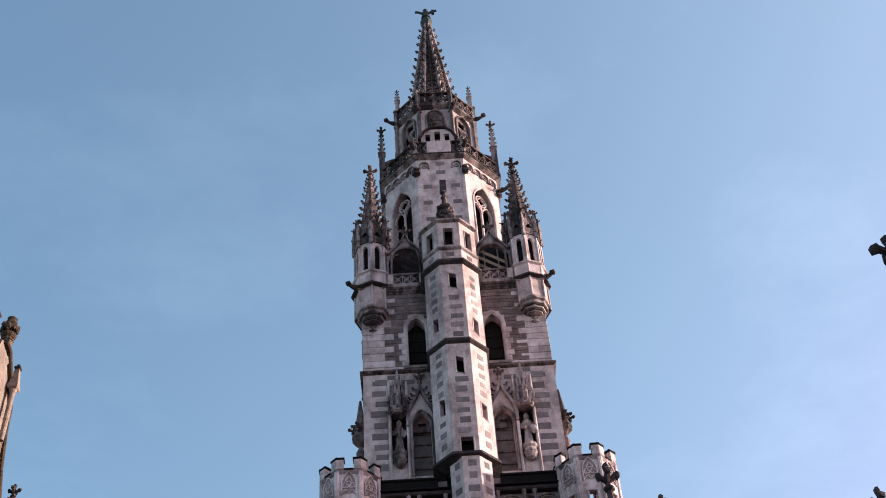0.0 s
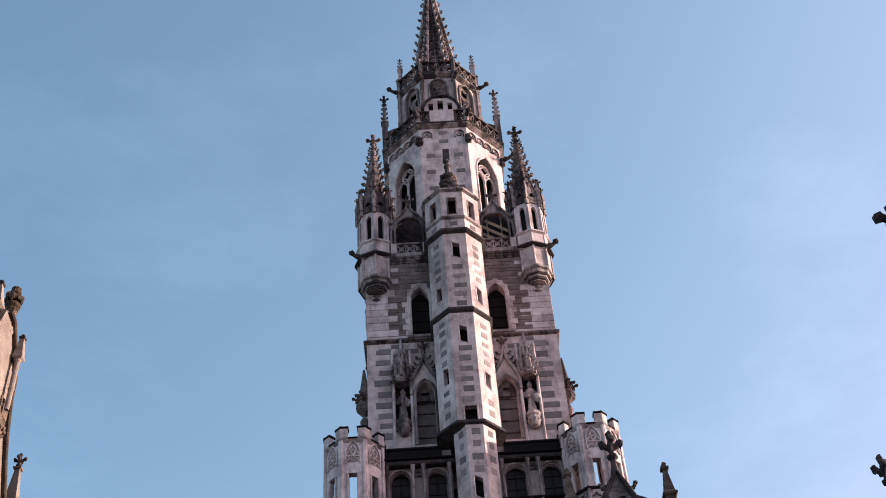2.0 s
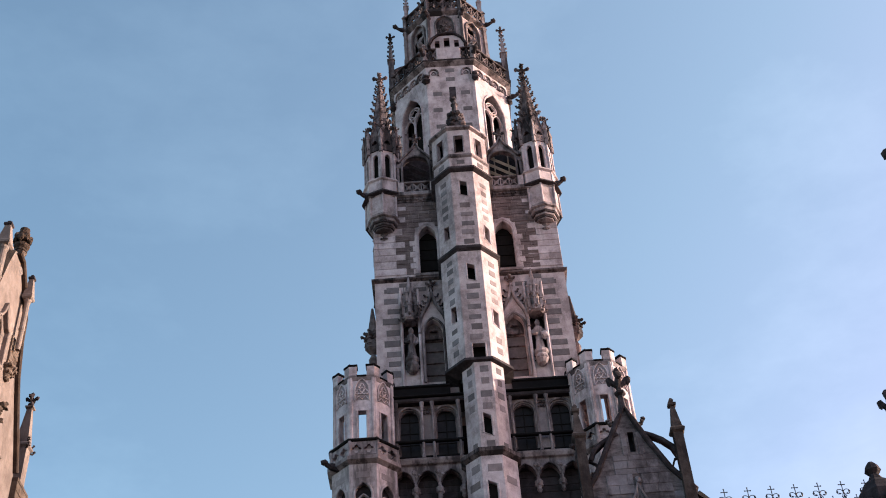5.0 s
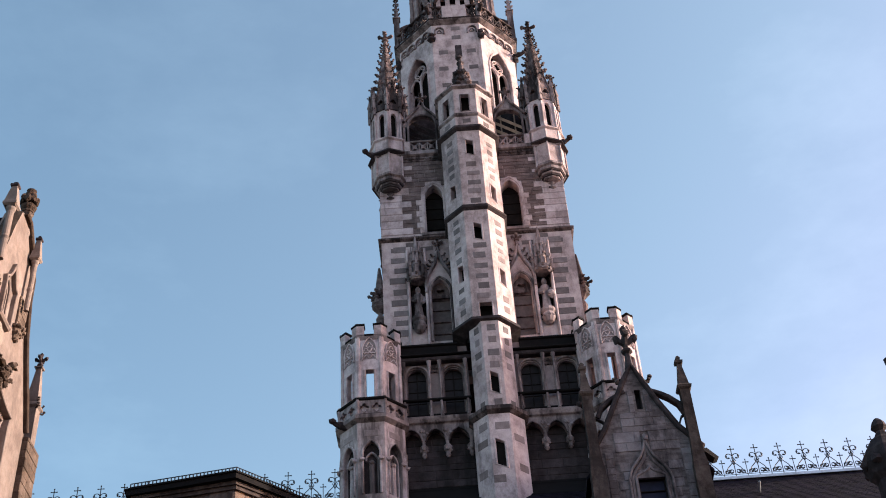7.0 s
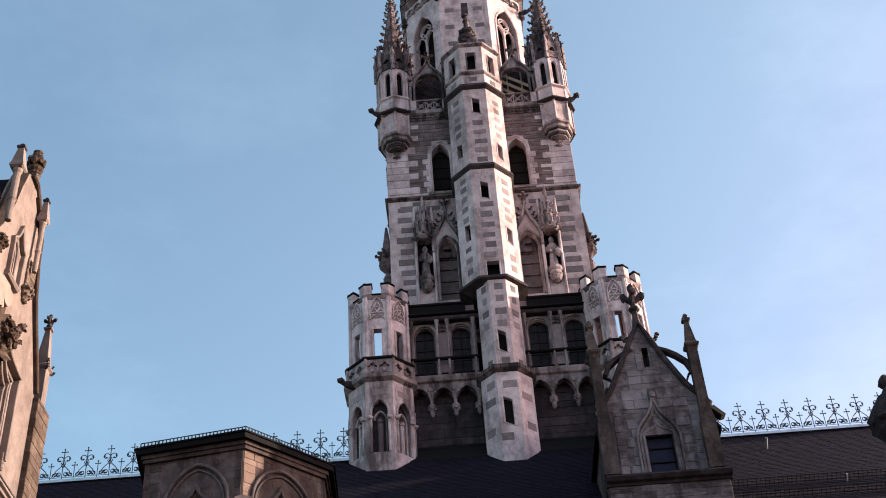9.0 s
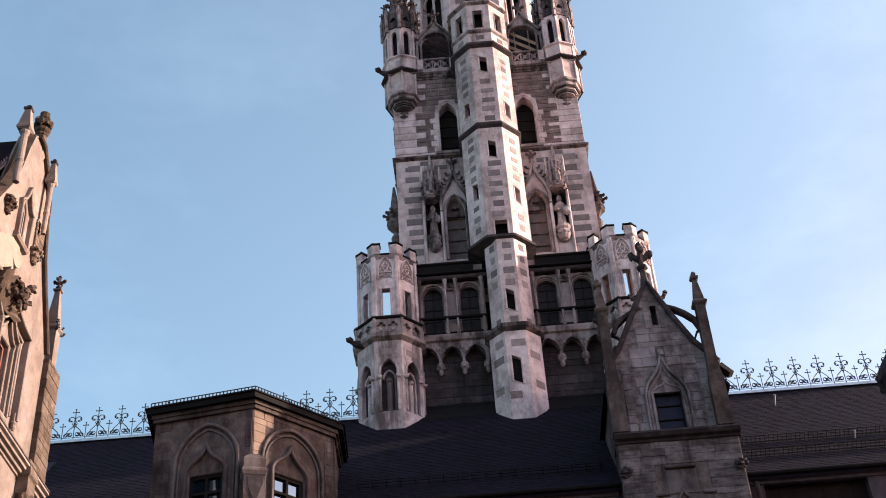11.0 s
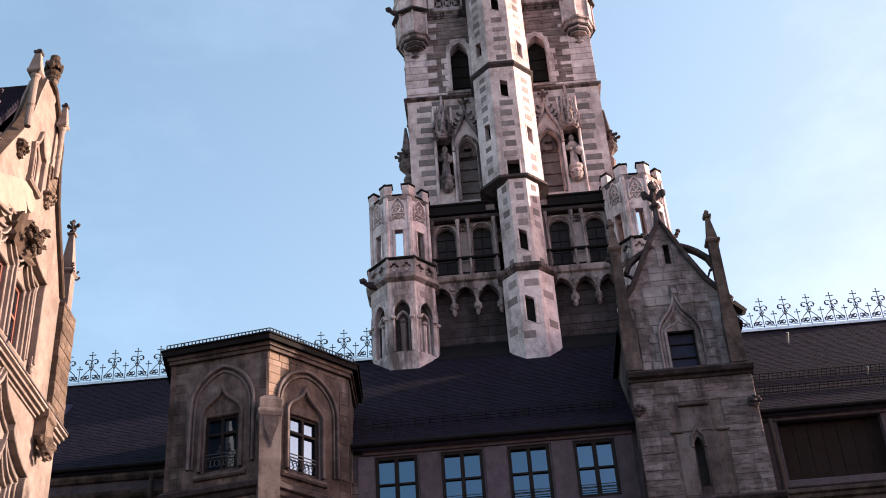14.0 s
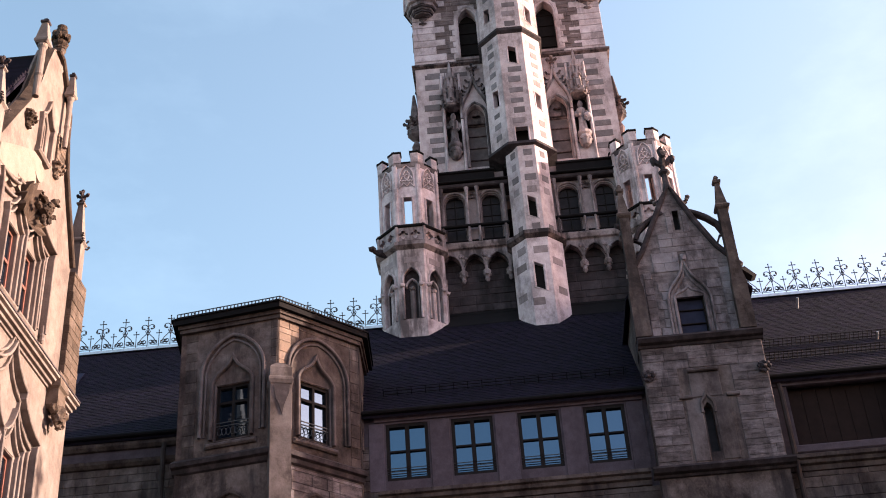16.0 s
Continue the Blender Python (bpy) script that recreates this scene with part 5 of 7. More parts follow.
        band(bm, round_arch(c, 0.86, 32.8, 35.27, 10, rise=0.41)[1:] + [(c - 0.43, 32.8)], 0.06, -0.06, 0.08, BASE)
        part("arch_moulding", bm, CARVED_DARK, tower)
        bm = bmesh.new()
        panel(bm, rect(c - 0.5, c + 0.5, 32.7, 35.4), [], 0.15, 0.18, BASE)
        win = part("loggia_window", bm, DULL_GLASS, tower, "dark arched window")
        for v in (33.6, 34.2, 34.8):
            bm = bmesh.new()
            chamfer_box(bm, c - 0.44, c + 0.44, v, v + 0.04, 0.11, 0.15, BASE, 0.01)
            part("window_bar", bm, WOOD_DARK, win)
        bm = bmesh.new()
        chamfer_box(bm, c - 0.025, c + 0.025, 32.75, 35.26, 0.11, 0.15, BASE, 0.01)
        part("window_bar", bm, WOOD_DARK, win)
    # carved heads of the wall piers
    for u in (cu, cu - 1.55 if s < 0 else cu + 1.55):
        bm = bmesh.new()
        for k in range(6):
            lump(bm, BASE @ Vector((u - 0.14 + 0.14 * (k % 3), 35.1 + 0.18 * (k // 3), -0.16)), 0.1, k, 1, 0.7, 1, 0.3)
        part("carved_capital", bm, CARVED_DARK, tower, "sooty carved capital")
    bm = bmesh.new()
    chamfer_box(bm, u0 - 0.12, u1 + 0.18, 35.5, 35.72, -0.46, 0.5, BASE, 0.05)
    beam = part("loggia_beam", bm, SOOT_SHADE, tower, "dark weathered beam")
    bm = bmesh.new()
    chamfer_box(bm, u0 - 0.18, u1 + 0.22, 35.72, 35.8, -0.58, 0.6, BASE, 0.03)
    part("drip_edge", bm, LEAD, beam)
    bm = bmesh.new()
    mould(bm, u0 + 0.45, u1 - 0.4, [(35.8, 1.0), (35.8, -0.25), (36.4, -0.22), (36.44, -0.3), (36.52, -0.3), (36.95, 1.0)], BASE)
    part("loggia_roof", bm, LEAD, tower, "dark lead-covered loggia roof")

# ---------------------------------------------------------------- the court wing below the tower
FY = 40.5                            # its court front
ROOF_K, RIDGE_Y, RIDGE_Z, EAVE_Y = 1.09, 46.7, 28.79, 40.22
X0, X1 = -24.0, 22.0


EAST_X, EAST_DROP = 7.0, 0.23        # beyond the gabled bay the ridge lies a little lower


def roof_z(y, x=0.0):
    drop = EAST_DROP if x > EAST_X else 0.0
    return RIDGE_Z - drop - (ROOF_K - drop / (RIDGE_Y - EAVE_Y)) * (RIDGE_Y - y)


wing = thing("court_wing", (0, FY, 0), "shaded brown stone town hall wing with a dark tiled roof", "building")
WF = face_frame((0, FY), -90, 0)     # u = x, v = z
WIN = [(-4.11, -2.66), (-1.86, -0.43), (0.42, 1.84), (2.66, 4.07)]
WZ0, WZ1 = 19.27, 21.36
bm = bmesh.new()
panel(bm, rect(X0, X1, 0, 21.75), [rect(a, b, WZ0, WZ1) for a, b in WIN] + [rect(9.6, 13.1, WZ0, 21.5)], 0.0, 0.5, WF)
part("wall", bm, COURT_PLAIN, wing, "smooth shaded render")
# near-black solid paints the unlit rooms behind the windows
bm = bmesh.new()
box(bm, X0, X1, FY + 0.5, FY + 12.3, 0, 21.7)
part("wall_core", bm, INNER_SHADE, wing)
# roof: sheet under the tiles, both slopes
bm = bmesh.new()
for xa, xb in ((X0, EAST_X), (EAST_X, X1)):
    rz, z1 = roof_z(RIDGE_Y, xb), roof_z(EAVE_Y, xb)
    for s in (-1, 1):
        ys = [RIDGE_Y, RIDGE_Y + s * (RIDGE_Y - EAVE_Y)]
        v = [bm.verts.new(p) for p in ((xa, ys[0], rz), (xb, ys[0], rz), (xb, ys[1], z1), (xa, ys[1], z1),
                                       (xa, ys[0], rz - 0.3), (xb, ys[0], rz - 0.3), (xb, ys[1], z1 - 0.2), (xa, ys[1], z1 - 0.2))]
        for f in ((0, 1, 2, 3), (4, 7, 6, 5), (0, 4, 5, 1), (3, 2, 6, 7), (0, 3, 7, 4), (1, 5, 6, 2)):
            bm.faces.new([v[i] for i in f])
roof = part("roof", bm, TILE, wing, "steep dark brown tiled roof")
for xa, xb in ((X0, -3.9), (7.9, X1)):
    bm = bmesh.new()
    rz = roof_z(RIDGE_Y, xb)
    box(bm, xa, xb, RIDGE_Y - 0.14, RIDGE_Y + 0.14, rz - 0.02, rz + 0.1)
    part("ridge_cap", bm, ZINC, wing, "bright zinc ridge capping")
bm = bmesh.new()
vs = [bm.verts.new(p) for p in ((-3.4, 46.2, roof_z(46.2) + 0.05), (7.2, 46.2, roof_z(46.2) + 0.05), (7.2, 47.3, roof_z(47.3) + 0.05), (-3.4, 47.3, roof_z(47.3) + 0.05),
                                (-3.4, 46.2, 27.5), (7.2, 46.2, 27.5), (7.2, 47.3, 27.5), (-3.4, 47.3, 27.5))]
for f in ((0, 1, 2, 3), (4, 7, 6, 5), (0, 4, 5, 1), (3, 2, 6, 7), (0, 3, 7, 4), (1, 5, 6, 2)):
    bm.faces.new([vs[i] for i in f])
part("roof_flashing", bm, LEAD, wing, "dark lead flashing at the tower foot")
bm = bmesh.new()
tube(bm, [(X0, EAVE_Y - 0.06, 21.7), (X1, EAVE_Y - 0.06, 21.7)], 0.08, 8)
part("gutter", bm, LEAD, wing, "dark eaves gutter")
# cornice below the windows, pilasters between them
for a, b in ((-4.4, 4.6), (9.1, X1)):
    bm = bmesh.new()
    mould(bm, a, b, [(18.3, 0.02), (18.32, -0.08), (18.48, -0.1), (18.52, -0.22), (18.64, -0.24), (18.68, -0.34), (18.8, -0.34), (18.9, 0.02)], WF)
    part("cornice", bm, COURT, wing)
    bm = bmesh.new()
    mould(bm, a - 0.1, b + 0.1, [(21.42, 0.02), (21.44, -0.08), (21.54, -0.1), (21.58, -0.16), (21.64, -0.16), (21.64, 0.02)], WF)
    part("eaves_moulding", bm, COURT_PLAIN, wing)
for a, b in ((-2.6, -1.92), (-0.37, 0.36), (1.9, 2.6), (4.12, 4.7), (-4.7, -4.17)):
    block(wing, a, b, 18.9, 21.4, WF, COURT_PLAIN, 0.05, "pilaster")
bm = bmesh.new()
stones(bm, X0, -4.4, 12, 20.6, -0.02, 0.02, WF, 0.36, 31, 0.6, 1.2)
stones(bm, -4.4, X1, 12, 18.3, -0.02, 0.02, WF, 0.36, 32, 0.6, 1.2)
w = part("walling", bm, COURT, wing, "coursed brown stone")
w["kind"] = "stuff"
for z in (20.62, 21.28):
    bm = bmesh.new()
    mould(bm, X0, -10.5, [(z, 0.02), (z + 0.02, -0.1), (z + 0.12, -0.2), (z + 0.22, -0.24), (z + 0.28, 0.02)], WF)
    part("band_moulding", bm, COURT, wing)
for a, b in WIN:
    bm = bmesh.new()
    f = 0.115
    panel(bm, rect(a, b, WZ0, WZ1), [rect(a + f, (a + b) / 2 - 0.07, WZ0 + f, WZ1 - f), rect((a + b) / 2 + 0.07, b - f, WZ0 + f, WZ1 - f)], 0.03, 0.2, WF)
    wn_ = part("window", bm, WOOD_DARK, wing, "dark wooden casement reflecting blue sky")
    bm = bmesh.new()
    chamfer_box(bm, a + f, b - f, 20.33, 20.4, 0.08, 0.18, WF, 0.005)
    part("transom", bm, WOOD_DARK, wn_)
    for c0, c1 in ((a + f, (a + b) / 2 - 0.07), ((a + b) / 2 + 0.07, b - f)):
        for z0, z1 in ((WZ0 + f, 20.34), (20.39, WZ1 - f)):
            bm = bmesh.new()
            box(bm, c0 - 0.01, c1 + 0.01, z0 - 0.01, z1 + 0.01, 0.145, 0.16, WF)
            part("pane", bm, GLASS, wn_)
    bm = bmesh.new()
    for z in (19.52, 19.6, 19.72):
        box(bm, a + 0.02, b - 0.02, z, z + 0.025, 0.03, 0.055, WF)
    part("guard_bar", bm, IRON, wn_, "thin iron guard bars")
bm = bmesh.new()
panel(bm, rect(9.6, 13.1, WZ0, 21.5), [], 0.35, 0.4, WF)
BOARD = plain("dark_brown_boards", (0.015, 0.0088, 0.0085), 0.8)
shutter = part("shutter", bm, BOARD, wing, "dark brown boarded opening")
for j in range(7):
    bm = bmesh.new()
    chamfer_box(bm, 9.63 + j * 0.495, 10.12 + j * 0.495, WZ0 + 0.04, 21.46, 0.32, 0.36, WF, 0.012)
    part("board", bm, BOARD, shutter)
bm = bmesh.new()
chamfer_box(bm, 9.4, 13.3, WZ0 - 0.3, WZ0 - 0.02, -0.07, 0.3, WF, 0.04)
part("opening_sill", bm, COURT_PLAIN, wing)

# roof tiles
def roof_tiles(x0, x1, y_lo, seed, name):
    rnd = random.Random(seed)
    vs, fs = [], []
    k_ = roof_z(y_lo + 1, x0 + 1) - roof_z(y_lo, x0 + 1)
    ln = math.hypot(1, k_)
    dy, dz = 1 / ln, k_ / ln
    nrow = int((RIDGE_Y - y_lo) * ln / 0.16)
    for r in range(nrow):
        s = r * 0.16
        x = x0 + (0.1 if r % 2 else 0.0)
        while x < x1:
            w = 0.2
            up = 0.013 + rnd.random() * 0.009
            j = rnd.uniform(-0.012, 0.012)
            q = []
            for uu, ss, h in ((0.006, j, up), (w - 0.006, j, up), (w - 0.006, 0.19, 0.006), (0.006, 0.19, 0.006), (0.006, j, 0.0), (w - 0.006, j, 0.0)):
                t = s + ss
                q.append((x + uu, y_lo + dy * t - dz * h, roof_z(y_lo, x0 + 1) + dz * t + dy * h))
            k = len(vs)
            vs += q
            fs += [(k, k + 1, k + 2, k + 3), (k + 4, k + 5, k + 1, k), (k, k + 3, k + 4), (k + 1, k + 5, k + 2)]
            x += w
    me = bpy.data.meshes.new(name)
    me.from_pydata(vs, [], fs)
    me.materials.append(TILE)
    ob = piece(name, me, Matrix.Identity(4), wing, "overlapping dark flat roof tiles")
    ob["kind"] = "stuff"


roof_tiles(-18.5, EAST_X, EAVE_Y, 5, "roof_tiles")
roof_tiles(EAST_X, 17.5, EAVE_Y, 6, "roof_tiles")
# snow guards on the roof
def slope_pt(x, y, h=0.0):
    ln = math.hypot(1, ROOF_K)
    return Vector((x, y - ROOF_K / ln * h, roof_z(y, x) + h / ln))


for y, xa, xb in ((42.35, 9.3, 17.5), (41.35, 9.3, 17.5), (41.2, -4.2, 4.4)):
    bm = bmesh.new()
    for h in (0.08, 0.2, 0.3):
        tube(bm, [slope_pt(xa, y, h), slope_pt(xb, y, h)], 0.016, 4)
    x = xa
    while x < xb:
        tube(bm, [slope_pt(x, y, 0.0), slope_pt(x, y, 0.32)], 0.014, 4)
        x += 0.16 if xa > 5 else 0.5
    part("snow_guard", bm, LEAD, wing, "iron snow guard grating")
bm = bmesh.new()
tube(bm, [slope_pt(11.9, 45.4, 0), slope_pt(11.9, 45.4, 0.45)], 0.05, 6)
tube(bm, [slope_pt(13.6, 42.2, 0), slope_pt(13.6, 42.2, 0.3)], 0.04, 6)
parts("roof_vent", bm, ZINC, wing, "small metal roof vent")
bm = bmesh.new()
vv = [bm.verts.new(slope_pt(x, y, k)) for k in (0.08, 0.0) for x, y in ((-17.6, 44.2), (-16.5, 44.2), (-16.5, 45.0), (-17.6, 45.0))]
bm.faces.new(vv[:4])
for i in range(4):
    bm.faces.new((vv[i], vv[(i + 1) % 4], vv[4 + (i + 1) % 4], vv[4 + i]))
part("skylight", bm, BLUE_GLASS, wing, "small roof skylight")

# rain pipes
for px, pz in ((-11.75, 21.4), (9.35, 21.5)):
    bm = bmesh.new()
    tube(bm, [(px, FY - 0.22, 10), (px, FY - 0.22, pz - 0.3), (px, FY - 0.1, pz)], 0.09, 8)
    part("rain_pipe", bm, plain("brown_painted_pipe", (0.04, 0.03, 0.03), 0.8), wing, "brown rain pipe")

# ---- wrought-iron cresting on the ridge
cresting = thing("roof_cresting", (0, RIDGE_Y, RIDGE_Z), "ornate wrought iron cresting with fleur crosses along the ridge", "railing")


def cresting_unit():
    bm = bmesh.new()
    P = 0.97
    def scroll(cx, cz, r, a0, a1, n=9, shrink=0.35):
        return [(cx + r * (1 - shrink * i / n) * math.cos(a0 + (a1 - a0) * i / n), 0, cz + r * (1 - shrink * i / n) * math.sin(a0 + (a1 - a0) * i / n)) for i in range(n + 1)]
    def bar(pts, r=0.02):
        tube(bm, pts, r, 4)
    bar([(-P / 2, 0, 0.06), (P / 2, 0, 0.06)], 0.022)
    bar([(-P / 2, 0, 0.16), (P / 2, 0, 0.16)], 0.014)
    bar([(0, 0, 0), (0, 0, 1.58)], 0.021)
    bar([(-P / 2, 0, 0), (-P / 2, 0, 0.86)], 0.019)
    for x, z, k in ((0, 1.42, 0.12), (-P / 2, 0.74, 0.1)):
        bar([(x - k, 0, z), (x + k, 0, z)], 0.022)
        lump(bm, (x - k, 0, z), 0.032, 1)
        lump(bm, (x + k, 0, z), 0.032, 2)
        lump(bm, (x, 0, z + k + 0.03), 0.034, 3)
    for q in (-1, 1):
        bar([(q * x, 0, z) for x, _, z in scroll(0.16, 1.06, 0.15, math.pi, -math.pi * 0.7)])
        bar([(0, 0, 0.62), (q * 0.1, 0, 0.85), (q * 0.02, 0, 1.02)])
        bar([(q * 0.42, 0, 0.2), (q * 0.26, 0, 0.5), (q * 0.06, 0, 0.72), (0, 0, 0.95)])
        bar([(q * x, 0, z) for x, _, z in scroll(0.14, 0.32, 0.11, -math.pi * 0.5, math.pi * 1.2)])
        bar([(q * x, 0, z) for x, _, z in scroll(0.33, 0.3, 0.11, math.pi * 0.5, math.pi * 2.2)])
        for k, (lx, lz) in enumerate(((0.14, 0.26), (0.2, 0.36), (0.28, 0.26), (0.35, 0.34), (0.24, 0.3))):
            lump(bm, (q * lx, 0, lz), 0.055, 5 + k, 1.3, 0.4, 0.8, 0.35)
        lump(bm, (q * 0.24, 0, 1.08), 0.05, 6, 0.8, 0.5, 1.5)
        lump(bm, (q * 0.16, 0, 1.0), 0.04, 7, 1.4, 0.5, 0.8)
    return to_mesh(bm, "cresting_panel", IRON)


CREST = cresting_unit()
x = -18.6
while x < 17.5:
    if not (-3.6 < x < 7.4):
        piece("cresting_panel", CREST, Matrix.Translation((x + (0.11 if x < 0 else 0.0), RIDGE_Y, roof_z(RIDGE_Y, x) + 0.1)) @ Matrix.Diagonal((1, 1, 0.95, 1)), cresting)
    x += 0.97

# ---------------------------------------------------------------- polygonal stair bay
BC = Vector((-7.19, 37.2))           # its outer corner at the eaves
BZ = 24.7
h1, h2 = radians(-9.9), radians(46.0)
bay = thing("polygonal_bay", (-7.2, 38.5, 0), "brown stone polygonal bay tower with ogee-headed windows", "bay tower")
L = BC + Vector((math.cos(h1), math.sin(h1))) * -3.82
Rr = BC + Vector((math.cos(h2), math.sin(h2))) * 3.72
RB = Rr + Vector((-0.12, 2.4))
LB = L + Vector((-0.3, 2.6))


def edge_frame(a, b):
    """A face frame with u along a->b (left to right seen from outside), its origin at a."""
    t = (b - a).normalized()
    n = Vector((t.y, -t.x))
    return Matrix(((t.x, 0, -n.x, a.x), (t.y, 0, -n.y, a.y), (0, 1, 0, 0), (0, 0, 0, 1)))


INS = 0.28
ML, MR, MS, MB = edge_frame(L, BC), edge_frame(BC, Rr), edge_frame(Rr, RB), edge_frame(LB, L)
LEN_L, LEN_R, LEN_S = (BC - L).length, (Rr - BC).length, (RB - Rr).length
WL = [rect(1.55, 2.7, 20.05, 22.0)]
WR = [rect(1.05, 2.25, 20.05, 22.1)]
bm = bmesh.new()
panel(bm, rect(INS * 0.8, LEN_L - INS * 0.55, 0, BZ - 0.15), WL, INS, INS + 0.4, ML)
panel(bm, rect(INS * 0.55, LEN_R - INS * 0.4, 0, BZ - 0.15), WR, INS, INS + 0.4, MR)
panel(bm, rect(INS * 0.3, LEN_S, 0, BZ - 0.15), [], INS, INS + 0.4, MS)
panel(bm, rect(0, (L - LB).length - INS * 0.5, 0, BZ - 0.15), [], INS, INS + 0.4, MB)
wall = part("wall", bm, COURT, bay, "weathered brown stone wall")
bm = bmesh.new()
v = [bm.verts.new((p.x, p.y, z)) for z in (18.0, 24.3) for p in (L + Vector((0.9, 1.0)), BC + Vector((0.0, 1.1)), Rr + Vector((-0.7, 0.6)), RB + Vector((-0.8, 0)), LB + Vector((0.9, 0)))]
for i in range(5):
    bm.faces.new((v[i], v[(i + 1) % 5], v[5 + (i + 1) % 5], v[5 + i]))
bm.faces.new(v[5:])
part("room", bm, INNER_SHADE, bay)
for m, ln, openings, seed in ((ML, LEN_L, WL, 41), (MR, LEN_R, WR, 42)):
    o = openings[0]
    u0, u1, z0, z1 = o[0][0], o[1][0], o[0][1], o[2][1]
    cu = (u0 + u1) / 2
    if seed == 42:
        stone_parts(wall, COURT_ERODED, INS * 0.8 + 0.02, ln - INS * 0.6, 15.5, 18.95, INS - 0.02, INS + 0.02, m, 0.34, seed, 0.45, 1.0, joint=0.005, worn=0.012)
    stone_parts(wall, COURT, INS * 0.8 + 0.02, ln - INS * 0.6, 19.5, BZ - 0.45, INS - 0.012, INS + 0.02, m, 0.4, seed + 5, 0.6, 1.3, avoid=[(cu - 1.3, cu + (1.3 if seed == 41 else 1.5), 19.4, 23.95)] + ([(0, 1.0, 22.2, 24.3)] if seed == 42 else []), joint=0.005, worn=0.01)
    # hood mouldings
    aw, ac = (2.2, cu) if seed == 41 else (2.5, cu + 0.12)
    for name, line, w, d in (("arch_moulding", pointed(ac, aw, 20.2, 23.85, 12, lift=1.4)[1:] + [(ac - aw / 2, 20.2)], 0.11, 0.13),
                             ("arch_moulding", pointed(ac, aw - 0.28, 20.2, 23.66, 12, lift=1.27)[1:] + [(ac - aw / 2 + 0.14, 20.2)], 0.07, 0.07),
                             ("ogee_hood", ogee(cu, u1 - u0 + 0.26, z0, z1 + 0.12, z1 + 1.1, 12), 0.11, 0.16),
                             ("window_surround", rect(u0 - 0.04, u1 + 0.04, z0 - 0.04, z1 + 0.04), 0.08, 0.03)):
        bm = bmesh.new()
        band(bm, line, w, INS - d, INS + 0.2, m, name == "window_surround")
        part(name, bm, COURT_DRESSED, bay)
    bm = bmesh.new()
    chamfer_box(bm, u0 - 0.32, u1 + 0.3, z0 - 0.28, z0 - 0.1, INS - 0.14, INS + 0.1, m, 0.06)
    part("window_sill", bm, COURT_DRESSED, bay)
    # string course at the foot of the storey
    bm = bmesh.new()
    mould(bm, INS * 0.5, ln - INS * 0.3, [(19.0, INS + 0.02), (19.06, INS - 0.08), (19.2, INS - 0.12), (19.24, INS - 0.24), (19.38, INS - 0.27), (19.58, INS + 0.02)], m)
    part("string_course", bm, SOOT_SHADE, bay)
    # lower blind ogee
    bm = bmesh.new()
    band(bm, pointed(cu, 1.5, 14.0, 18.2, lift=1.0)[1:] + [(cu - 0.75, 14.0)], 0.15, INS - 0.09, INS + 0.05, m)
    part("hood_moulding", bm, COURT, bay)
    # window
    bm = bmesh.new()
    f = 0.09
    mid = (u0 + u1) / 2
    tz = z1 - 0.66
    holes = [rect(a, b, c, d) for a, b in ((u0 + f, mid - 0.045), (mid + 0.045, u1 - f)) for c, d in ((z0 + f, tz), (tz + 0.09, z1 - f))]
    panel(bm, rect(u0, u1, z0, z1), holes, INS + 0.06, INS + 0.22, m)
    wd = part("window", bm, WOOD_DARK, bay, "dark wooden window with four panes")
    for a in holes:
        bm = bmesh.new()
        box(bm, a[0][0] - 0.01, a[1][0] + 0.01, a[0][1] - 0.01, a[2][1] + 0.01, INS + 0.16, INS + 0.175, m)
        part("pane", bm, GLASS, wd)
    bm = bmesh.new()
    for z in (z0 + 0.5, z0 + 0.62):
        box(bm, u0, u1, z, z + 0.03, INS + 0.05, INS + 0.08, m)
    for k in range(7):
        cx = u0 + 0.12 + k * (u1 - u0 - 0.24) / 6
        ring = [m @ Vector((cx + 0.08 * math.cos(2 * math.pi * q / 8), z0 + 0.32 + 0.14 * math.sin(2 * math.pi * q / 8), INS + 0.065)) for q in range(9)]
        tube(bm, ring, 0.014, 4)
    part("guard_grille", bm, IRON, wd, "iron scrollwork guard")
bm = bmesh.new()
band(bm, pointed(0.8, 0.6, 20.4, 22.6, lift=0.6)[1:] + [(0.5, 20.4)], 0.12, INS - 0.06, INS + 0.05, MS)
part("blind_niche", bm, COURT, bay)
# paler stones that paint the sun patch onto the corner
stone_parts(wall, COURT_SUN_PATCH, 0.18, 0.66, 22.3, 23.7, INS - 0.014, INS + 0.02, MR, 0.36, 48, 0.3, 0.6, joint=0.004, worn=0.008)
stone_parts(wall, COURT_SUN_PATCH, 0.18, 1.0, 23.7, 24.22, INS - 0.014, INS + 0.02, MR, 0.27, 49, 0.4, 0.7, joint=0.004, worn=0.008)
# corner buttress
bq = BC + Vector((-0.01, 0.24))
bm = bmesh.new()
ring_stack(bm, (bq.x, bq.y), [(0.34, 12.0), (0.34, 21.5), (0.37, 21.54), (0.41, 21.66), (0.4, 21.74), (0.36, 21.8), (0.36, 22.12), (0.3, 22.22), (0.1, 22.4)], 4, 63)
pier = part("corner_buttress", bm, COURT_DRESSED, bay, "corner buttress with a weathered top")
bm = bmesh.new()
panel(bm, [(-0.24, 21.5), (0.28, 21.5), (0.26, 21.2), (0.1, 20.75), (0.04, 20.4), (-0.06, 20.72), (-0.2, 21.1)], [], -0.025, 0.05, face_frame((bq.x, bq.y), -72, 0.34))
part("bracket", bm, SOOT_SHADE, pier, "dark tapering bracket under the cap")
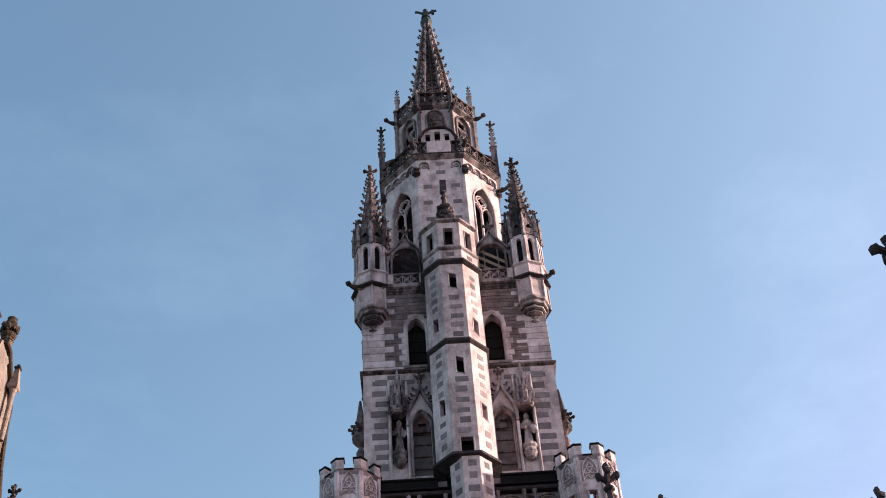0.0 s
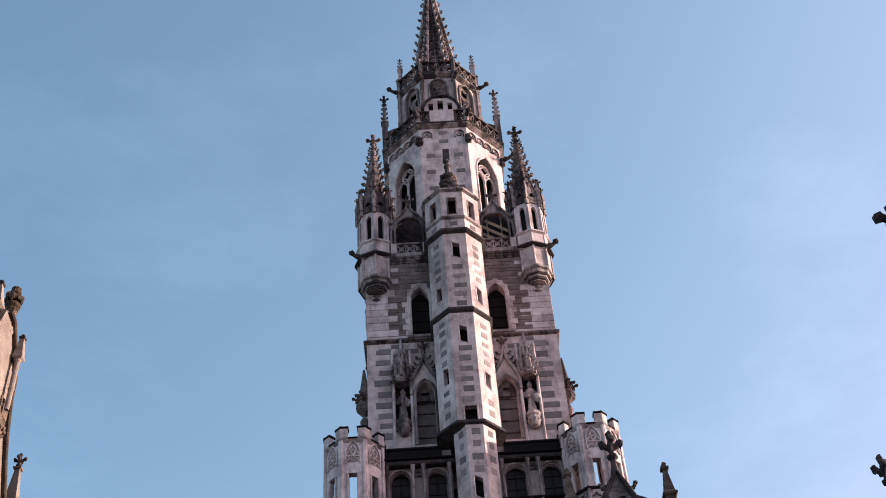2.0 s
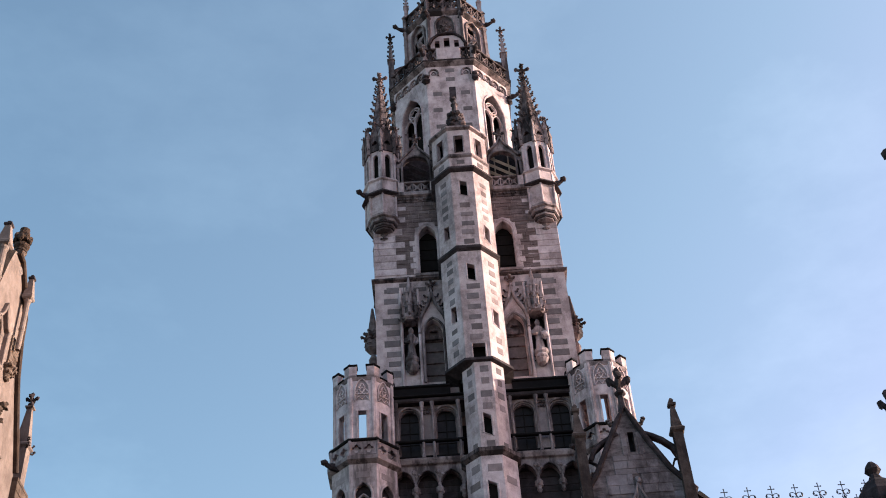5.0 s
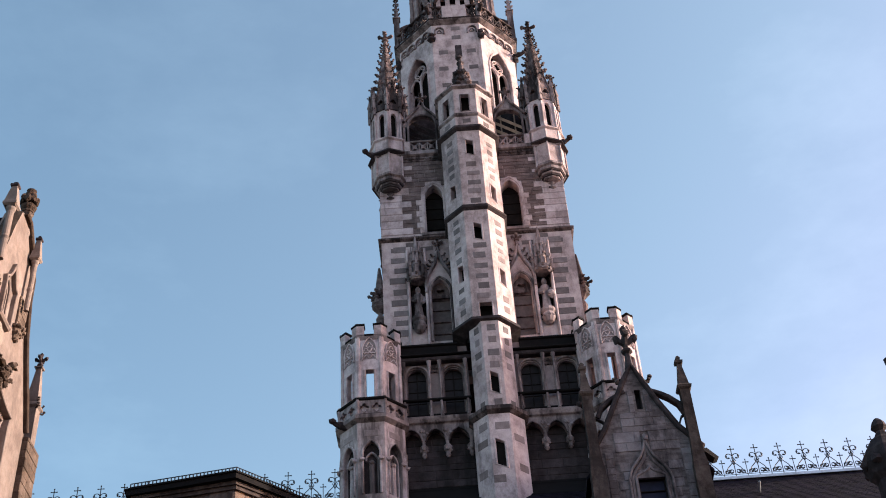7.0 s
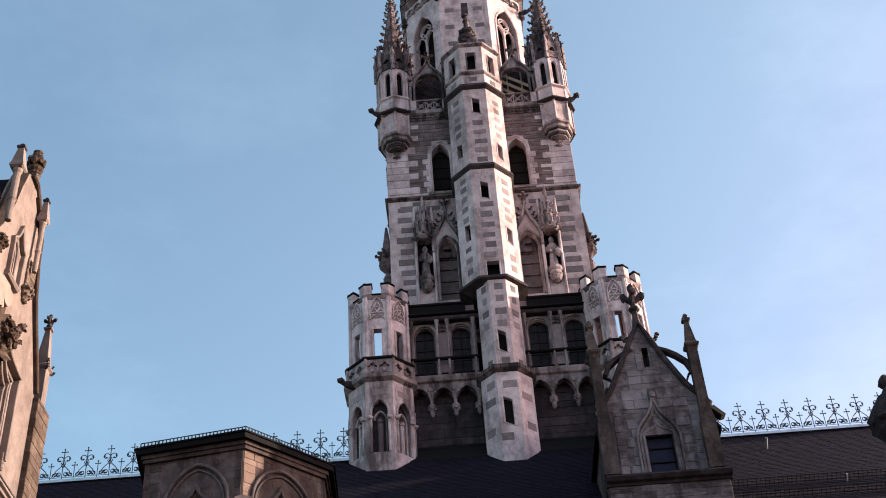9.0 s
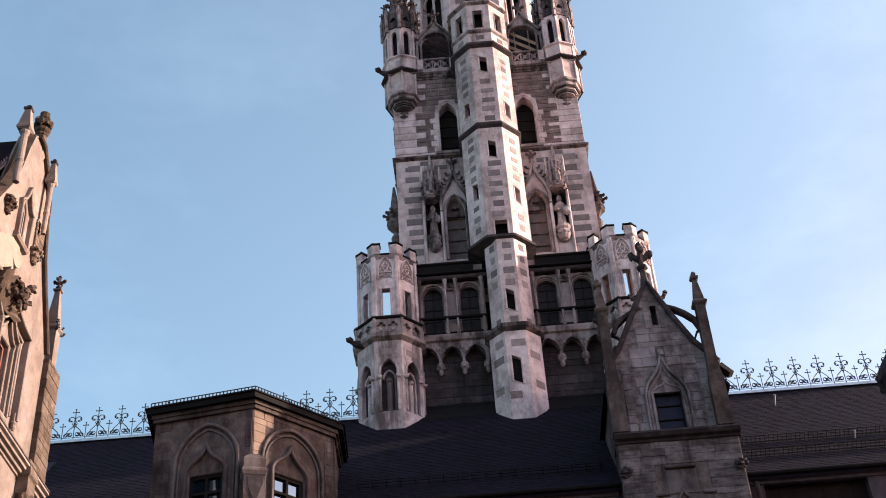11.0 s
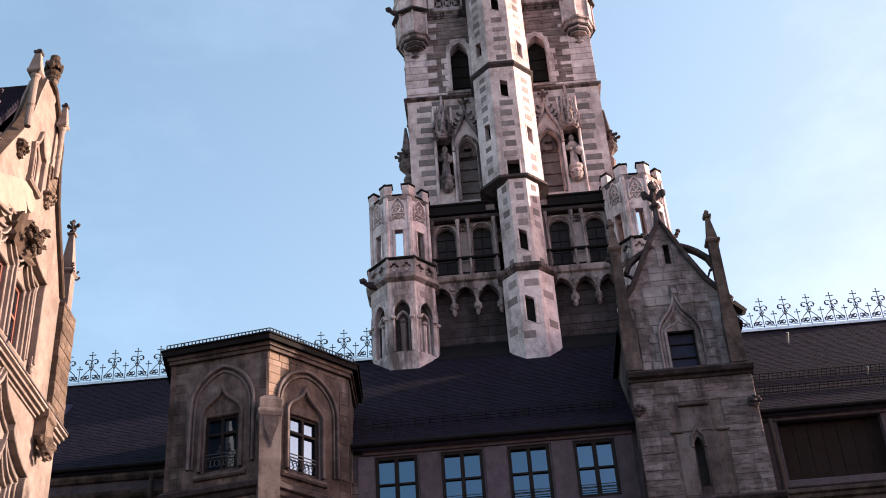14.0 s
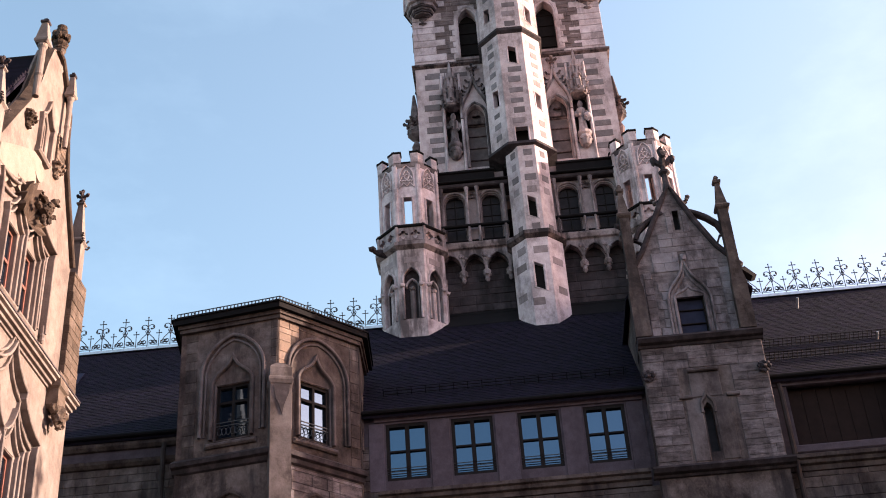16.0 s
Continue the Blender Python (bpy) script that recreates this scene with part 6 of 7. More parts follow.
# eaves: moulded cornice, dark roof edge, low roof with guard rail
ring = [LB, L, BC, Rr, RB]


def eaves_ring(bm, off, z0, z1):
    c = Vector((-7.4, 39.6))
    pts = [p + (p - c).normalized() * off for p in ring]
    lo = [bm.verts.new((p.x, p.y, z0)) for p in pts]
    hi = [bm.verts.new((p.x, p.y, z1)) for p in pts]
    for i in range(5):
        bm.faces.new((lo[i], lo[(i + 1) % 5], hi[(i + 1) % 5], hi[i]))
    bm.faces.new(lo[::-1])
    bm.faces.new(hi)


bm = bmesh.new()
eaves_ring(bm, -0.22, BZ - 0.5, BZ - 0.36)
eaves_ring(bm, -0.14, BZ - 0.36, BZ - 0.22)
part("cornice", bm, COURT, bay)
bm = bmesh.new()
eaves_ring(bm, 0.04, BZ - 0.22, BZ - 0.02)
eaves_ring(bm, 0.1, BZ - 0.02, BZ + 0.04)
part("eaves_board", bm, LEAD, bay, "dark eaves board and gutter")
bm = bmesh.new()
apex = bm.verts.new((-7.4, 40.8, BZ + 0.9))
low_ = [bm.verts.new((p.x, p.y, BZ + 0.042)) for p in ring]
for i in range(4):
    bm.faces.new((low_[i], low_[i + 1], apex))
bm.faces.new((low_[4], low_[0], apex))
part("roof", bm, LEAD, bay)
bm = bmesh.new()
for a, b in ((L, BC), (BC, Rr), (Rr, RB)):
    n = int((b - a).length / 0.13)
    for i in range(n):
        p = a + (b - a) * (i / n)
        p = p + (Vector((-7.4, 39.6)) - p).normalized() * 0.1
        box(bm, p.x - 0.018, p.x + 0.018, p.y - 0.018, p.y + 0.018, BZ + 0.02, BZ + 0.24)
    qa, qb = (p + (Vector((-7.4, 39.6)) - p).normalized() * 0.1 for p in (a, b))
    for z in (BZ + 0.12, BZ + 0.25):
        tube(bm, [(qa.x, qa.y, z), (qb.x, qb.y, z)], 0.022, 4)
part("snow_guard", bm, IRON, bay, "low iron snow guard on the eaves")

# ---------------------------------------------------------------- gabled bay
GY = 39.8
gb = thing("gabled_bay", (6.9, GY, 0), "shaded brown stone gabled bay with pinnacles, ogee window and cross finial", "gable")
GF = face_frame((6.9, GY), -90, 0)
bm = bmesh.new()
gw = rect(-0.52, 0.42, 23.35, 24.92)
sl = rect(-0.12, 0.1, 27.75, 28.6)
outline = [(-2.0, 23.3), (2.0, 23.3), (1.95, 26.0), (1.2, 26.95), (0.56, 28.2), (0.2, 29.05), (-0.08, 29.72), (-0.42, 29.1), (-0.84, 28.2), (-1.42, 26.95), (-1.95, 26.1)]
panel(bm, outline, [gw, sl], 0.0, 0.45, GF)
gable = part("gable_wall", bm, COURT_ERODED, gb, "steep gable of brown coursed stone")
bm = bmesh.new()
s2 = pointed(-0.14, 0.3, 19.0, 20.8, lift=0.3)
panel(bm, rect(-2.08, 2.08, 0.0, 23.3), [s2], 0.0, 0.5, GF)
box(bm, 4.85, 5.3, GY + 0.5, FY + 0.6, 0, 23.3)
box(bm, 8.5, 8.98, GY + 0.5, FY + 0.6, 0, 23.3)
part("wall", bm, COURT, gb)
bm = bmesh.new()
panel(bm, rect(-0.6, 0.6, 23.3, 25.0), [], 0.25, 0.28, GF)
part("window_pane", bm, BLUE_GLASS, gb, "dark window pane")
bm = bmesh.new()
band(bm, gw, 0.09, 0.12, 0.26, GF, True)
for v in (23.9, 24.45):
    chamfer_box(bm, -0.5, 0.4, v, v + 0.05, 0.18, 0.26, GF, 0.01)
part("window_frame", bm, WOOD_DARK, gb)
bm = bmesh.new()
panel(bm, rect(-0.5, 0.5, 18.9, 21.0), [], 0.34, 0.37, GF)
panel(bm, rect(-0.2, 0.2, 27.6, 28.7), [], 0.38, 0.41, GF)
parts("slit_back", bm, DULL_GLASS, gb)
# dressed surround and mouldings
bm = bmesh.new()
band(bm, ogee(-0.08, 1.5, 23.4, 24.85, 26.5, 12), 0.09, -0.11, 0.05, GF)
band(bm, ogee(-0.08, 1.28, 23.4, 24.8, 26.2, 12), 0.12, -0.05, 0.05, GF)
band(bm, ogee(-0.06, 1.06, 23.4, 24.95, 25.36, 12), 0.1, -0.06, 0.2, GF)
panel(bm, [(-0.58, 24.9), (0.46, 24.9)] + ogee(-0.06, 1.0, 24.95, 24.97, 25.34, 8)[::-1], [], -0.02, 0.1, GF)
p = GF @ Vector((-0.05, 26.5, -0.05))
lump(bm, p, 0.12, 1, 1, 1, 1.6)
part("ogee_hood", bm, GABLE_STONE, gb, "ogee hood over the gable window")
rq = random.Random(77)
for q in (-1, 1):
    for k in range(6):
        e = rq.uniform(0.25, 0.55)
        a0, a1 = sorted((-0.05 + q * 0.66, -0.05 + q * (0.66 + e)))
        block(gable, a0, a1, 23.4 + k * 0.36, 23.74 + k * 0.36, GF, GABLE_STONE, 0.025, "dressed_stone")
bm = bmesh.new()
band(bm, [(-0.62, 22.0), (0.4, 22.0)], 0.14, -0.12, 0.05, GF)
for q in (-0.92, 0.65):
    band(bm, [(q - 0.22 + 0.1, 21.0), (q + 0.22 + 0.1, 21.0)], 0.12, -0.12, 0.05, GF)
chamfer_box(bm, -0.62, 0.42, 21.0, 21.9, -0.03, 0.02, GF, 0.02)
chamfer_box(bm, -0.86, -0.34, 18.7, 20.95, -0.025, 0.02, GF, 0.02)
chamfer_box(bm, 0.06, 0.62, 18.7, 20.95, -0.025, 0.02, GF, 0.02)
band(bm, ogee(-0.14, 0.42, 20.4, 20.75, 21.2), 0.1, -0.08, 0.03, GF)
part("label_moulding", bm, COURT_DRESSED, gb)
stone_parts(gable, COURT_ERODED, -2.06, 2.06, 18.5, 23.1, -0.018, 0.02, GF, 0.3, 51, 0.45, 0.95, avoid=[(-0.95, 0.85, 18.5, 22.1)], joint=0.002, worn=0.02)
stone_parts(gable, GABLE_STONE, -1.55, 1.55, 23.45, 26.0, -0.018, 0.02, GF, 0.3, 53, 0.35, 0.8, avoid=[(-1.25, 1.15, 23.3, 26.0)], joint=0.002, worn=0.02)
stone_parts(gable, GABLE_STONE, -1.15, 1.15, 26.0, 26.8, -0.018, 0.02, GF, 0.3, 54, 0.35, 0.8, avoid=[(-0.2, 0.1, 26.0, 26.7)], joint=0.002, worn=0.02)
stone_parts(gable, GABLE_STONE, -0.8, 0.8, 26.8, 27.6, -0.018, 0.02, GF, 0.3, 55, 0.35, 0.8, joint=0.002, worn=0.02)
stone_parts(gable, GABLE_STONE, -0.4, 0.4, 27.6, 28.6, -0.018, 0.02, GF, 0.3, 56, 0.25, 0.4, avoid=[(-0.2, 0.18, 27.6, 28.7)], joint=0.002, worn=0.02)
for z, e in ((22.95, 2.14), (18.18, 2.3)):
    bm = bmesh.new()
    mould(bm, -e, e, [(z, 0.03), (z + 0.03, -0.08), (z + 0.1, -0.12), (z + 0.14, -0.26), (z + 0.26, -0.36), (z + 0.34, -0.33), (z + 0.44, 0.03)], GF)
    part("string_course", bm, SOOT_SHADE, gb, "dark moulded string course")
bm = bmesh.new()
band(bm, outline[2:9] + outline[9:], 0.2, -0.12, 0.55, GF)
coping = part("gable_coping", bm, SOOT_SHADE, gb, "dark weathered gable coping")
for q in (-1, 1):
    p = GF @ Vector((q * 0.36 - 0.08, 29.0, 0.1))
    piece("crocket", CROCKET, scaled(p.x, p.y, p.z, 0.34, 0 if q > 0 else 180), coping)
FIN_DARK = finial_mesh(SOOT_SHADE)
p = GF @ Vector((-0.1, 29.6, 0.1))
piece("finial", FIN_DARK, Matrix.Translation(p) @ Matrix.Diagonal((1.25, 1.25, 2.02, 1)), gb, "blackened stone cross flower")
for q in (-1, 1):
    # pinnacle piers with curved struts
    px = 6.9 + (1.68 if q > 0 else -1.9)
    py = GY - 0.1
    bm = bmesh.new()
    ring_stack(bm, (px, py), [(0.27, 23.3), (0.26, 25.2), (0.21, 25.5), (0.18, 26.2), (0.175, 28.3), (0.25, 28.38), (0.27, 28.46), (0.19, 28.56), (0.075, 29.5), (0.14, 29.54), (0.15, 29.64), (0.07, 29.7), (0.09, 29.78), (0.03, 29.9)], 4, 45)
    part("pinnacle", bm, COURT, gb, "slim stone pinnacle")
    bm = bmesh.new()
    pts = [(0.48, 28.55), (0.78, 28.42), (1.1, 28.22), (1.42, 27.92), (1.6, 27.5)]
    band(bm, [(q * a, b) for a, b in pts], 0.16, -0.05, 0.25, GF)
    band(bm, [(q * a, b) for a, b in ((1.28, 27.0), (1.42, 27.35), (1.66, 27.5), (1.75, 27.3))], 0.07, 0.0, 0.15, GF)
    part("strut", bm, SOOT_SHADE, gb, "curved stone strut")
    p = GF @ Vector((q * 1.95, 22.5 - 0.6, -0.12))
    bm = bmesh.new()
    for k in range(8):
        lump(bm, (p.x + 0.16 * math.cos(k * 0.785), p.y + 0.02, p.z + 0.16 * math.sin(k * 0.785)), 0.085, k, 1, 0.7, 1, 0.45)
    lump(bm, (p.x, p.y - 0.02, p.z), 0.1, 5)
    framed("carved_boss", bm, SOOT_SHADE, gb, "blackened carved rosette", "petal")
# gutter spout at the corner of the bay's roof
bm = bmesh.new()
tube(bm, [(8.75, 40.5, 26.15), (9.0, 40.4, 26.1), (9.3, 40.3, 25.72)], 0.24, 4, 0.17)
part("gutter_spout", bm, LEAD, gb, "dark spout at the roof corner")
# saddle roof behind
bm = bmesh.new()
o2 = [(-2.25, 25.3), (-1.5, 26.2), (0, 29.1), (1.5, 26.2), (2.25, 25.3)]
for (a, b), (c_, d) in zip(o2, o2[1:]):
    vs = [bm.verts.new(GF @ Vector((u, z - k, dd))) for k in (0, 0.12) for u, z, dd in ((a, b, 0.35), (c_, d, 0.35), (c_, d, 7.0), (a, b, 7.0))]
    for f in ((0, 1, 2, 3), (4, 7, 6, 5), (0, 4, 5, 1), (3, 2, 6, 7), (0, 3, 7, 4), (1, 5, 6, 2)):
        bm.faces.new([vs[i] for i in f])
bmesh.ops.remove_doubles(bm, verts=bm.verts, dist=0.002)
part("roof", bm, TILE, gb, "dark roof of the gabled bay")
for xa, xb in ((4.85, 5.1), (8.7, 8.95)):
    bm = bmesh.new()
    box(bm, xa, xb, GY + 0.45, GY + 5, 23.0, 25.4)
    part("side_wall", bm, COURT, gb)

# ---------------------------------------------------------------- warm sunlit wing beside the court
# u runs from the far corner towards the camera, v up; d is away from the court
LW = Matrix(((0, 0, -1, -12.35), (-1, 0, 0, 31.2), (0, 1, 0, 0), (0, 0, 0, 1)))
LWB = Matrix(((0, -1, 0, -12.35), (-1, 0, 0, 31.2), (0, 0, 1, 0), (0, 0, 0, 1)))   # (u, d, v) for boxes
side = thing("side_wing", (-12, 27, 0), "sunlit warm limestone wing with a pinnacled gable and mullioned windows", "building")
GU = 2.6                             # the gable's tip


def curtain(cu, half, z0, zs, rise):
    """A late gothic curtain arch in two tiers, as an open line from foot to foot."""
    right = [(1.0, z0 - zs), (1.0, -0.36), (1.02, -0.14), (1.07, 0.0), (0.86, 0.06 * rise), (0.68, 0.16 * rise), (0.54, 0.28 * rise), (0.47, 0.38 * rise), (0.49, 0.5 * rise),
             (0.32, 0.58 * rise), (0.17, 0.7 * rise), (0.07, 0.84 * rise), (0.0, rise)]
    right = [(cu + half * a, zs + b) for a, b in right]
    return [(2 * cu - u, v) for u, v in right[:-1]] + right[::-1]


def curtain_light(cu, half, z0, zs, rise):
    """The same drooping head over a single light, in one tier."""
    right = [(1.0, z0 - zs), (1.0, -0.2), (1.1, 0.0), (0.78, 0.1 * rise), (0.5, 0.27 * rise), (0.27, 0.5 * rise), (0.1, 0.76 * rise), (0.0, rise)]
    right = [(cu + half * a, zs + b) for a, b in right]
    return [(2 * cu - u, v) for u, v in right[:-1]] + right[::-1]


# window groups: middle, half-width of the hood, foot, head of the lights, rise of the hood
GROUPS = ((3.3, 2.05, 19.62, 21.55, 0.8, 0.8), (3.05, 2.22, 12.4, 15.85, 0.75, 1.85), (9.2, 2.22, 12.4, 15.85, 0.75, 1.85))
lights = [rect(cu + q * 0.65 - 0.38, cu + q * 0.65 + 0.38, z0, z1) for cu, hw, z0, z1, up, rise in GROUPS for q in (-1, 1)]
gwin = [pointed(2.95, 0.3, 24.85, 25.95, lift=0.3)]
far_edge = [(2.72, 28.85), (2.3, 28.8), (2.02, 28.5), (1.6, 28.0), (1.27, 27.42), (1.22, 26.6), (0.92, 25.45), (0.57, 24.75), (0.05, 23.8), (-0.35, 23.0)]
near_edge = [(7.2, 20.0), (6.5, 21.3), (6.1, 22.5), (5.55, 23.4), (4.72, 24.75), (4.05, 25.8), (3.66, 26.5), (3.45, 27.2), (3.25, 27.9), (2.95, 28.7)]
gout = [(-1.35, 0.0), (26.0, 0.0), (26.0, 20.0)] + near_edge + far_edge + [(-0.7, 19.4), (-1.35, 19.3)]
bm = bmesh.new()
panel(bm, gout, lights + gwin, 0.0, 0.5, LW)
box(bm, -1.35, -0.85, 0.5, 9.0, 0, 19.3, LWB)
wall = part("gable_wall", bm, WARM, side, "smooth warm limestone gable wall")
bm = bmesh.new()
panel(bm, rect(-0.8, 25.5, 1.0, 19.2), [], 0.9, 9.0, LW)
panel(bm, rect(1.6, 6.2, 19.0, 23.0), [], 0.7, 1.0, LW)
panel(bm, rect(2.6, 3.3, 24.6, 26.2), [], 0.4, 0.44, LW)
part("room", bm, INNER_SHADE, side)
bm = bmesh.new()
mould(bm, -1.36, 25, [(18.64, 0.03), (18.66, -0.05), (18.73, -0.06), (18.74, -0.14), (18.81, -0.16), (18.83, -0.25), (18.9, -0.26), (18.93, -0.34), (19.0, -0.34), (19.02, 0.03)], LW)
string = part("string_course", bm, WARM, side)
bm = bmesh.new()
mould(bm, -1.36, 25, [(19.004, 0.02), (19.004, -0.36), (19.05, -0.36), (19.34, -0.05), (19.36, 0.02)], LW)
part("weathering", bm, SOOT_SHADE, string, "sooty sloping top of the string course")
for cu, hw, z0, z1, up, rise in GROUPS:
    for q in (-1, 1):
        c2 = cu + q * 0.65
        for line, bw, d in ((rect(c2 - 0.41, c2 + 0.41, z0, z1 + 0.03), 0.08, 0.02), (curtain_light(c2, 0.52, z0 - 0.1, z1 + 0.12, up), 0.07, 0.12), (curtain_light(c2, 0.64, z0 - 0.1, z1 + 0.3, up + 0.12), 0.06, 0.18)):
            bm = bmesh.new()
            band(bm, line, bw, -d, 0.05, LW, len(line) == 4)
            part("light_moulding", bm, WARM, side)
        # sloping sill of the light
        bm = bmesh.new()
        mould(bm, c2 - 0.6, c2 + 0.6, [(z0 - 0.34, 0.03), (z0 - 0.32, -0.16), (z0 - 0.25, -0.2), (z0 - 0.2, -0.2), (z0 - 0.02, -0.04), (z0, 0.06)], LW)
        part("window_sill", bm, WARM, side)
        tz = z0 + (z1 - z0) * 0.5
        holes = [rect(c2 - 0.3, c2 + 0.3, z0 + 0.08, tz), rect(c2 - 0.3, c2 + 0.3, tz + 0.09, z1 - 0.08)]
        bm = bmesh.new()
        panel(bm, rect(c2 - 0.38, c2 + 0.38, z0, z1), holes, 0.12, 0.22, LW)
        wd = part("window", bm, WOOD_RED, side, "red-brown wooden window")
        for a in holes:
            bm = bmesh.new()
            box(bm, a[0][0] - 0.01, a[1][0] + 0.01, a[0][1] - 0.01, a[2][1] + 0.01, 0.165, 0.18, LW)
            part("pane", bm, GLASS, wd)
    for half, zs, rs, bw, d in ((hw - 0.42, z1 + 0.62, rise - 0.1, 0.07, 0.1), (hw - 0.1, z1 + 0.9, rise, 0.08, 0.21), (hw + 0.06, z1 + 1.02, rise + 0.04, 0.07, 0.12)):
        bm = bmesh.new()
        band(bm, curtain(cu, half, z0 + 0.15, zs, rs), bw, -d, 0.05, LW)
        part("window_hood", bm, WARM, side, "moulded curtain-arch hood over the paired window")
    # turned ends of the hood
    for q in (-1, 1):
        p = LW @ Vector((cu + q * (hw - 0.1), 0, -0.1))
        bm = bmesh.new()
        ring_stack(bm, (p.x, p.y), [(0.03, z0 - 0.12), (0.07, z0 - 0.05), (0.06, z0 + 0.04), (0.085, z0 + 0.1), (0.06, z0 + 0.16), (0.06, z0 + 0.4)], 8)
        part("hood_stop", bm, WARM, side)
for line, bw, d in ((pointed(2.92, 0.44, 24.75, 26.1, lift=0.36)[1:] + [(2.7, 24.75)], 0.08, 0.06), (curtain_light(2.78, 0.42, 24.75, 26.0, 0.75), 0.08, 0.14)):
    bm = bmesh.new()
    band(bm, line, bw, -d, 0.1, LW)
    part("window_hood", bm, WARM, side)
bm = bmesh.new()
mould(bm, 2.4, 3.3, [(24.58, 0.03), (24.6, -0.12), (24.66, -0.17), (24.7, -0.17), (24.82, 0.03)], LW)
part("window_sill", bm, WARM, side)
# carved boss above the main window: a fluted fan with a plain lump before it
bm = bmesh.new()
FU = 3.35
fan = [LW @ Vector((FU, 22.1, -0.1))]
for k in range(21):
    a = math.pi * (-0.15 + 1.3 * k / 20)
    r = 0.8 if k % 2 else 0.7
    fan.append(LW @ Vector((FU + r * math.cos(a), 22.4 + r * 1.1 * math.sin(a), -0.36 if k % 2 else -0.24)))
fv = [bm.verts.new(p) for p in fan]
bk = [bm.verts.new(p - Vector((0.3, 0, 0))) for p in fan]
for k in range(1, 21):
    bm.faces.new((fv[0], fv[k], fv[k + 1]))
    bm.faces.new((fv[k], bk[k], bk[k + 1], fv[k + 1]))
part("fan_relief", bm, WARM_DARK, side, "fluted carved fan")
bm = bmesh.new()
brnd = random.Random(5)
for k, (u, v, d, r, su, sz) in enumerate(((2.95, 22.72, -0.42, 0.17, 1.4, 0.9), (2.62, 23.2, -0.5, 0.12, 1.0, 1.1), (2.8, 22.98, -0.46, 0.12, 1.3, 0.8), (3.2, 22.95, -0.42, 0.11, 2.2, 0.6), (2.72, 22.55, -0.44, 0.07, 0.9, 2.0), (3.02, 22.4, -0.4, 0.08, 0.8, 2.0), (3.4, 22.6, -0.38, 0.1, 1.6, 0.8), (2.48, 22.82, -0.46, 0.06, 1.2, 1.2))):
    lump(bm, LW @ Vector((u, v, d)), r, k, 1, su, sz, 0.2, 2)
    for j in range(5):
        lump(bm, LW @ Vector((u + brnd.uniform(-1, 1) * r * su, v + brnd.uniform(-1, 1) * r * sz, d - brnd.uniform(0.2, 0.9) * r)), r * brnd.uniform(0.25, 0.45), k * 7 + j, 1, 1.2, 1, 0.3, 1)
part("carved_boss", bm, WARM_DARK, side, "weathered carved stone boss")
# pale panel with a lobed lower edge
lobes = [(5.6, 22.5), (5.6, 23.1), (5.0, 23.5), (4.2, 24.0), (3.5, 24.4), (2.95, 24.45)]
for cu, cz, r, a0, a1 in ((3.0, 24.1, 0.34, 20, -100), (3.5, 23.55, 0.38, 60, -110), (4.0, 23.0, 0.38, 50, -110), (4.6, 22.8, 0.34, -20, -160), (5.2, 22.55, 0.36, -20, -130)):
    lobes += [(cu - r * math.cos(radians(a0 + (a1 - a0) * i / 6)), cz + r * math.sin(radians(a0 + (a1 - a0) * i / 6))) for i in range(7)]
bm = bmesh.new()
panel(bm, lobes, [], -0.11, 0.03, LW)
part("scroll_panel", bm, PALE_WARM, side, "pale lobed stone panel")
for u, zs, mat_ in ((4.02, ((25.32, 0.2), (25.18, 0.24), (25.05, 0.17), (24.9, 0.12)), WARM_DARK), (1.72, ((25.2, 0.26), (25.02, 0.19), (24.85, 0.12)), TUFF)):
    bm = bmesh.new()
    p = LW @ Vector((u, 0, 0.0))
    ring_stack(bm, (p.x, p.y), [r for z, w in zs[::-1] for r in ((w * 0.8, z - 0.07), (w, z - 0.03), (w, z + 0.04))], 8)
    for k, (z, w) in enumerate(zs):
        for q in (-1, 0, 1):
            lump(bm, LW @ Vector((u + q * w * 0.75, z - 0.02, -w * (0.9 - 0.2 * abs(q)))), w * 0.3, k + q, 1, 1, 1, 0.3)
    part("console", bm, mat_, side, "small carved console")
# far corner buttress, its bracket; rough stones on the gable's edge
stone_parts(wall, TUFF, -1.35, -0.32, 19.2, 22.85, -0.17, 0.45, LW, 0.27, 61, 0.3, 0.8)
stone_parts(wall, TUFF, 1.2, 1.85, 25.25, 26.35, -0.06, 0.1, LW, 0.15, 62, 0.3, 0.66)
bm = bmesh.new()
ring_stack(bm, tuple((LW @ Vector((0.05, 0, -0.05)))[:2]), [(0.17, 18.1), (0.28, 18.2), (0.3, 18.3), (0.28, 18.66), (0.34, 18.72), (0.34, 18.8), (0.26, 19.2)], 4, 45)
for k, (u, z, d, r, su, sz) in enumerate(((0.1, 18.0, -0.3, 0.19, 1.0, 1.1), (0.22, 17.75, -0.36, 0.13, 1.0, 1.3), (-0.12, 17.78, -0.34, 0.1, 1.0, 1.5), (-0.25, 18.02, -0.32, 0.14, 1.2, 0.8), (0.3, 18.05, -0.25, 0.11, 1.0, 1.3), (0.1, 17.58, -0.34, 0.09, 1.3, 1.0))):
    lump(bm, LW @ Vector((u, z, d)), r, k, 1, su, sz, 0.28, 2)
framed("bracket", bm, TUFF, side, "carved corner bracket", "carving")
WFIN = finial_mesh(SOOT_SHADE)


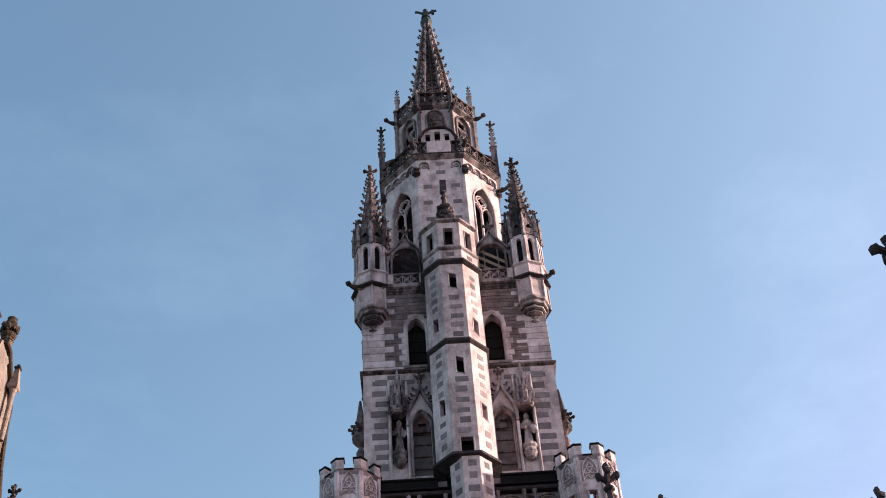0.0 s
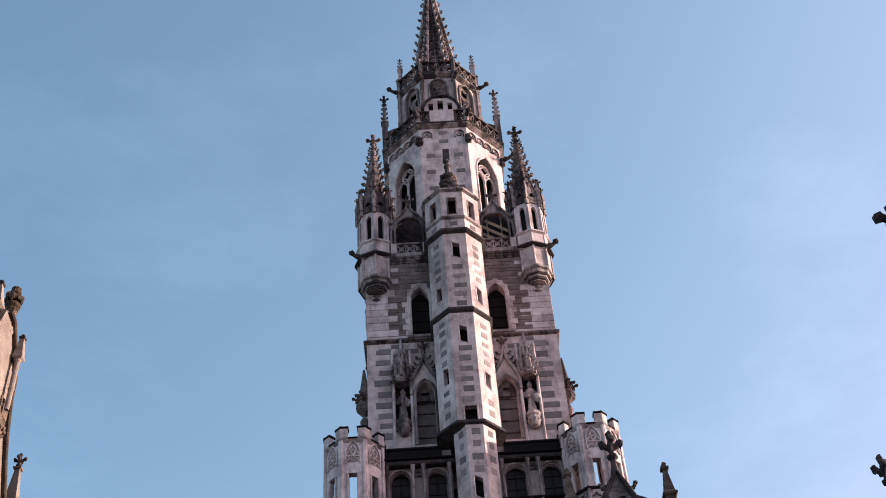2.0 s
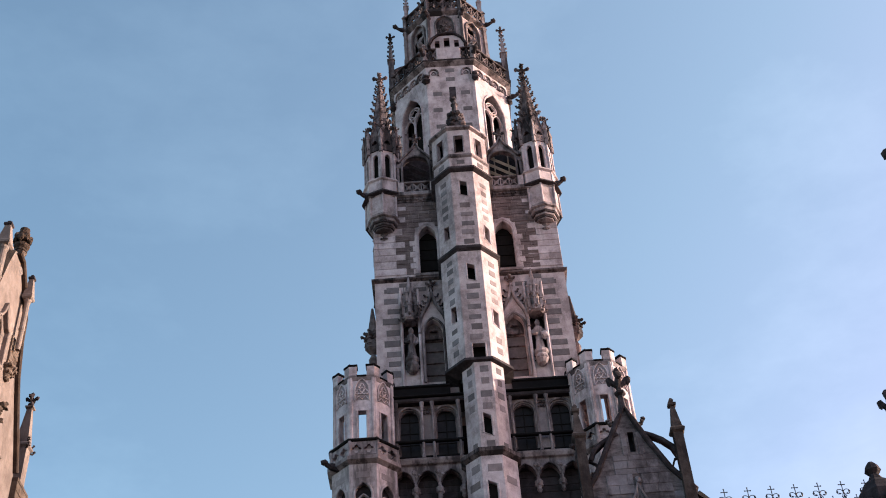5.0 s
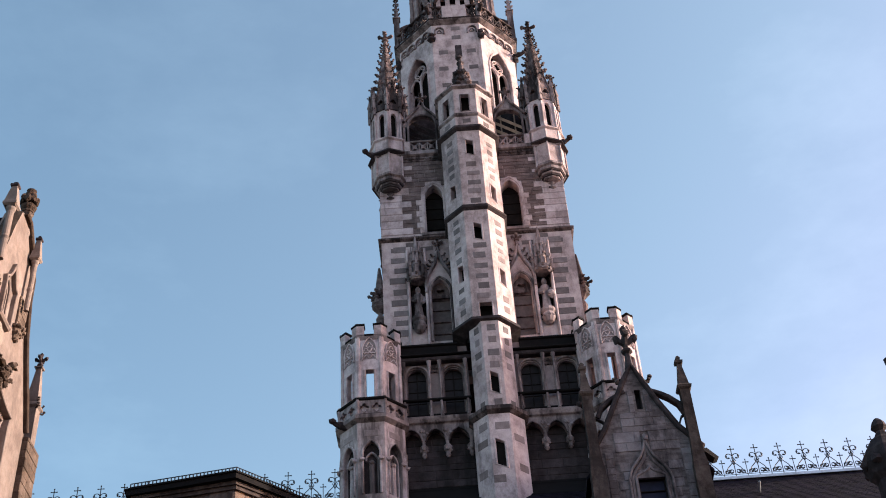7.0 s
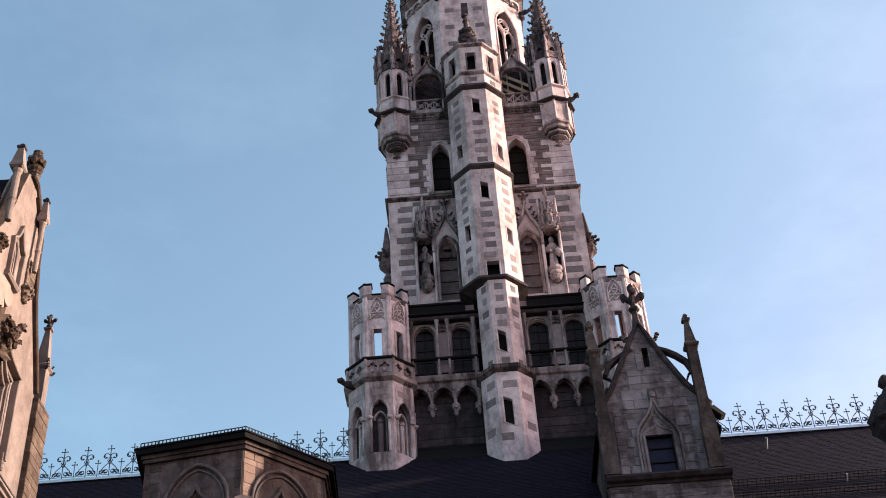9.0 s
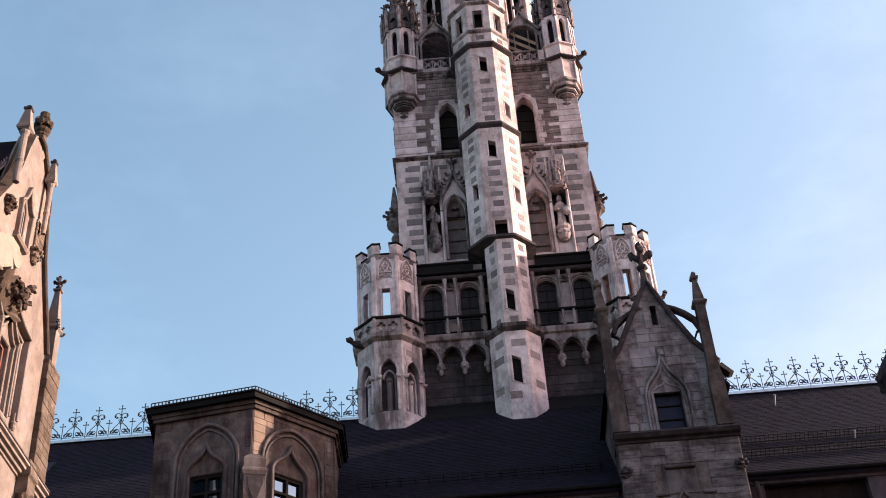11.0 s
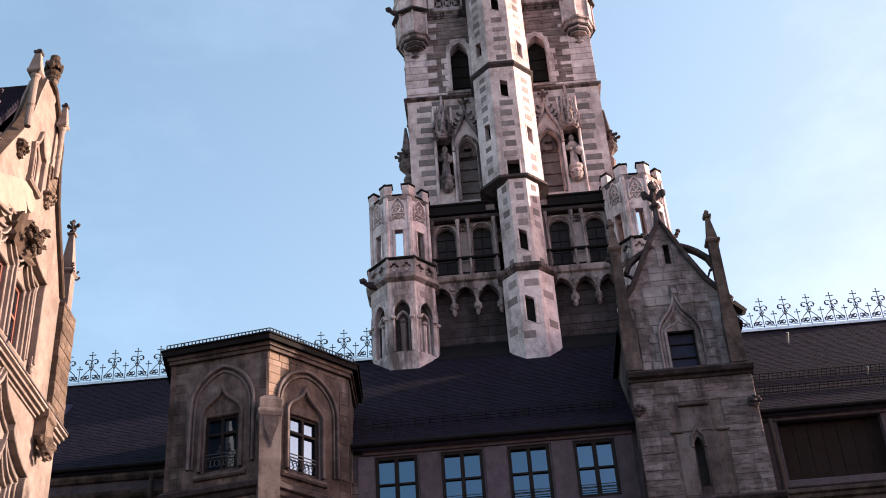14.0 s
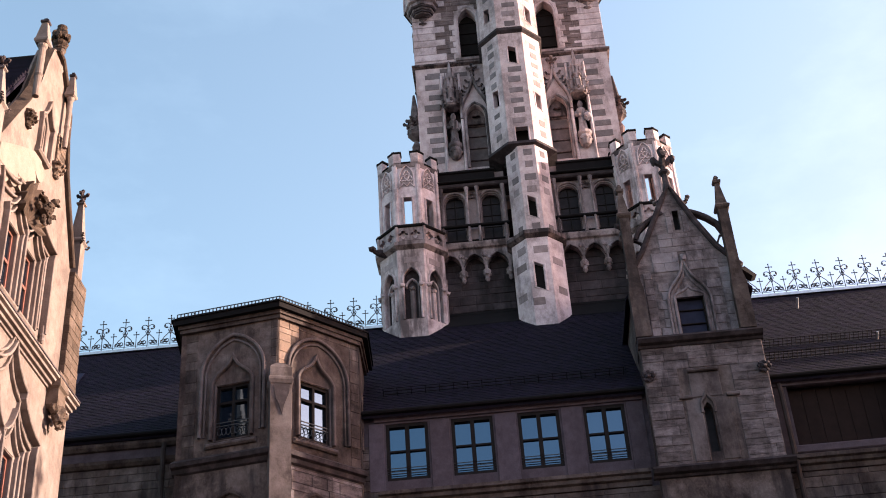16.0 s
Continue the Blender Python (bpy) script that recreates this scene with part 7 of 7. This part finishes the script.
def gable_pinnacle(u, z0, z1, w, d=-0.2, foot=0.0):
    """A square shaft, leaf knots, a long pyramid and a cross flower."""
    p = LW @ Vector((u, 0, d))
    h = z1 - z0
    a, b = z0 + 0.4 * h, z0 + 0.82 * h
    bm = bmesh.new()
    ring_stack(bm, (p.x, p.y), [(w * 0.5, z0 - foot), (w * 0.5, z0), (w * 0.5, a), (w * 0.66, a + 0.06), (w * 0.66, a + 0.12), (w * 0.5, a + 0.2), (w * 0.2, b), (w * 0.34, b + 0.03), (w * 0.34, b + 0.08), (w * 0.16, b + 0.12)], 4, 45)
    o = part("pinnacle", bm, WARM, side, "slender stone pinnacle")
    for k in range(4):
        an = radians(45 + 90 * k)
        for r, zz, s in ((w * 0.7, a - 0.02, 0.4), (w * 0.62, a + 0.2, 0.34)):
            piece("crocket", CROCKET, scaled(p.x + r * math.cos(an), p.y + r * math.sin(an), zz, w * s, 45 + 90 * k), o)
    piece("finial", WFIN, Matrix.Translation((p.x, p.y, b - 0.12)) @ Matrix.Diagonal((w * 1.55, w * 1.55, z1 - b + 0.12, 1)), o)


gable_pinnacle(-0.8, 22.7, 26.2, 0.37, 0.05, 0.3)
gable_pinnacle(6.2, 22.6, 25.5, 0.36, -0.1, 1.5)
for u, dz, k in ((4.17, 0.2, 0.98), (1.7, 0.28, 0.76)):
    p = LW @ Vector((u, 0, -0.2))
    bm = bmesh.new()
    ring_stack(bm, (p.x, p.y), [(r * k, z + dz) for r, z in ((0.09, 25.6), (0.1, 25.8), (0.1, 26.3), (0.13, 26.38), (0.105, 26.46), (0.105, 27.35), (0.14, 27.42), (0.15, 27.5))], 12)
    o = part("pinnacle", bm, WARM, side, "slim round stone pinnacle")
    bm = bmesh.new()
    ring_stack(bm, (p.x, p.y), [(r * k, z + dz) for r, z in ((0.15, 27.5), (0.205, 27.55), (0.205, 27.63), (0.18, 27.67), (0.085, 28.3))], 4, 45)
    part("cap", bm, WARM, o, "square tapering cap")
    bm = bmesh.new()
    ring_stack(bm, (p.x, p.y), [(r * k, z + dz) for r, z in ((0.08, 28.3), (0.125, 28.33), (0.12, 28.4), (0.06, 28.44), (0.05, 28.5))], 4, 45)
    part("cap_top", bm, SOOT_SHADE, o, "blackened cap top")
p = LW @ Vector((2.2, 0, 0.14))
bm = bmesh.new()
ring_stack(bm, (p.x, p.y), [(0.1, 28.2), (0.19, 28.5), (0.15, 29.0), (0.13, 29.22), (0.19, 29.28)], 10)
stem = part("gable_finial", bm, WARM, side, "carved crown finial on the gable tip")
bm = bmesh.new()
ring_stack(bm, (p.x, p.y), [(0.13, 29.28), (0.19, 29.32), (0.19, 29.38), (0.16, 29.42), (0.22, 29.5), (0.24, 29.58), (0.13, 29.66), (0.13, 29.98), (0.17, 30.04), (0.17, 30.12), (0.12, 30.18), (0.15, 30.26), (0.06, 30.34)], 10)
for k in range(8):
    a = radians(45 * k)
    lump(bm, (p.x + 0.2 * math.cos(a), p.y + 0.2 * math.sin(a), 29.8 + 0.06 * (k % 2)), 0.1, k, 1, 1, 1.5, 0.25, 2)
part("crown", bm, WARM_DARK, stem, "sooty carved crown")
# brown coping colour also carries the shade of its near side
bm = bmesh.new()
band(bm, far_edge, 0.14, -0.14, 0.3, LW)
coping = part("gable_coping", bm, WARM_DARK, side, "moulded gable coping")
# near slope: soot and the slope's shade are put into the colour
bm = bmesh.new()
for (a, b), (c_, d) in zip(near_edge[1:], near_edge[2:]):
    vs = [bm.verts.new(LW @ Vector((u, z + k, dd))) for u, z in ((a, b), (c_, d)) for k, dd in ((-0.02, -0.04), (0.0, -0.04), (0.2, 0.3), (-0.02, 0.45))]
    for f in ((0, 1, 5, 4), (1, 2, 6, 5), (2, 3, 7, 6), (3, 0, 4, 7), (0, 3, 2, 1), (4, 5, 6, 7)):
        bm.faces.new([vs[i] for i in f])
bmesh.ops.remove_doubles(bm, verts=bm.verts, dist=0.002)
part("weathering", bm, WARM_DARK, coping, "sloping coping top with soot and shade in its colour")
# roofs: the saddle behind the gable, and the main one with its eaves towards the court
bm = bmesh.new()
o3 = [(7.2, 20.2), (5.6, 23.85), (4.68, 25.45), (GU, 28.62), (0.3, 24.0), (-1.0, 21.6)]
for (a, b), (c_, d) in zip(o3, o3[1:]):
    vs = [bm.verts.new(LW @ Vector((u, z - k, dd))) for k in (0, 0.15) for u, z, dd in ((a, b, 0.47), (c_, d, 0.47), (c_, d, 9.0), (a, b, 9.0))]
    for f in ((0, 1, 2, 3), (4, 7, 6, 5), (0, 4, 5, 1), (3, 2, 6, 7), (0, 3, 7, 4), (1, 5, 6, 2)):
        bm.faces.new([vs[i] for i in f])
vs = [bm.verts.new(LW @ Vector(q)) for q in ((7.6, 20.0, 0.1), (26, 20.0, 0.1), (26, 27.5, 6.5), (7.6, 27.5, 6.5), (7.6, 19.8, 0.1), (26, 19.8, 0.1), (26, 19.8, 6.5), (7.6, 19.8, 6.5))]
for f in ((0, 1, 2, 3), (0, 4, 5, 1), (3, 2, 6, 7), (0, 3, 7, 4), (1, 5, 6, 2)):
    bm.faces.new([vs[i] for i in f])
sroof = part("roof", bm, TILE, side, "dark tiled roof")
bm = bmesh.new()
for j in range(16):
    f0 = (j + 0.5) / 16
    u, z = 4.68 + (GU - 4.68) * f0, 25.45 + (28.62 - 25.45) * f0
    chamfer_box(bm, u - 0.075, u + 0.075, z - 0.08, z + 0.1, 0.5, 8.9, LW, 0.02)
parts("tile_course", bm, TILE, sroof)
bm = bmesh.new()
box(bm, GU - 0.12, GU + 0.12, 0.6, 9.0, 28.58, 28.74, LWB)
part("ridge_cap", bm, LEAD, sroof, "dark ridge capping")

# ---------------------------------------------------------------- opposite wing, its pinnacles against the sky
opp = thing("opposite_wing", (14.0, 27, 0), "dark stone wing across the court with gable pinnacles", "building")
bm = bmesh.new()
box(bm, 14.0, 22.0, -20, 33.9, 0, 18.0)
box(bm, 14.0, 22.0, 36.0, 40.0, 0, 18.0)
v = [bm.verts.new(p) for p in ((14.0, 23.2, 18.0), (14.0, 31.4, 18.0), (14.0, 31.2, 20.6), (14.0, 27.3, 26.4), (14.0, 23.4, 20.6),
                               (14.6, 23.2, 18.0), (14.6, 31.4, 18.0), (14.6, 31.2, 20.6), (14.6, 27.3, 26.4), (14.6, 23.4, 20.6))]
bm.faces.new(v[:5])
bm.faces.new(v[5:][::-1])
for i in range(5):
    bm.faces.new((v[i], v[(i + 1) % 5], v[5 + (i + 1) % 5], v[5 + i]))
part("wall", bm, COURT, opp, "shaded stone wall")
bm = bmesh.new()
for (x, y, z0, z1, s) in ((14.25, 27.05, 26.2, 29.75, 1.7), (13.98, 33.62, 17.9, 25.34, 1.7)):
    ring_stack(bm, (x, y), [(0.24, z0), (0.2, z1 - s), (0.08, z1 - s * 0.8)], 4, 45)
part("pinnacle", bm, SOOT_SHADE, opp, "blackened stone pinnacle")
piece("finial", FIN_DARK, scaled(14.25, 27.05, 28.0, 1.75), opp)
piece("finial", FIN_DARK, Matrix.Translation((13.98, 33.62, 23.64)) @ Matrix.Diagonal((1.0, 1.0, 1.7, 1)), opp)
bm = bmesh.new()
ring_stack(bm, (14.35, 37.7), [(0.55, 17.9), (0.55, 22.9), (0.72, 23.1), (0.85, 23.5), (0.8, 23.9), (0.5, 24.35), (0.28, 24.55), (0.14, 24.8), (0.26, 24.95), (0.2, 25.15), (0.08, 25.3)], 8)
for k in range(8):
    a = radians(45 * k)
    lump(bm, (14.35 + 0.82 * math.cos(a), 37.7 + 0.82 * math.sin(a), 23.5), 0.2, k)
part("domed_turret", bm, SOOT_SHADE, opp, "domed turret with a knob finial")

# ---------------------------------------------------------------- ground, and an unseen wing added behind the court to block skylight
bm = bmesh.new()
box(bm, -2500, 2500, -2500, 2500, -0.3, 0.0)
ground = new("ground", to_mesh(bm, "ground", PAVING))
tagged(ground, "grey stone paving of the court", "ground", kind="structure")
back = thing("unseen_rear_wing", (0, -16, 0), "plain unseen wing added to close the court", "building")
bm = bmesh.new()
box(bm, -22, 22, -26, -16, 0, 18)
part("wall", bm, COURT, back)
